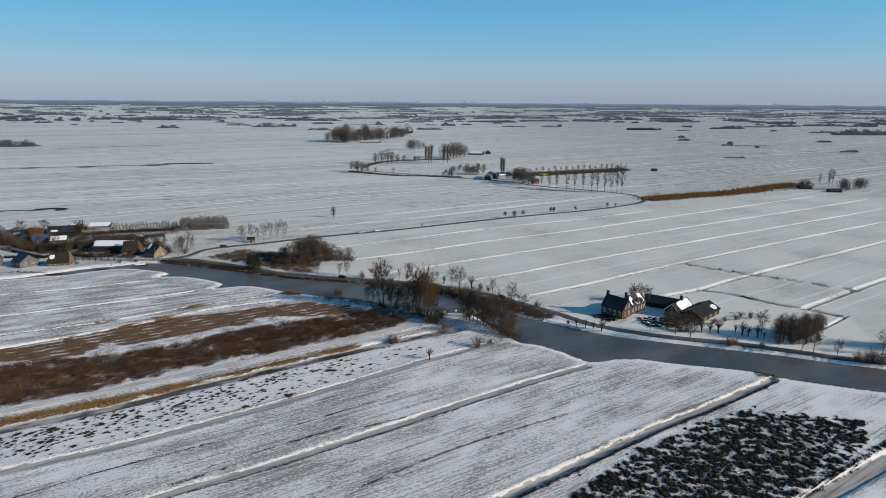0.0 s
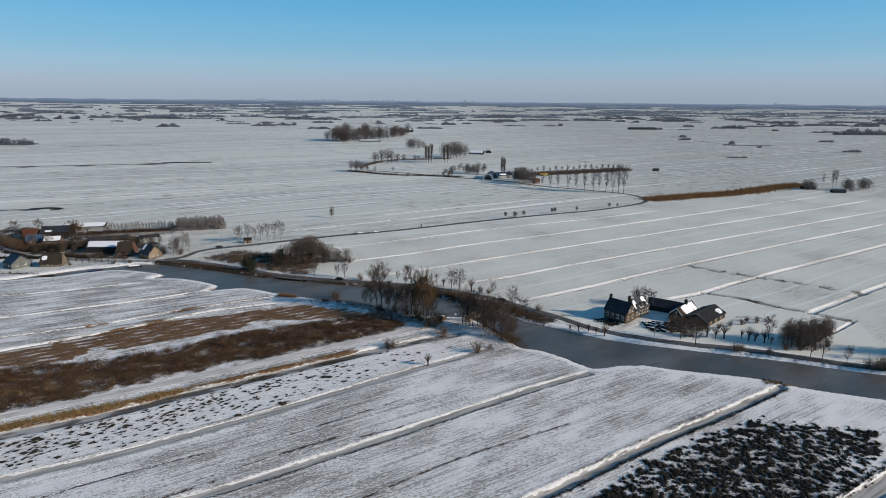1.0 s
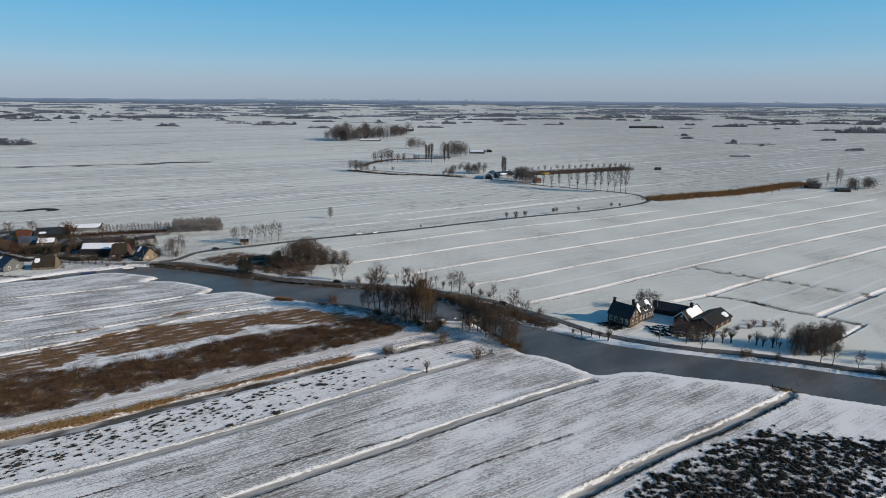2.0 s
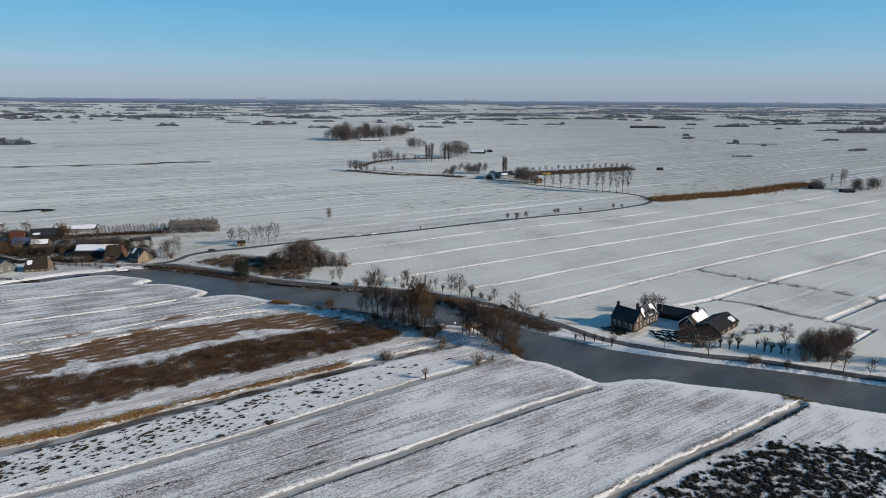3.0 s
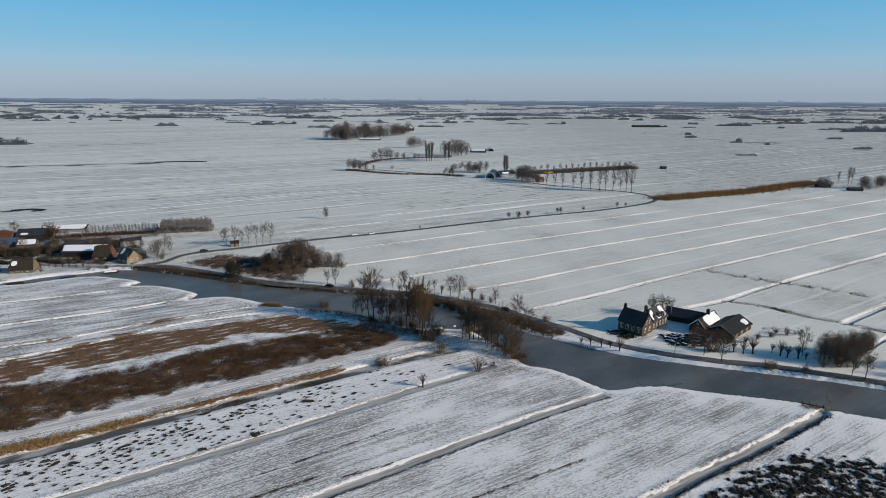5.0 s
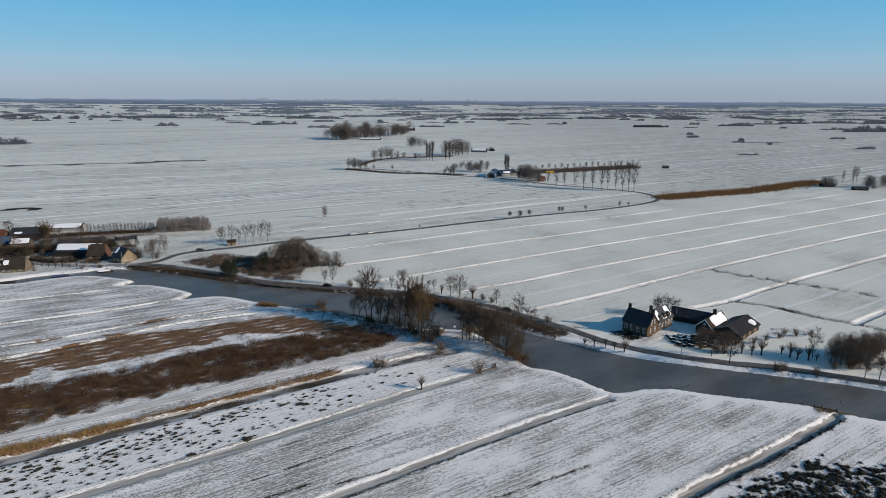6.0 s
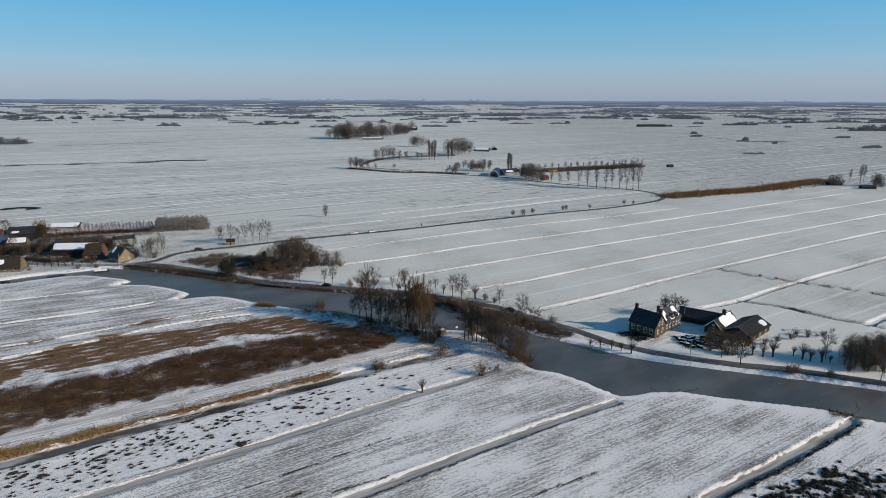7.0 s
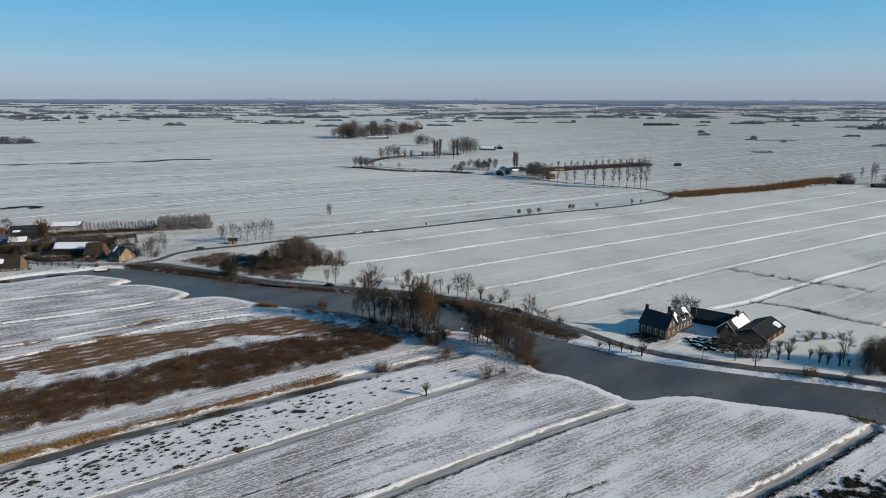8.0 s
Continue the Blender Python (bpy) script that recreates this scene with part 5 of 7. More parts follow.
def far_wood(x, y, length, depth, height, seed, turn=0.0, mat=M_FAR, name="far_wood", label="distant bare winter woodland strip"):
    """A strip of far trees: trunks' and crowns' many small upright sprays with an uneven skyline."""
    r = np.random.default_rng(seed)
    n = int(length * depth * 0.010 + length * 0.35 * 12 / height) + 20
    u, w = r.uniform(-0.5, 0.5, n) * length, r.uniform(-0.5, 0.5, n) * depth
    hh = height * (0.58 + 0.32 * wave_noise(u, w * 0, 38, seed, 3) + 0.2 * r.normal(size=n).clip(-1, 1.5)) * (1 - 0.7 * np.abs(2 * u / length) ** 6)
    px, py = x + u * math.cos(turn) - w * math.sin(turn), y + u * math.sin(turn) + w * math.cos(turn)
    per = 30 if y < 2100 else 8
    n *= per
    px, py, hh = np.repeat(px, per) + r.normal(size=n) * height * 0.25, np.repeat(py, per), np.repeat(hh, per)
    base = ground_z(px, py)
    size = height * r.uniform(0.07, 0.19, n) * (0.62 if y < 2100 else 1.15)
    mid_z = base + hh * r.uniform(0.0, 1.0, n) ** 0.8
    v = np.empty((n, 3, 3), np.float32)
    spin = r.uniform(0, 2 * math.pi, n)
    for k in range(3):
        a = spin + k * 2.094
        v[:, k] = np.stack([px + size * np.cos(a), py + size * 0.3 * np.cos(a * 2), np.maximum(mid_z + size * np.sin(a), base - 0.3)], 1)
    me = bpy.data.meshes.new(name)
    me.from_pydata(v.reshape(-1, 3).tolist(), [], np.arange(n * 3).reshape(-1, 3).tolist())
    me.materials.append(mat)
    return tagged(new(name, me), label, "woodland", kind="stuff")


WOODS_WEST = [(-1716, 2456, 83, 16.2), (-1506, 2300, 59, 17.8), (-1717, 2525, 40, 26.4), (-2086, 3198, 84, 16.5), (-1597, 2545, 32, 22.7), (-1896, 3158, 102, 19.9), (-1539, 2555, 35, 29.0), (-1308, 2165, 21, 8.2), (-1557, 2787, 106, 24.1), (-1625, 3127, 110, 19.0), (-1327, 2829, 171, 40.5), (-1317, 2980, 211, 38.7), (-1118, 2942, 144, 27.2), (-881, 1948, 66, 18.5), (-736, 2192, 92, 10.0), (-611, 2066, 74, 18.6), (-551, 2120, 73, 18.9), (-962, 3022, 163, 37.7), (-982, 3505, 263, 23.6), (-815, 1145, 62, 25), (-799, 1177, 24, 4.6), (-1747, 3488, 124, 29.5), (-1403, 3591, 386, 20.8)]
WOODS_MIDDLE = [(-766, 3528, 177, 31.2), (-568, 2948, 67, 16.2), (-474, 2393, 80, 15.8), (-389, 1891, 64, 14.6), (-451, 3021, 139, 19.8), (-335, 3034, 98, 23.1), (-298, 2360, 130, 5.1), (-230, 3220, 178, 20.9), (-111, 2713, 133, 17.6), (-31, 3125, 131, 30.4), (-46, 1968, 82, 12.8), (-50, 2339, 43, 7.6), (17, 2294, 49, 22.3), (24, 2812, 42, 15.2), (75, 2743, 33, 11.9), (127, 2751, 46, 11.9), (123, 3257, 182, 21.1), (313, 3219, 212, 24.4), (512, 3182, 211, 24.4), (227, 2557, 36, 11.1), (257, 2224, 84, 9.7), (365, 2789, 27, 9.1), (392, 2242, 64, 9.8), (671, 3430, 279, 30.2), (663, 2914, 45, 12.9)]
WOODS_EAST = [(704, 2919, 39, 16.2), (761, 2926, 48, 9.8), (843, 2717, 45, 6.1), (926, 3456, 181, 23.2), (1104, 3473, 183, 23.6), (1311, 3435, 281, 27.8), (723, 2058, 20, 14.1), (797, 2027, 43, 7.1), (973, 2173, 47, 12.9), (1031, 2180, 79, 26.0), (1207, 2347, 128, 11.4), (1354, 2419, 109, 23.9), (1567, 2503, 178, 22.3), (1703, 2465, 108, 25.9), (1767, 3254, 96, 12.0), (2015, 3333, 312, 8.4)]
WOODS_NEAR_EAST = [(1203, 1924, 80, 12.3), (1248, 1799, 185, 30.7), (909, 1449, 35, 11.1), (588, 1484, 29, 12.1), (626, 1602, 12, 14.9), (616, 1315, 25, 6.3), (639, 1352, 8, 12.9), (650, 1254, 7, 9.2), (489, 1009, 34, 6.1), (1091, 2021, 20, 14.9), (663, 1302, 88, 3.2), (776, 1151, 34, 9.0), (1965, 3679, 539, 45.0), (2636, 3936, 584, 46.0), (1494, 3759, 544, 48.0), (1047, 3714, 369, 41.7)]
# strips farther off take the paler wood colour that carries more haze
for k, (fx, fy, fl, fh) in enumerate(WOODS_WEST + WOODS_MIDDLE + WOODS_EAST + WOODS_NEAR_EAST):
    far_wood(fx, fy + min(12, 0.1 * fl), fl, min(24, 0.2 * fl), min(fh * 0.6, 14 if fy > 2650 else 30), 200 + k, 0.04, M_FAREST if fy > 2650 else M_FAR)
strip_rng = np.random.default_rng(5)
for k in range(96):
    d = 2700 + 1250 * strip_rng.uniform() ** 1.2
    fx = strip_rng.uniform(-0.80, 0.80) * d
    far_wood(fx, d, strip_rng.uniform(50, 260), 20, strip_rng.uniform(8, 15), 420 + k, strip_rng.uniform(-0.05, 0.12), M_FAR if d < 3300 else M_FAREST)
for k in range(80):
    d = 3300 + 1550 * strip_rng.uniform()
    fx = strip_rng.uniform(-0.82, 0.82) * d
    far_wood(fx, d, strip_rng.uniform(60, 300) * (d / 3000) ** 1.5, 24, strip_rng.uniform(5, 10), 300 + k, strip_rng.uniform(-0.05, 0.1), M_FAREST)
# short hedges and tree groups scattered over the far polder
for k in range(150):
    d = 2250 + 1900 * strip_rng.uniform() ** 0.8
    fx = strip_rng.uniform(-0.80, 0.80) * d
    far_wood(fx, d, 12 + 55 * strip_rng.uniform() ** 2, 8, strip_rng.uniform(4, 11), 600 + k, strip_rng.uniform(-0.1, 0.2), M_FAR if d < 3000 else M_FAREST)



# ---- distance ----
# emission that carries distance haze in its colour; nothing here is a lamp
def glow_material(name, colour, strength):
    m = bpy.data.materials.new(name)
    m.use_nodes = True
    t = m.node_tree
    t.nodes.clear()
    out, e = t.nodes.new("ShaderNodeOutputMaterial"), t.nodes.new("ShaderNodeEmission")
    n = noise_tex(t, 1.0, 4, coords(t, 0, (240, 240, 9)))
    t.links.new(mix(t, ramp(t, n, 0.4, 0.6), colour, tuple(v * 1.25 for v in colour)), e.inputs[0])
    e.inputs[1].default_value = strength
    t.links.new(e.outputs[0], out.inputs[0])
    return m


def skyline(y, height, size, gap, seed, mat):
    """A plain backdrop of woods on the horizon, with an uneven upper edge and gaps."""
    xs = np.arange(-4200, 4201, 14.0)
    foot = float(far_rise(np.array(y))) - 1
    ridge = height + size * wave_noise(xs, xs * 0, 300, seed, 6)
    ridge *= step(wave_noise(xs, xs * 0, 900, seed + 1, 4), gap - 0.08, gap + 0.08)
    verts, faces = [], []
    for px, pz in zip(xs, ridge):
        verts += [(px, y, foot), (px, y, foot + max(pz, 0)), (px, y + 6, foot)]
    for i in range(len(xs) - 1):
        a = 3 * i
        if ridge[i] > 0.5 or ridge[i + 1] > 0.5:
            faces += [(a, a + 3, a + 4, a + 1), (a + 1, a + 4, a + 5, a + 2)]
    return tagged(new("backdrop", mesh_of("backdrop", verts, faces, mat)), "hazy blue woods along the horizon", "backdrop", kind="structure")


# haze painted into the strips: brighter blue glow farther off
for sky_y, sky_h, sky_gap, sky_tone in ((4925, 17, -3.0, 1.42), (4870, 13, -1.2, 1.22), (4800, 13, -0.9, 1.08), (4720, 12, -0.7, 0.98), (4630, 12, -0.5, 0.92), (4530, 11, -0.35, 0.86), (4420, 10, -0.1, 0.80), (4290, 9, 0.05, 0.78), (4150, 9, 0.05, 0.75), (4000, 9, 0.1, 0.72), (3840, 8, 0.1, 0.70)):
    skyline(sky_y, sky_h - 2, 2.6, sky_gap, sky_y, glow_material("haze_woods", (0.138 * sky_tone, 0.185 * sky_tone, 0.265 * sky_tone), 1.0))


def far_blocks(name, places, mat, label, category):
    """Far buildings, a few metres each, joined."""
    verts, faces = [], []
    for px, py, w, d, h, pitched in places:
        z = float(far_rise(np.array(py))) - 1
        n = len(verts)
        for sx, sy in ((-w, -d), (w, -d), (w, d), (-w, d)):
            verts.append((px + sx / 2, py + sy / 2, z))
        for sx, sy in ((-w, -d), (w, -d), (w, d), (-w, d)):
            verts.append((px + sx / 2, py + sy / 2, z + h))
        faces += [(n, n + 1, n + 5, n + 4), (n + 1, n + 2, n + 6, n + 5), (n + 2, n + 3, n + 7, n + 6), (n + 3, n, n + 4, n + 7)]
        if pitched:
            verts += [(px - w / 2, py, z + h * 1.9), (px + w / 2, py, z + h * 1.9)]
            faces += [(n + 4, n + 5, n + 9, n + 8), (n + 6, n + 7, n + 8, n + 9), (n + 5, n + 6, n + 9), (n + 7, n + 4, n + 8)]
        else:
            faces.append((n + 4, n + 5, n + 6, n + 7))
    return tagged(new(name, mesh_of(name, verts, faces, mat)), label, category, kind="stuff")


city_rng = np.random.default_rng(9)
towers = [(x0 + city_rng.normal() * 60, 4912 + city_rng.uniform(-8, 8), city_rng.uniform(10, 26), 8, city_rng.uniform(12, 30), False) for x0 in (-1550, -1420, -1160, -1080, -1020, -960, -930, -860, -820, -500, -480, -330, -120, 190, 1150, 2650) for _ in range(3)]
# the towers glow evenly: distance haze put into their colour
far_blocks("far_city", towers, glow_material("hazy_city", (0.25, 0.315, 0.38), 1.0), "pale hazy tower blocks on the horizon", "city")
for k, (m, lab) in enumerate(((M_GREYWALL, "pale grey distant village houses"), (M_SNOW, "snow roofed distant village houses"), (M_SLATE, "dark roofed houses of a distant village"))):
    homes = []
    for _ in range(130):
        d = city_rng.uniform(2900, 4800)
        mid = city_rng.choice([-0.6, -0.25, 0.08, 0.2, 0.33, 0.42, 0.62])
        homes.append(((mid + city_rng.normal() * 0.11) * d, d, city_rng.uniform(5, 10), 7, city_rng.uniform(1.6, 2.8), True))
    far_blocks("far_village", homes, m, lab, "village")


# ---- buildings ----
def window(parent, x, y, z, w, h, face, bars=True):
    """A framed window on a wall: face 0 looks to -y, 1 to +x, 2 to +y, 3 to -x."""
    turn = (0, 90, 180, 270)[face]
    m = pose(x, y, z, 0, 0, turn)
    bm = bmesh.new()
    t = 0.08
    for x0, z0, x1, z1 in ((-w / 2, 0, w / 2, t), (-w / 2, h - t, w / 2, h), (-w / 2, t, -w / 2 + t, h - t), (w / 2 - t, t, w / 2, h - t)):
        add_box(bm, x0, -0.07, z0, x1, 0.05, z1)
    if bars:
        add_box(bm, -0.04, -0.05, t, 0.04, 0.04, h - t)
        add_box(bm, -w / 2 + t, -0.045, h * 0.62, w / 2 - t, 0.035, h * 0.62 + 0.07)
    bm.transform(m)
    f = part("window", bm, M_WHITE, parent, "white painted window frame")
    bm = box(-w / 2 + t * 0.6, -0.03, t * 0.6, w / 2 - t * 0.6, 0.02, h - t * 0.6)
    bm.transform(m)
    part("pane", bm, M_GLASS, f)
    bm = box(-w / 2 - 0.1, -0.16, -0.1, w / 2 + 0.1, 0.04, -0.01)
    bm.transform(m)
    part("sill", bm, M_GREYWALL, f)
    return f


def door(parent, x, y, w, h, face, mat=None):
    m = pose(x, y, 0, 0, 0, (0, 90, 180, 270)[face])
    bm = box(-w / 2, -0.08, 0, w / 2, 0.05, h, 0.02)
    bm.transform(m)
    d = part("door", bm, mat or M_DARK, parent)
    bm = box(w / 2 - 0.22, -0.14, 1.0, w / 2 - 0.12, -0.08, 1.15)
    bm.transform(m)
    part("handle", bm, M_GREYWALL, d)
    return d


def snow_patch(parent, L, W, eave, ridge, side, x0, x1, s0, s1, seed, e=0.55):
    """Snow left lying on a roof slope. side 0: the -y slope, 1: the +y slope; s runs from the eave (0) to the ridge (1)."""
    r = np.random.default_rng(seed)
    n = 26
    cx, cs, ax, as_ = (x0 + x1) / 2, (s0 + s1) / 2, (x1 - x0) / 2, (s1 - s0) / 2
    ring = []
    for k in range(n):
        t = 2 * math.pi * k / n
        ux, us = math.copysign(abs(math.cos(t)) ** e, math.cos(t)), math.copysign(abs(math.sin(t)) ** e, math.sin(t))
        j = 1 - e * 0.5 * r.uniform() * (1 if us < 0.8 else 0)
        ring.append((cx + ax * ux * j, cs + as_ * us * j))

    def place(px, ps, lift):
        yy = ps * W / 2
        zz = eave + (ridge - eave) * ps
        return (px, yy if side == 0 else W - yy, zz + 0.30 + lift)
    bm = bmesh.new()
    low = [bm.verts.new(place(px, ps, -0.06)) for px, ps in ring]
    high = [bm.verts.new(place(cx + (px - cx) * 0.94, cs + (ps - cs) * 0.94, 0.10)) for px, ps in ring]
    bm.faces.new(high)
    for k in range(n):
        bm.faces.new((low[k], low[(k + 1) % n], high[(k + 1) % n], high[k]))
    bmesh.ops.recalc_face_normals(bm, faces=bm.faces)
    return part("roof_snow", bm, M_SNOW, parent, "white snow lying on the roof")


def gabled(name, label, at, turn, L, W, eave, ridge, wall, roof, category="house", trim=None, over=0.35, group="", hip=0.0):
    """A gabled building: L along its front (which looks to -y before turning), W deep, ridge along the front."""
    z = float(ground_z(at[0], at[1]))
    e = thing(name, label, category, (at[0], at[1], z), turn, group)
    bm = prism([(0, -0.8), (W, -0.8), (W, eave), (W / 2, ridge), (0, eave)], 0, 0, L)
    part("wall", bm, wall, e)
    k = (ridge - eave) / (W / 2)
    for side in (0, 1):
        o, th = over, 0.22
        ya, za = -o, eave - k * o
        outline = [(ya, za + 0.03), (W / 2, ridge + 0.03), (W / 2, ridge + 0.03 + th), (ya, za + 0.03 + th)]
        if side:
            outline = [(W - a, b) for a, b in outline]
        bm = prism(outline, 0, -o, L + o)
        if hip:
            for v in bm.verts:
                if v.co.z > ridge - 0.1:
                    v.co.x += hip if v.co.x < L / 2 else -hip
        part("roof", bm, roof, e)
    if trim:
        for x0 in (-over - 0.06, L + over):
            for side in (0, 1):
                outline = [(-over - 0.05, eave - k * over - 0.22), (W / 2, ridge - 0.18), (W / 2, ridge + 0.30), (-over - 0.05, eave - k * over + 0.28)]
                if side:
                    outline = [(W - a, b) for a, b in outline]
                part("bargeboard", prism(outline, 0, x0, x0 + 0.06), trim, e, "white painted bargeboard")
    bm = prism([(W / 2 - 0.2, ridge + 0.16), (W / 2 + 0.2, ridge + 0.16), (W / 2 + 0.1, ridge + 0.34), (W / 2 - 0.1, ridge + 0.34)], 0, -over + hip, L + over - hip)
    part("ridge_cap", bm, roof, e)
    return e


def chimney(parent, x, y, z0, z1, size=0.9, mat=None):
    c = part("chimney", box(x - size / 2, y - size / 2, z0, x + size / 2, y + size / 2, z1, 0.03), mat or M_REDBRICK, parent)
    part("cap", box(x - size / 2 - 0.12, y - size / 2 - 0.12, z1, x + size / 2 + 0.12, y + size / 2 + 0.12, z1 + 0.18), M_DARK, c)
    for dx in (-0.2, 0.2):
        bm = bmesh.new()
        bmesh.ops.create_cone(bm, cap_ends=True, segments=8, radius1=0.15, radius2=0.12, depth=0.4, matrix=pose(x + dx, y, z1 + 0.36))
        part("pot", bm, M_REDBRICK, c)
    return c


# brick farmhouse: front block
house = gabled("farmhouse", "ochre brick farmhouse with a steep dark roof", (68.3, 241.5), -48, 10.3, 7.4, 4.0, 8.0, M_BRICK, M_SLATE)
for wx in (1.5, 3.9, 6.4, 8.8):
    window(house, wx, 0, 1.2, 1.2, 2.0, 0)
for wy, wz in ((2.2, 1.1), (5.2, 1.1), (2.6, 4.2), (4.8, 4.2)):
    window(house, 10.3, wy, wz, 1.0, 1.8, 1)
chimney(house, 0.35, 3.7, 7.2, 9.5, 0.9, M_TIMBER)
chimney(house, 9.9, 3.7, 7.2, 9.6, 0.9, M_TIMBER)
snow_patch(house, 10.3, 7.4, 4.0, 8.0, 1, 6.0, 10.0, 0.1, 0.9, 3)
# rear wing: its long side faces the sun
wing = gabled("farmhouse_wing", "ochre brick rear wing with snow patches on its roof", (80.75, 239.4), 42, 11.5, 7.0, 3.6, 7.2, M_BRICK, M_SLATE)
for wx in (1.4, 3.7, 6.0, 8.3, 10.4):
    window(wing, wx, 0, 1.2, 1.0, 1.7, 0)
door(wing, 4.9, 0, 1.0, 2.1, 0)
snow_patch(wing, 11.5, 7.0, 3.6, 7.2, 0, 0.2, 4.0, 0.04, 0.9, 4)
snow_patch(wing, 11.5, 7.0, 3.6, 7.2, 0, 7.8, 11.3, 0.04, 0.95, 5)
snow_patch(wing, 11.5, 7.0, 3.6, 7.2, 0, 4.2, 7.4, 0.02, 0.32, 6)
for dx in (2.9, 5.8, 8.8):
    bm = prism([(-0.9, 3.8), (0.9, 3.8), (0.9, 5.1), (0, 5.9), (-0.9, 5.1)], 1, 0.3, 2.6)
    bm.transform(Matrix.Translation((dx, 0, 0)))
    dormer = part("dormer", bm, M_TAN, wing, "small gabled dormer")
    part("pane", box(dx - 0.55, 0.24, 4.1, dx + 0.55, 0.3, 5.0), M_GLASS, dormer)
chimney(wing, 0.6, 3.5, 6.6, 9.0, 0.9, M_TIMBER)
# long low barn behind the yard
shed = gabled("long_barn", "long low barn with a dark roof behind the yard", (90.5, 252.5), -34, 17.0, 6.5, 2.2, 4.6, M_TIMBER, M_SLATE, "barn")
for wx in (3.0, 7.0, 11.0):
    door(shed, wx, 0, 1.6, 2.2, 0)
snow_patch(shed, 17.0, 6.5, 2.2, 4.6, 1, 1, 16, 0.1, 0.95, 7)
# barn with white bargeboards
barn = gabled("gable_barn", "tarred barn with white bargeboards and snow on its roof", (99.8, 235.6), 44, 14.0, 6.2, 2.6, 5.6, M_TIMBER, M_THATCH, "barn", M_WHITE)
window(barn, 0, 3.1, 1.2, 1.1, 1.3, 3)
window(barn, 0, 3.1, 3.3, 0.8, 0.9, 3)
chimney(barn, 8.5, 3.1, 4.9, 7.3, 1.1, M_TIMBER)
snow_patch(barn, 14.0, 6.2, 2.6, 5.6, 0, 2.4, 14.2, -0.03, 0.97, 8, 0.3)
# black barn in front of it
black = gabled("black_barn", "broad black timber barn with a dark roof", (108.0, 230.6), 43, 17.0, 9.8, 2.2, 4.6, M_TIMBER, M_BLACKROOF, "barn", M_GREYWALL)
for wx in (3.0, 8.0, 13.0):
    door(black, wx, 0, 1.8, 2.1, 0, M_WOOD)
door(black, 0, 4.9, 3.0, 2.6, 3, M_DARK)
snow_patch(black, 17.0, 9.8, 2.2, 4.6, 0, 12.0, 16.6, 0.05, 0.6, 9)

# hamlet on the far bank
h1 = gabled("cottage", "grey gabled cottage with a blue sheet roof", (-239.0, 311.5), -32, 9.0, 10.0, 2.8, 6.6, M_GREYSTONE, M_DEEPBLUE, "house")
for wy in (2.8, 6.8):
    window(h1, 9.0, wy, 1.2, 1.2, 1.5, 1)
for wx in (2.2, 6.4):
    window(h1, wx, 0, 1.2, 1.2, 1.5, 0)
h1b = gabled("cottage", "low grey cottage at the hamlet's edge", (-252.0, 304.5), 20, 9.0, 8.0, 3.4, 6.2, M_GREYSTONE, M_SLATE, "house")
for wx in (2.2, 6.4):
    window(h1b, wx, 0, 1.2, 1.2, 1.5, 0)
h2 = gabled("thatched_house", "tan walled house with a deep brown thatched roof", (-219.5, 311.5), 12, 10.8, 8.5, 2.2, 6.4, M_TAN, M_THATCH, "house", None, 0.6, hip=1.4)
for wx in (1.4, 3.9, 8.6):
    window(h2, wx, 0, 0.8, 1.1, 1.1, 0)
door(h2, 6.0, 0, 1.0, 2.1, 0, M_WOOD)
snow_patch(h2, 10.8, 8.5, 2.2, 6.4, 0, 0.6, 3.6, 0.25, 0.75, 12)
h3 = gabled("long_farm_barn", "long barn with a snow covered roof", (-213.0, 344.0), 4, 24.0, 10.0, 2.9, 5.8, M_TIMBER, M_SLATE, "barn")
snow_patch(h3, 24.0, 10.0, 2.9, 5.8, 0, -0.3, 24.2, 0.10, 1.0, 13, 0.15)
snow_patch(h3, 24.0, 10.0, 2.9, 5.8, 1, 0.0, 23.5, 0.05, 1.0, 14)
for wx in (4, 10, 16):
    door(h3, wx, 0, 2.4, 2.8, 0, M_DARK)
h4 = gabled("thatched_farmhouse", "dark thatched farmhouse facing the water", (-192.3, 338.2), 10, 9.2, 9.5, 2.4, 7.2, M_REDBRICK, M_THATCH, "house", None, 0.5, hip=1.8)
for wx in (1.8, 6.8):
    window(h4, wx, 0, 0.9, 1.1, 1.3, 0)
door(h4, 4.2, 0, 1.0, 2.1, 0, M_DARK)
chimney(h4, 4.6, 4.7, 6.4, 8.4)
h5 = gabled("waterside_house", "yellow brick gabled house on the quay", (-177.0, 335.0), -30, 8.5, 9.0, 2.5, 6.9, M_YBRICK, M_SLATE, "house", M_DARK, 0.35, hip=1.3)
for wy in (2.6, 6.2):
    window(h5, 8.5, wy, 0.9, 1.1, 1.3, 1)
for wx in (2.0, 5.6):
    window(h5, wx, 0, 0.9, 1.1, 1.2, 0)
snow_patch(h5, 8.5, 9.0, 2.5, 6.9, 0, 0.2, 2.6, 0.3, 0.95, 15)
h6 = gabled("grey_shed", "grey metal shed with a low roof", (-194.0, 370.5), 30, 11.0, 8.0, 3.0, 3.9, M_GREYWALL, M_SLATE, "shed")
snow_patch(h6, 11.0, 8.0, 3.0, 3.9, 1, 0.5, 10.5, 0.1, 0.95, 16)
h7 = gabled("dark_barn", "broad dark barn with patches of snow", (-266.5, 384.5), 14, 17.0, 12.0, 2.7, 5.8, M_TIMBER, M_SLATE, "barn")
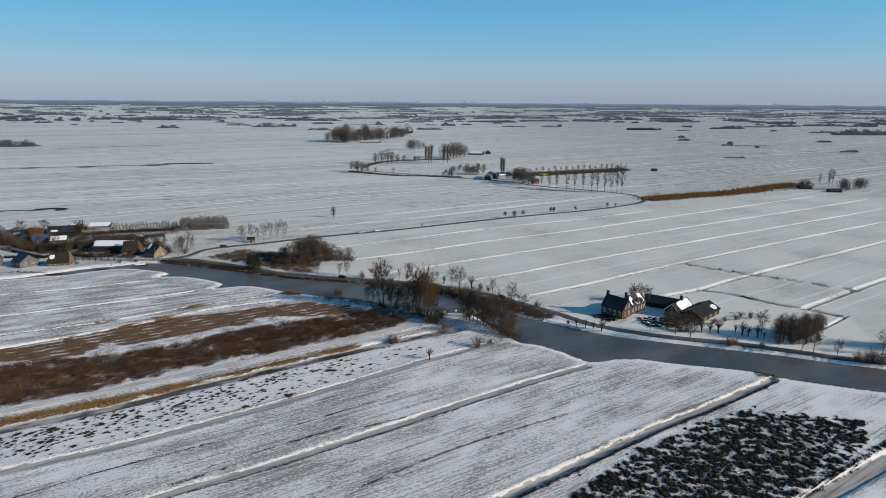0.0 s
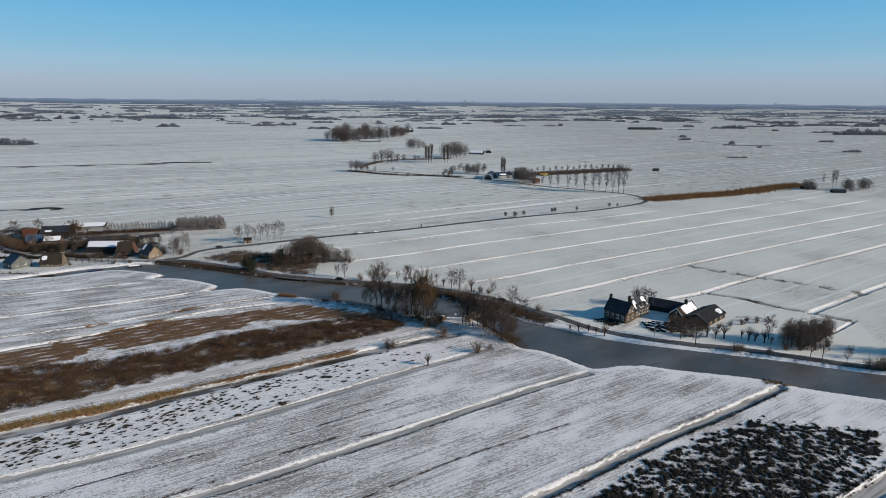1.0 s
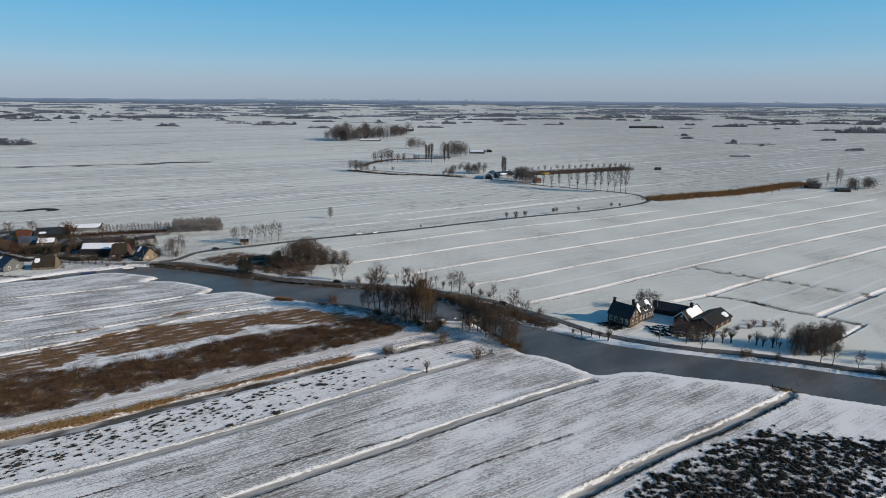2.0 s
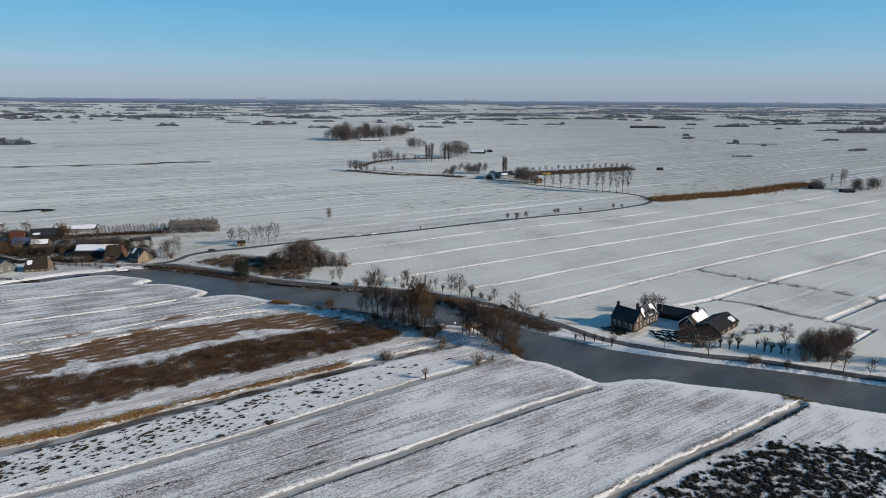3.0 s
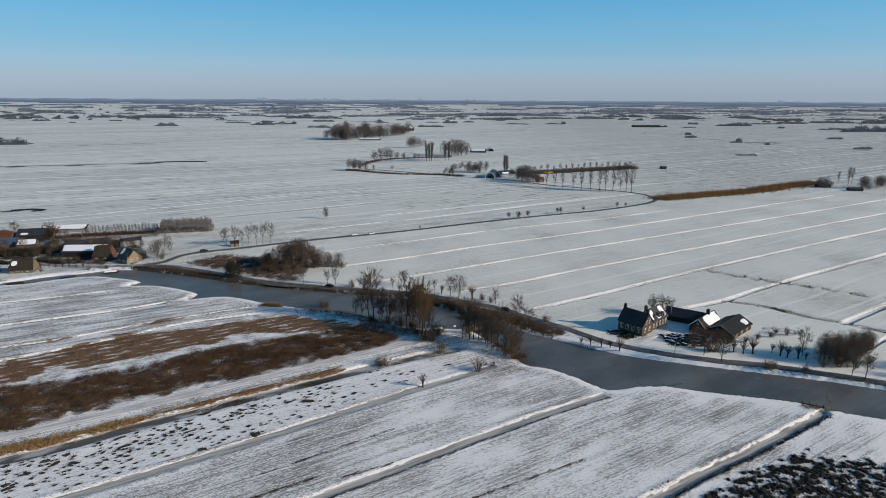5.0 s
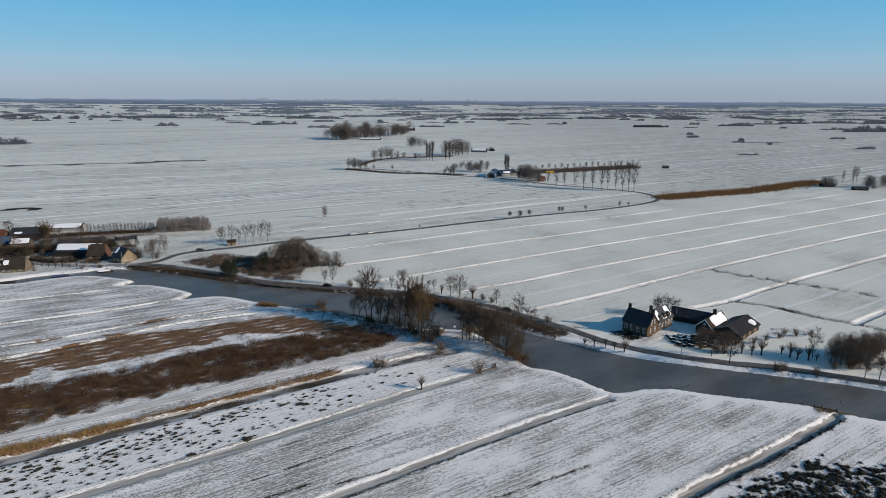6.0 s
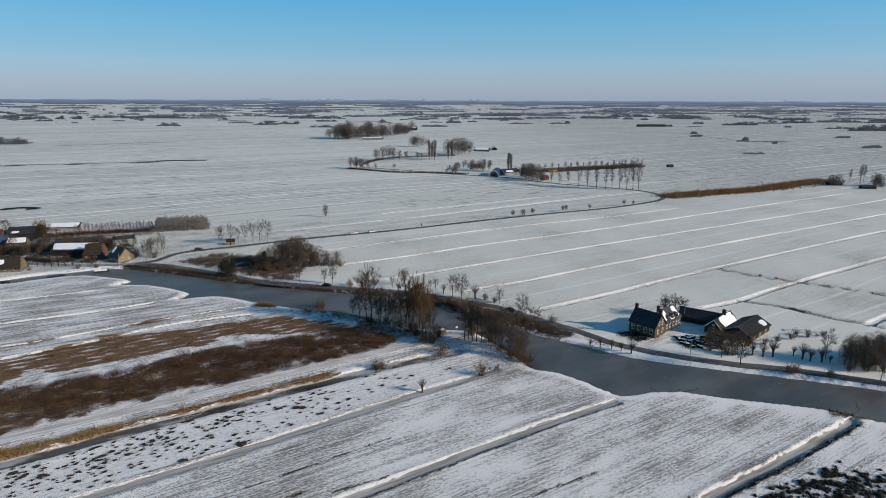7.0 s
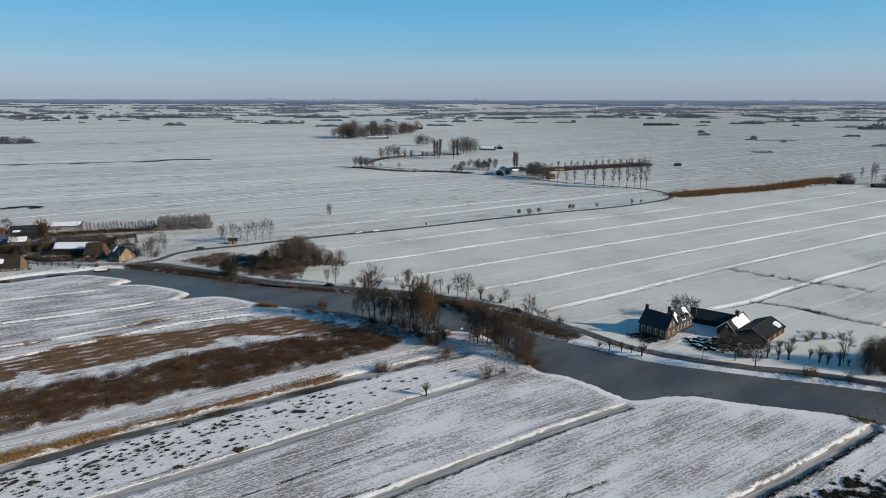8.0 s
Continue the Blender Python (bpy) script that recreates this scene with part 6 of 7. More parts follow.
snow_patch(h7, 17.0, 12.0, 2.7, 5.8, 0, 2.0, 7.0, 0.05, 0.35, 17)
h8 = gabled("red_roofed_house", "small house with an orange tiled roof", (-275.0, 379.0), 20, 8.0, 8.0, 2.7, 5.4, M_REDBRICK, M_TILE, "house")
window(h8, 3.0, 0, 1.1, 1.2, 1.5, 0)
h9 = gabled("blue_roofed_house", "house with a frosty blue sheet roof", (-261.0, 362.0), 20, 9.0, 8.0, 2.7, 5.4, M_TAN, M_BLUEROOF, "house")
window(h9, 3.0, 0, 1.1, 1.2, 1.5, 0)
h10 = gabled("snowy_house", "low house under a fully snowed roof", (-250.0, 361.0), 16, 10.0, 7.0, 2.5, 4.8, M_TAN, M_SLATE, "house")
snow_patch(h10, 10.0, 7.0, 2.5, 4.8, 0, 0.0, 10.0, 0.02, 1.0, 18, 0.2)
window(h10, 3.0, 0, 0.9, 1.2, 1.4, 0)
h11 = gabled("greenhouse_shed", "long low shed with a snowed roof", (-264.0, 404.5), 12, 27.0, 9.0, 2.2, 4.2, M_GREYWALL, M_SLATE, "shed")
snow_patch(h11, 27.0, 9.0, 2.2, 4.2, 0, -0.2, 26.8, -0.02, 1.0, 19, 0.15)
h12 = gabled("low_stable", "low dark stable along the farm yard", (-222.0, 362.0), 25, 22.0, 6.0, 2.4, 4.2, M_TIMBER, M_SLATE, "barn")

x, y = along([(-246, 346), (-236, 352), (-222, 358), (-206, 366), (-196, 372)], 1500, 1.5, 51)
blades("hedge", x, y, 16, 0.5, 3.8, 0.08, 0.5, M_TUSSOCK, "tall dark hedge through the farm yard", "hedge", 52)
x, y = along([(-290, 366), (-276, 366), (-264, 358), (-254, 352), (-244, 352)], 1000, 2.2, 53)
blades("hedge", x, y, 16, 0.5, 3.4, 0.07, 0.6, M_SCRUB, "brown garden hedge between the houses", "hedge", 54)
x, y = along([(-256, 330), (-236, 330), (-226, 336), (-206, 333), (-196, 334)], 500, 1.0, 55)
blades("hedge", x, y, 14, 0.4, 1.5, 0.06, 0.6, M_RUSH, "low dark hedge along the hamlet road", "hedge", 56)
x, y = along([(-232, 300), (-206, 300), (-190, 313), (-166, 324), (-146, 321), (-121, 312)], 420, 0.8, 57)
blades("quay_growth", x, y, 12, 0.3, 0.8, 0.06, 0.8, M_RUSH, "dark rough growth along the quay", "grass", 58)
x, y = scatter(GARDEN, 1300, 59, 0.3, 12.0)
blades("garden_growth", x, y, 20, 0.5, 1.4, 0.04, 0.8, M_TWIG, "brown brushwood in a riverside garden", "scrub", 60)
plant_all("pollard", "pollard_willow", [(-206, 322.2, 2.8), (-202.6, 322.3, 2.6), (-199, 322.3, 3), (-195.5, 322.5, 2.8), (-192, 322.6, 2.6), (-188.5, 322.9, 2.8), (-210, 321.6, 2.6)], "small dark pollard willow on the hamlet quay", "willow", "quay willows")
plant_all("far_ash", "farmyard_tree", [(2, 752, 8), (9, 768, 9), (14, 775, 8), (19, 780, 9), (25, 783, 8), (29, 779, 10), (34, 765, 9), (40, 772, 9), (46, 800, 10), (22, 800, 9), (12, 790, 8), (53, 790, 11)], "thin bare tree round the distant farmyard", "tree", "farmyard trees")
plant_all("bush", "garden_shrub", [(-226, 337, 3), (-221, 338, 3), (-216, 338, 2.6), (-211, 339, 3), (-206, 339, 2.6), (-201, 339, 3), (-229, 346, 4), (-225, 352, 4), (-234, 345, 3.5), (-243, 344, 3.5), (-249, 346, 4), (-256, 355, 4), (-246, 356, 4), (-239, 360, 4), (-230, 356, 4), (-262, 366, 4), (-255, 372, 5), (-246, 370, 4), (-268, 376, 5), (-222, 348, 4), (-215, 352, 4), (-240, 350, 4), (-186, 346, 4), (-178, 349, 4), (-172, 345, 3.5), (-203, 330, 3), (-198, 330, 3), (-188, 330, 3), (-182, 329, 3), (-156, 342, 5), (-233, 318, 4), (-206, 316, 3), (-282, 372, 5), (-290, 380, 5), (-280, 395, 6), (-228, 380, 4), (-208, 382, 5), (-170, 350, 4), (-176, 322, 3), (-184, 320, 3)], "brown shrub in a hamlet garden", "shrub", "hamlet shrubs", 1.2)
plant_all("conifer", "fir_tree", [(-190, 365, 6), (-182, 372, 6), (-270, 372, 7), (-228, 341, 5), (-110, 318, 6), (-104, 313, 8), (-94, 309, 7)], "dark evergreen in a hamlet garden", "tree", "hamlet firs", 1.2)
plant_all("copse", "copse_tree", [(-72, 326, 8), (-66, 327, 7), (-60, 328, 6.5), (-94, 323, 8), (-71, 336, 10), (-98, 326, 6), (-112, 324, 5.5), (-120, 331, 5.5)], "low bare tree in a small copse by the river", "tree", "river copse", 1.0)
plant_all("bush", "yard_shrub", [(98, 231, 4), (101, 229, 4.5), (104, 227, 4), (95, 228, 4), (112, 229, 3), (118, 232, 3), (124, 234, 3.5), (128, 238, 3), (131, 236, 3), (139, 208, 4), (133, 208, 4), (128, 208, 4), (145, 211, 4), (136, 214, 5), (142, 216, 5)], "brown shrub beside the black barn", "shrub", "yard shrubs", 1.2)

plant_all("bush", "copse_shrub", [(-93, 320, 5), (-88, 319, 5), (-83, 321, 5), (-78, 323, 5), (-73, 325, 5), (-68, 326, 5), (-63, 328, 4.5), (-58, 330, 4), (-90, 329, 6), (-84, 331, 6), (-77, 331, 6), (-69, 333, 6), (-96, 324, 5), (-54, 327, 3.5)], "dense brown undergrowth shrub of a copse", "shrub", "copse shrubs", 1.6)

cottage = gabled("copse_cottage", "small tan cottage half hidden among copse trees", (-82.5, 323.5), 12, 7.0, 5.0, 2.3, 4.2, M_YBRICK, M_THATCH, "house", None, 0.3)
for wx in (1.3, 5.4):
    window(cottage, wx, 0, 0.8, 1.0, 1.2, 0)
door(cottage, 3.4, 0, 0.95, 2.0, 0, M_DARK)
hut = gabled("garden_shed", "small tan garden shed beside a tree row", (-128.0, 371.0), 18, 4.6, 3.2, 2.0, 3.1, M_WOOD, M_THATCH, "shed", None, 0.25)
door(hut, 2.3, 0, 0.9, 1.8, 0, M_DARK)

# far farm with an arched barn
def arched(name, label, at, turn, W, L, H, wall, roof):
    z = float(ground_z(*at))
    e = thing(name, label, "barn", (*at, z), turn)
    arc = [(-W / 2, 0)] + [(-W / 2 * math.cos(math.pi * k / 14), H * math.sin(math.pi * k / 14)) for k in range(15)] + [(W / 2, 0)]
    part("wall", prism([(a * 0.95, b * 0.95) for a, b in arc[1:-1]], 1, 0.1, L - 0.1), wall, e)
    outer = [(-W / 2 * math.cos(math.pi * k / 14), H * math.sin(math.pi * k / 14)) for k in range(15)]
    inner = [(a * 0.96, b * 0.96) for a, b in outer[::-1]]
    part("roof", prism(outer + inner, 1, -0.3, L + 0.3), roof, e)
    rim = [(a * 1.02, b * 1.02) for a, b in outer] + [(a * 0.88, b * 0.88) for a, b in outer[::-1]]
    part("arch_trim", prism(rim, 1, -0.75, -0.3), M_WHITE, e, "white arch trim")
    part("door", box(-W * 0.22, -0.2, 0, W * 0.22, 0.15, H * 0.5), M_DARK, e)
    return e


arched("arched_barn", "dark blue arched barn with a white front rim", (51.0, 700.0), -12, 11.5, 30.0, 7.2, M_GREYSTONE, M_DEEPBLUE)
f2 = gabled("farm_shed", "pale far farm shed with a white gable", (64.0, 712.0), 30, 22.0, 14.0, 3.2, 6.4, M_GREYWALL, M_DEEPBLUE, "barn", M_WHITE)
snow_patch(f2, 22.0, 14.0, 3.2, 6.4, 0, 3, 14, 0.05, 0.5, 20)
f3 = gabled("far_farmhouse", "far brick farmhouse beside the avenue", (101.0, 670.0), 20, 7.0, 6.0, 2.8, 5.2, M_REDBRICK, M_TILE, "house")
window(f3, 3.0, 0, 1.2, 1.2, 1.6, 0)
window(f3, 5.4, 0, 1.2, 1.0, 1.4, 0)
gabled("far_barn", "small low distant barn with a dark roof", (403.0, 618.0), -4, 13.0, 6.0, 1.8, 3.2, M_TIMBER, M_SLATE, "barn")
gabled("far_barn", "low distant barn beside poplars", (386.0, 641.0), 4, 13.0, 7.0, 1.9, 3.4, M_TIMBER, M_SLATE, "barn")
f6 = gabled("far_barn", "distant barn with a snow covered roof", (42.0, 1040.0), -10, 26.0, 11.0, 2.6, 6.0, M_GREYSTONE, M_SLATE, "barn")
snow_patch(f6, 26.0, 11.0, 2.6, 6.0, 0, 0, 25, 0.02, 1.0, 21, 0.2)
arched("arched_barn", "small dark arched shelter in a far field", (78.0, 1066.0), 0, 12.0, 12.0, 5.5, M_TIMBER, M_TILE)
gabled("far_barn", "very long dark barn in the far polder", (618.0, 2040.0), 6, 92.0, 18.0, 3.5, 7.0, M_TIMBER, M_SLATE, "barn")
f9 = gabled("far_barn", "large snow roofed barn near a distant copse", (-128.0, 1745.0), 6, 40.0, 20.0, 5.0, 10.0, M_TIMBER, M_SLATE, "barn")
snow_patch(f9, 40.0, 20.0, 5.0, 10.0, 0, 0, 39, 0.05, 1.0, 22)
f10 = gabled("far_barn", "low barns at the foot of a distant copse", (-185.0, 1330.0), 8, 46.0, 9.0, 2.4, 4.0, M_GREYSTONE, M_SLATE, "barn")
snow_patch(f10, 46.0, 9.0, 2.4, 4.0, 0, 0, 45, 0.05, 1.0, 23, 0.2)
gabled("field_hut", "small dark hut in a snowy field", (281.0, 806.0), 5, 7.0, 5.0, 2.0, 3.2, M_TIMBER, M_SLATE, "hut")
ex = thing("excavator_trailer", "yellow farm trailer beside the brown hedge", "trailer", (124.0, 745.0, float(ground_z(124, 745))), 10)
part("bed", box(-5, -1.5, 1.2, 5, 1.5, 2.8, 0.1), M_YELLOW, ex)
for wx in (-4, 4):
    for wy in (-1.7, 1.7):
        bm = bmesh.new()
        bmesh.ops.create_cone(bm, cap_ends=True, segments=14, radius1=0.7, radius2=0.7, depth=0.5, matrix=pose(wx, wy, 0.65, 90, 0, 0))
        part("wheel", bm, M_DARK, ex)


# ---- vehicles, bridge and small things ----
def car(at, turn, paint, label):
    e = thing("car", label, "car", (*at, 0.22), turn, "cars on the roads")
    body = prism([(-2.1, 0.35), (2.1, 0.35), (2.15, 0.75), (1.9, 0.95), (1.0, 1.02), (0.45, 1.45), (-1.2, 1.48), (-1.9, 1.05), (-2.12, 0.95)], 1, -0.86, 0.86)
    bmesh.ops.bevel(body, geom=list(body.edges), offset=0.05, segments=1, affect="EDGES")
    part("body", body, paint, e)
    part("windows", prism([(0.9, 1.03), (0.42, 1.40), (-1.15, 1.42), (-1.7, 1.06)], 1, -0.875, 0.875), M_GLASS, e, "dark tinted glass")
    for wx in (-1.3, 1.35):
        for wy in (-0.8, 0.8):
            bm = bmesh.new()
            bmesh.ops.create_cone(bm, cap_ends=True, segments=16, radius1=0.33, radius2=0.33, depth=0.22, matrix=pose(wx, wy, 0.33, 90, 0, 0))
            wheel = part("wheel", bm, M_DARK, e)
            bm = bmesh.new()
            bmesh.ops.create_cone(bm, cap_ends=True, segments=12, radius1=0.2, radius2=0.2, depth=0.24, matrix=pose(wx, wy, 0.33, 90, 0, 0))
            part("rim", bm, M_GREYWALL, wheel)
    for wy in (-0.6, 0.6):
        part("headlight", box(2.05, wy - 0.18, 0.68, 2.17, wy + 0.18, 0.82, 0.02), M_WHITE, e, "clear headlight")
    return e


car((-58.4, 402.8), 24, M_WHITE, "white car driving on the polder road")
car((-47.8, 407.6), 25, M_WHITE, "white car following on the polder road")
car((-53.7, 292.2), -12, M_DARK, "black car on the bank road")
car((26.6, 260.8), -42, M_DARK, "black car parked near the bridge road")
car((-139, 358), 30, M_DARK, "dark car on the road past the hamlet")


def wooden_bridge(a, b, width):
    """Plank bridge with posts and two rails, from a to b."""
    d = Vector((b[0] - a[0], b[1] - a[1]))
    L = d.length
    e = thing("bridge", "weathered wooden plank bridge over the frozen river", "bridge", (*a, 0.0), math.degrees(math.atan2(d.y, d.x)))
    for sy in (-width * 0.36, width * 0.36):
        part("beam", box(-0.5, sy - 0.18, -0.35, L + 0.5, sy + 0.18, 0.12), M_TIMBER, e)
    n = int(L / 0.42)
    plank = None
    for k in range(n):
        if plank is None:
            plank = part("plank", box(0, -width / 2, 0.12, 0.38, width / 2, 0.24, 0.015), M_WOOD, e)
        else:
            p = part_mesh("plank", plank.data, e)
            p.location = (k * L / n, 0, 0)
    for side in (-1, 1):
        yy = side * (width / 2 - 0.1)
        for k in range(9):
            xx = L * k / 8
            part("post", box(xx - 0.09, yy - 0.09, -0.5 if 0 < k < 8 else -0.3, xx + 0.09, yy + 0.09, 1.35, 0.02), M_WOOD, e)
        for zz in (0.75, 1.22):
            part("rail", box(-0.2, yy - 0.06, zz, L + 0.2, yy + 0.06, zz + 0.12, 0.015), M_WOOD, e)
    for xx in (L * 0.3, L * 0.7):
        for sy in (-width * 0.36, width * 0.36):
            part("pile", box(xx - 0.16, sy - 0.16, -2.2, xx + 0.16, sy + 0.16, -0.3), M_TIMBER, e)
    return e


wooden_bridge((8.3, 237.6), (25.5, 249.5), 3.6)


def fence(a, b, n, label, h=1.1):
    d = Vector((b[0] - a[0], b[1] - a[1]))
    e = thing("fence", label, "fence", (*a, float(ground_z(*a))), math.degrees(math.atan2(d.y, d.x)))
    for k in range(n):
        xx = d.length * k / (n - 1)
        part("post", box(xx - 0.07, -0.07, -0.6, xx + 0.07, 0.07, h, 0.02), M_WOOD, e)
    for zz in (0.4, 0.85):
        part("rail", box(0, -0.04, zz, d.length, 0.04, zz + 0.11, 0.01), M_WOOD, e)
    return e


fence((14.0, 219.0), (21.5, 209.5), 7, "weathered wooden rail fence beside the water")
fence((13.0, 207.0), (17.5, 204.5), 4, "short wooden field gate in the snow")
fence((-10, 224), (-2, 231), 5, "low wooden fence beside the track")

# clipped garden hedges in the farm yard
garden_rng = np.random.default_rng(4)
for k in range(60):
    gx, gy = 82 + garden_rng.uniform(0, 15), 225 + garden_rng.uniform(0, 11)
    w, d, h = garden_rng.uniform(0.9, 2.2), garden_rng.uniform(0.7, 1.3), garden_rng.uniform(0.5, 1.0)
    e = thing("clipped_hedge", "dark clipped box hedge capped with snow", "hedge", (gx, gy, float(ground_z(gx, gy))), garden_rng.uniform(-60, 20), "yard hedges")
    bm = bmesh.new()
    bmesh.ops.create_icosphere(bm, subdivisions=2, radius=1)
    for v in bm.verts:
        q = 1 + 0.16 * noise.noise(v.co * 2.3 + Vector((k, 0, 0)))
        v.co = (math.copysign(abs(v.co.x) ** 0.6, v.co.x) * w / 2 * q, math.copysign(abs(v.co.y) ** 0.6, v.co.y) * d / 2 * q, math.copysign(abs(v.co.z) ** 0.6, v.co.z) * h * 0.6 * q + h * 0.4)
    part("foliage", bm, M_CONIFER, e)
    bm = bmesh.new()
    bmesh.ops.create_icosphere(bm, subdivisions=2, radius=1)
    for v in bm.verts:
        q = 1 + 0.25 * noise.noise(v.co * 1.8 + Vector((0, k, 0)))
        v.co = (v.co.x * w * 0.40 * q, v.co.y * d * 0.36 * q, v.co.z * 0.12 + h * 0.96)
    part("snow_cap", bm, M_SNOW, e, "soft white snow cap")


def boat(at, turn, cover, label):
    e = thing("boat", label, "boat", (*at, -0.86), turn, "moored boats")
    hull = bmesh.new()
    rings = []
    for t in np.linspace(0, 1, 9):
        w = 1.1 * (1 - (2 * t - 1) ** 4 * 0.55) if t < 0.6 else 1.1 * max(0.05, 1 - ((t - 0.5) * 2) ** 3)
        rings.append([hull.verts.new((7 * t - 3.5, w * a, 0.75 * b + 0.05)) for a, b in ((-1, 1), (-0.75, 0.2), (0, 0), (0.75, 0.2), (1, 1))])
    for p, q in zip(rings, rings[1:]):
        for k in range(4):
            hull.faces.new((p[k], q[k], q[k + 1], p[k + 1]))
    hull.faces.new(rings[0][::-1])
    part("hull", hull, M_TIMBER, e)
    tarp = prism([(-1.05, 0.78), (-0.5, 1.15), (0, 1.3), (0.5, 1.15), (1.05, 0.78)], 0, -3.2, 2.2)
    part("cover", tarp, cover, e, "tight boat cover")
    return e


boat((-187.5, 308.0), 30, M_BLUEPAINT, "moored boat under a blue cover")
boat((-170.5, 317.0), 20, M_SNOW, "moored boat covered with snow")
boat((-206.0, 296.5), 28, M_TIMBER, "moored boat under a dark cover")


def pole(at, h, label):
    e = thing("mast", label, "pole", (*at, float(ground_z(*at))))
    bm = bmesh.new()
    bmesh.ops.create_cone(bm, cap_ends=True, segments=8, radius1=0.14, radius2=0.08, depth=h + 0.6, matrix=pose(0, 0, h / 2 - 0.3))
    part("shaft", bm, M_GREYWALL, e)
    return e


pole((92.5, 252.0), 8.0, "thin grey mast in the farm yard")
pole((81.9, 218.3), 5.0, "thin grey lamp post beside the bank road")
pole((-167.0, 327.0), 7.0, "white flag mast on the quay")


# ---- further things ----
for k in range(7):
    plant("copse", "roadside_tree", 176 + 7 * k, 205 - 1.5 * k + plant_rng.uniform(-4, 4), plant_rng.uniform(12, 16), "tall bare tree on the verge of the bank road", "tree", "verge trees", 1.1)
x, y = along([(134, 210.5), (145, 218), (157, 227.5)], 320, 0.5, 81)
blades("hedge", x, y, 14, 0.3, 1.3, 0.05, 0.6, M_SCRUB, "low brown hedge along the grove's ditch", "hedge", 82)
for bx, by, bh in ((153, 314.6, 1.6), (158, 309, 1.8), (177, 299.6, 1.2), (190, 288.7, 1.2), (143, 267, 1.4), (152, 257, 1.2)):
    plant("bush", "ditch_shrub", bx, by, bh, "small dark shrub on a field ditch", "shrub", "ditch shrubs", 1.4)
x, y = scatter([(63, 239), (66, 233), (69, 231), (74, 233), (77, 236), (70, 240)], 90, 119, 0.1)
tufts("garden_growth", x, y, 0.7, 0.6, 50, 0.035, M_TUSSOCK, "dark low shrubs in front of the farmhouse", "shrubs", 120)
plant_all("copse", "yard_tree", [(94.9, 231.6, 5.5), (96, 227.5, 6), (98.8, 226.6, 6), (91.5, 227.5, 5), (102, 227, 5.5), (93, 230, 5)], "small bare tree beside the black barn", "tree", "yard trees", 1.1)
ribbon("driveway", [(67, 224.5), (75, 231), (83.7, 238.2), (88.4, 243)], 3.0, 0.16, M_TRACK, "snowy driveway beside the brick farmhouse", "driveway", RUTTED)
ribbon("yard_path", [(122, 238), (129, 235.5), (135, 236), (137, 240), (133, 243), (126, 243)], 2.0, 0.15, M_TRACK, "tracked snow path behind the black barn", "path")


def sign(at, turn, label):
    e = thing("sign", label, "sign", (*at, float(ground_z(*at))), turn)
    for xx in (-0.3, 0.3):
        part("post", box(xx - 0.05, -0.05, -0.5, xx + 0.05, 0.05, 1.2, 0.01), M_WOOD, e)
    part("board", box(-0.4, -0.09, 1.0, 0.4, -0.05, 1.6, 0.01), M_WHITE, e, "plain white board")
    return e


sign((4.5, 241.0), 20, "white board on posts near the bridge")


def log_pile(at, turn, seed):
    e = thing("log_pile", "heap of pale cut logs dusted with snow", "logs", (*at, float(ground_z(*at))), turn)
    r = np.random.default_rng(seed)
    for row, count in enumerate((6, 5, 4)):
        for k in range(count):
            bm = bmesh.new()
            bmesh.ops.create_cone(bm, cap_ends=True, segments=9, radius1=0.22, radius2=0.19, depth=r.uniform(3.2, 4.0), matrix=pose(r.uniform(-0.2, 0.2), (k - count / 2) * 0.46, 0.24 + row * 0.38, 0, 90, r.uniform(-3, 3)))
            part("log", bm, M_WOOD, e)
    bm = bmesh.new()
    bmesh.ops.create_icosphere(bm, subdivisions=3, radius=1)
    for v in bm.verts:
        q = 1 + 0.3 * noise.noise(v.co * 2.0)
        v.co = (v.co.x * 1.7 * q, v.co.y * 0.9 * q, v.co.z * 0.16 + 1.28)
    part("snow_cap", bm, M_SNOW, e, "thin cap of snow")
    return e


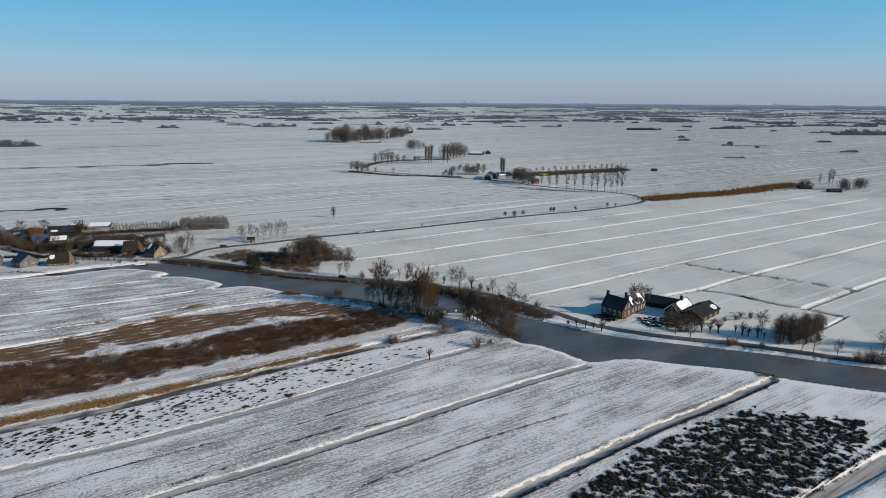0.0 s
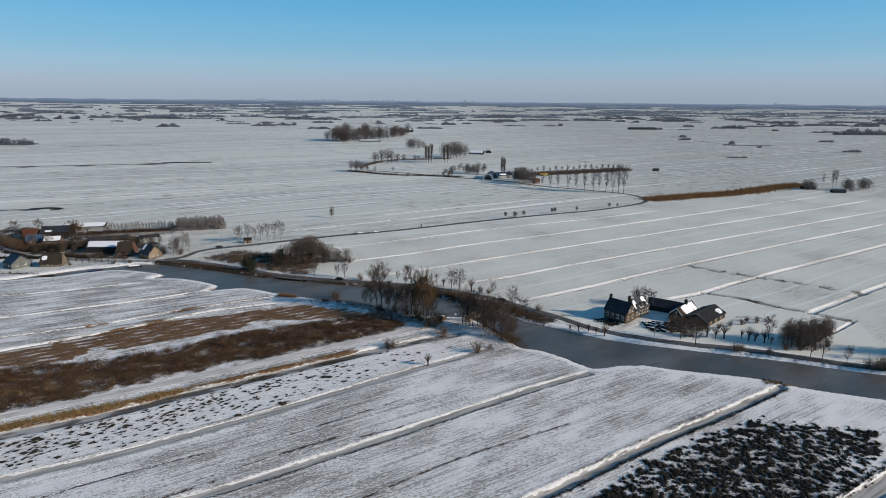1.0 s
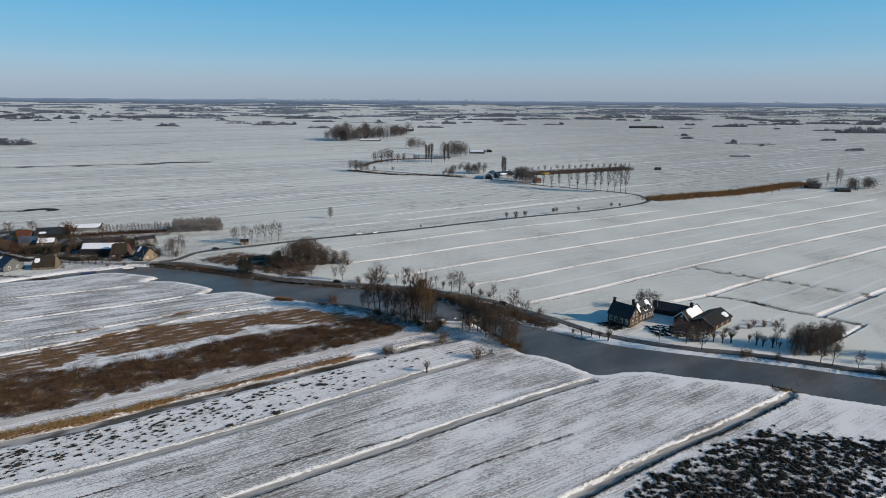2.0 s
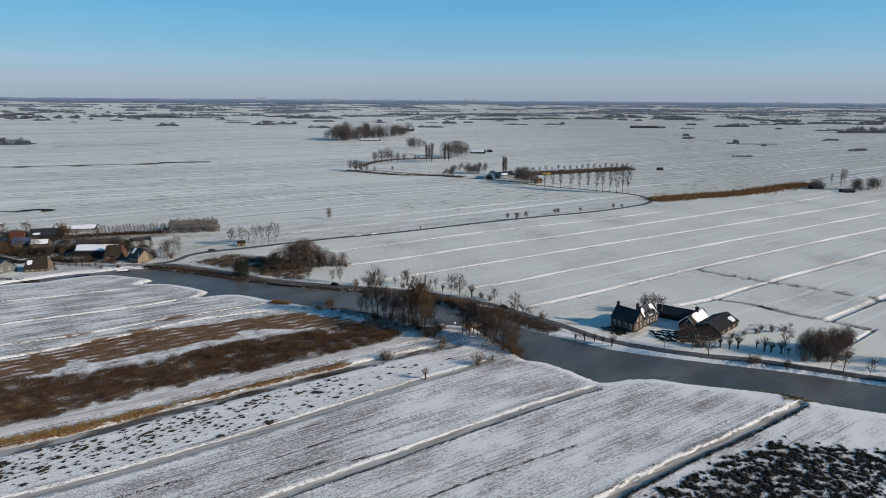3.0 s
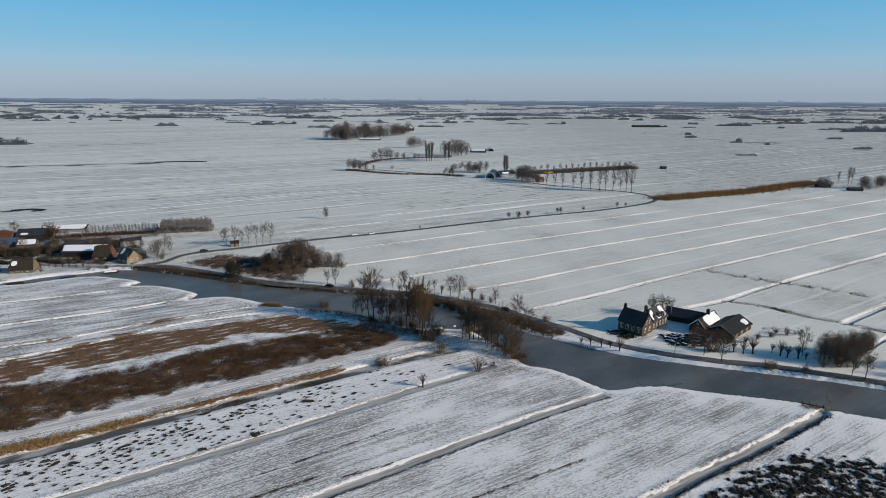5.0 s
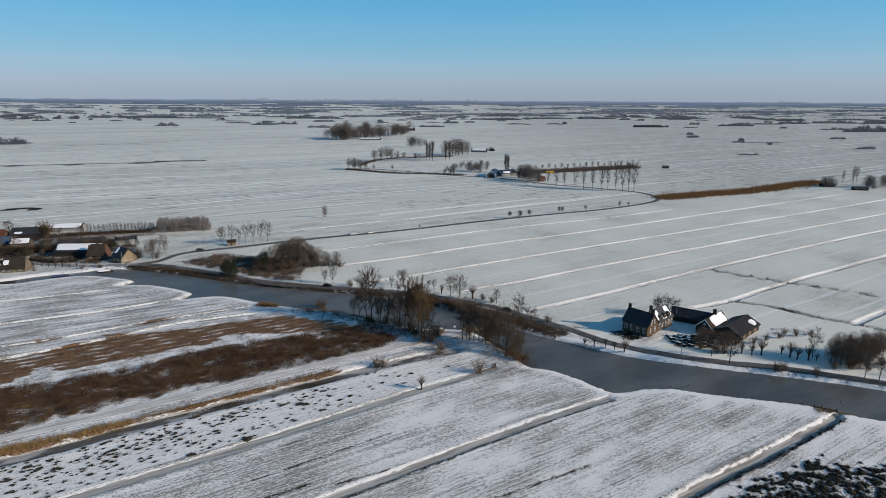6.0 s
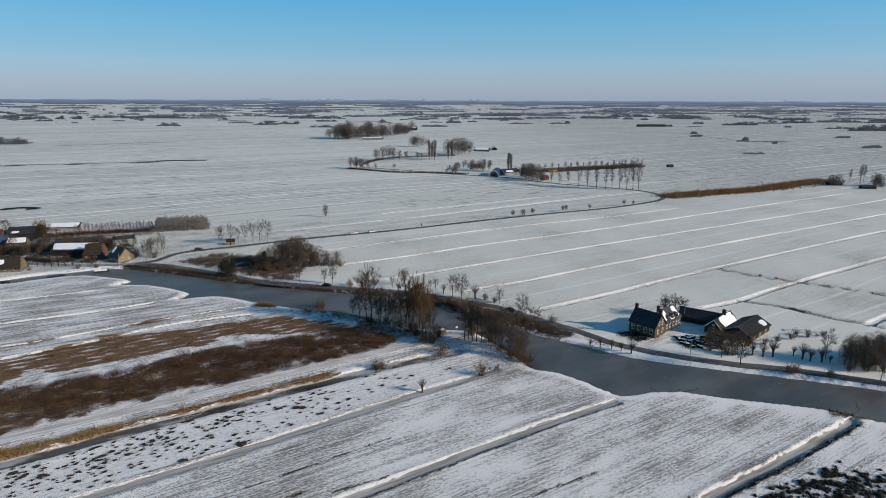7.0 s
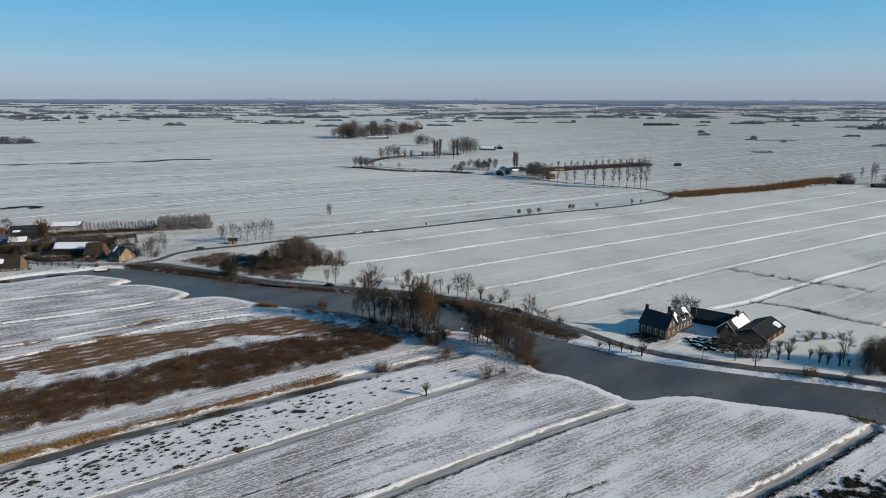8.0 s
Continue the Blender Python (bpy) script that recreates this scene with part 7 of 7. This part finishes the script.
log_pile((-1.5, 237.5), 30, 5)
for px, py in ((-172.7, 318.6), (-171.0, 319.2)):
    e = thing("mooring_post", "white painted mooring post in the ice", "post", (px, py, -0.86), 0, "mooring posts")
    bm = bmesh.new()
    bmesh.ops.create_cone(bm, cap_ends=True, segments=10, radius1=0.16, radius2=0.14, depth=2.4, matrix=pose(0, 0, 0.9))
    part("shaft", bm, M_WHITE, e)
    bm = bmesh.new()
    bmesh.ops.create_cone(bm, cap_ends=True, segments=10, radius1=0.19, radius2=0.10, depth=0.25, matrix=pose(0, 0, 2.2))
    part("cap", bm, M_DARK, e)


def weir(at, turn):
    """Plank weir with posts at a ditch mouth."""
    e = thing("weir", "old plank weir at a ditch mouth", "weir", (*at, -0.7), turn)
    for k in range(9):
        part("plank", box(k * 0.62, -0.06, -0.8, k * 0.62 + 0.58, 0.06, 0.9 + 0.12 * math.sin(k * 2.1), 0.01), M_WOOD, e)
    for k in range(4):
        part("post", box(k * 1.8 - 0.1, -0.28, -0.9, k * 1.8 + 0.1, -0.08, 1.5, 0.02), M_TIMBER, e)
    part("waling", box(-0.2, -0.36, 0.75, 5.8, -0.28, 0.95, 0.01), M_TIMBER, e)
    return e


weir((106.5, 183.0), -28)
fence((105.0, 183.5), (100.5, 184.8), 4, "short dark fence on the river bank", 0.9)
fence((112.0, 181.0), (117.0, 179.4), 4, "short fence beside reed tufts", 0.9)
x, y = along([(-262, 345), (-247, 337), (-232, 329)], 260, 0.6, 83)
blades("hedge", x, y, 14, 0.3, 1.2, 0.06, 0.6, M_RUSH, "low dark hedge between two hamlet roads", "hedge", 84)
ribbon("road", [(-226, 318), (-244, 328), (-262, 340), (-285, 352), (-320, 364)], 3.6, 0.2, M_TRACK, "snowy side road in the hamlet", "road")
plant_all("oak", "hamlet_tree", [(-258, 346, 7), (-250, 352, 8), (-243, 356, 8), (-268, 352, 7), (-275, 362, 8), (-284, 366, 9), (-226, 344, 7), (-219, 349, 7), (-208, 352, 8), (-199, 352, 8), (-190, 353, 8), (-180, 356, 8), (-288, 392, 9), (-276, 398, 9), (-230, 376, 8), (-221, 382, 8)], "small bare tree between hamlet gardens", "tree", "hamlet trees", 0.9)
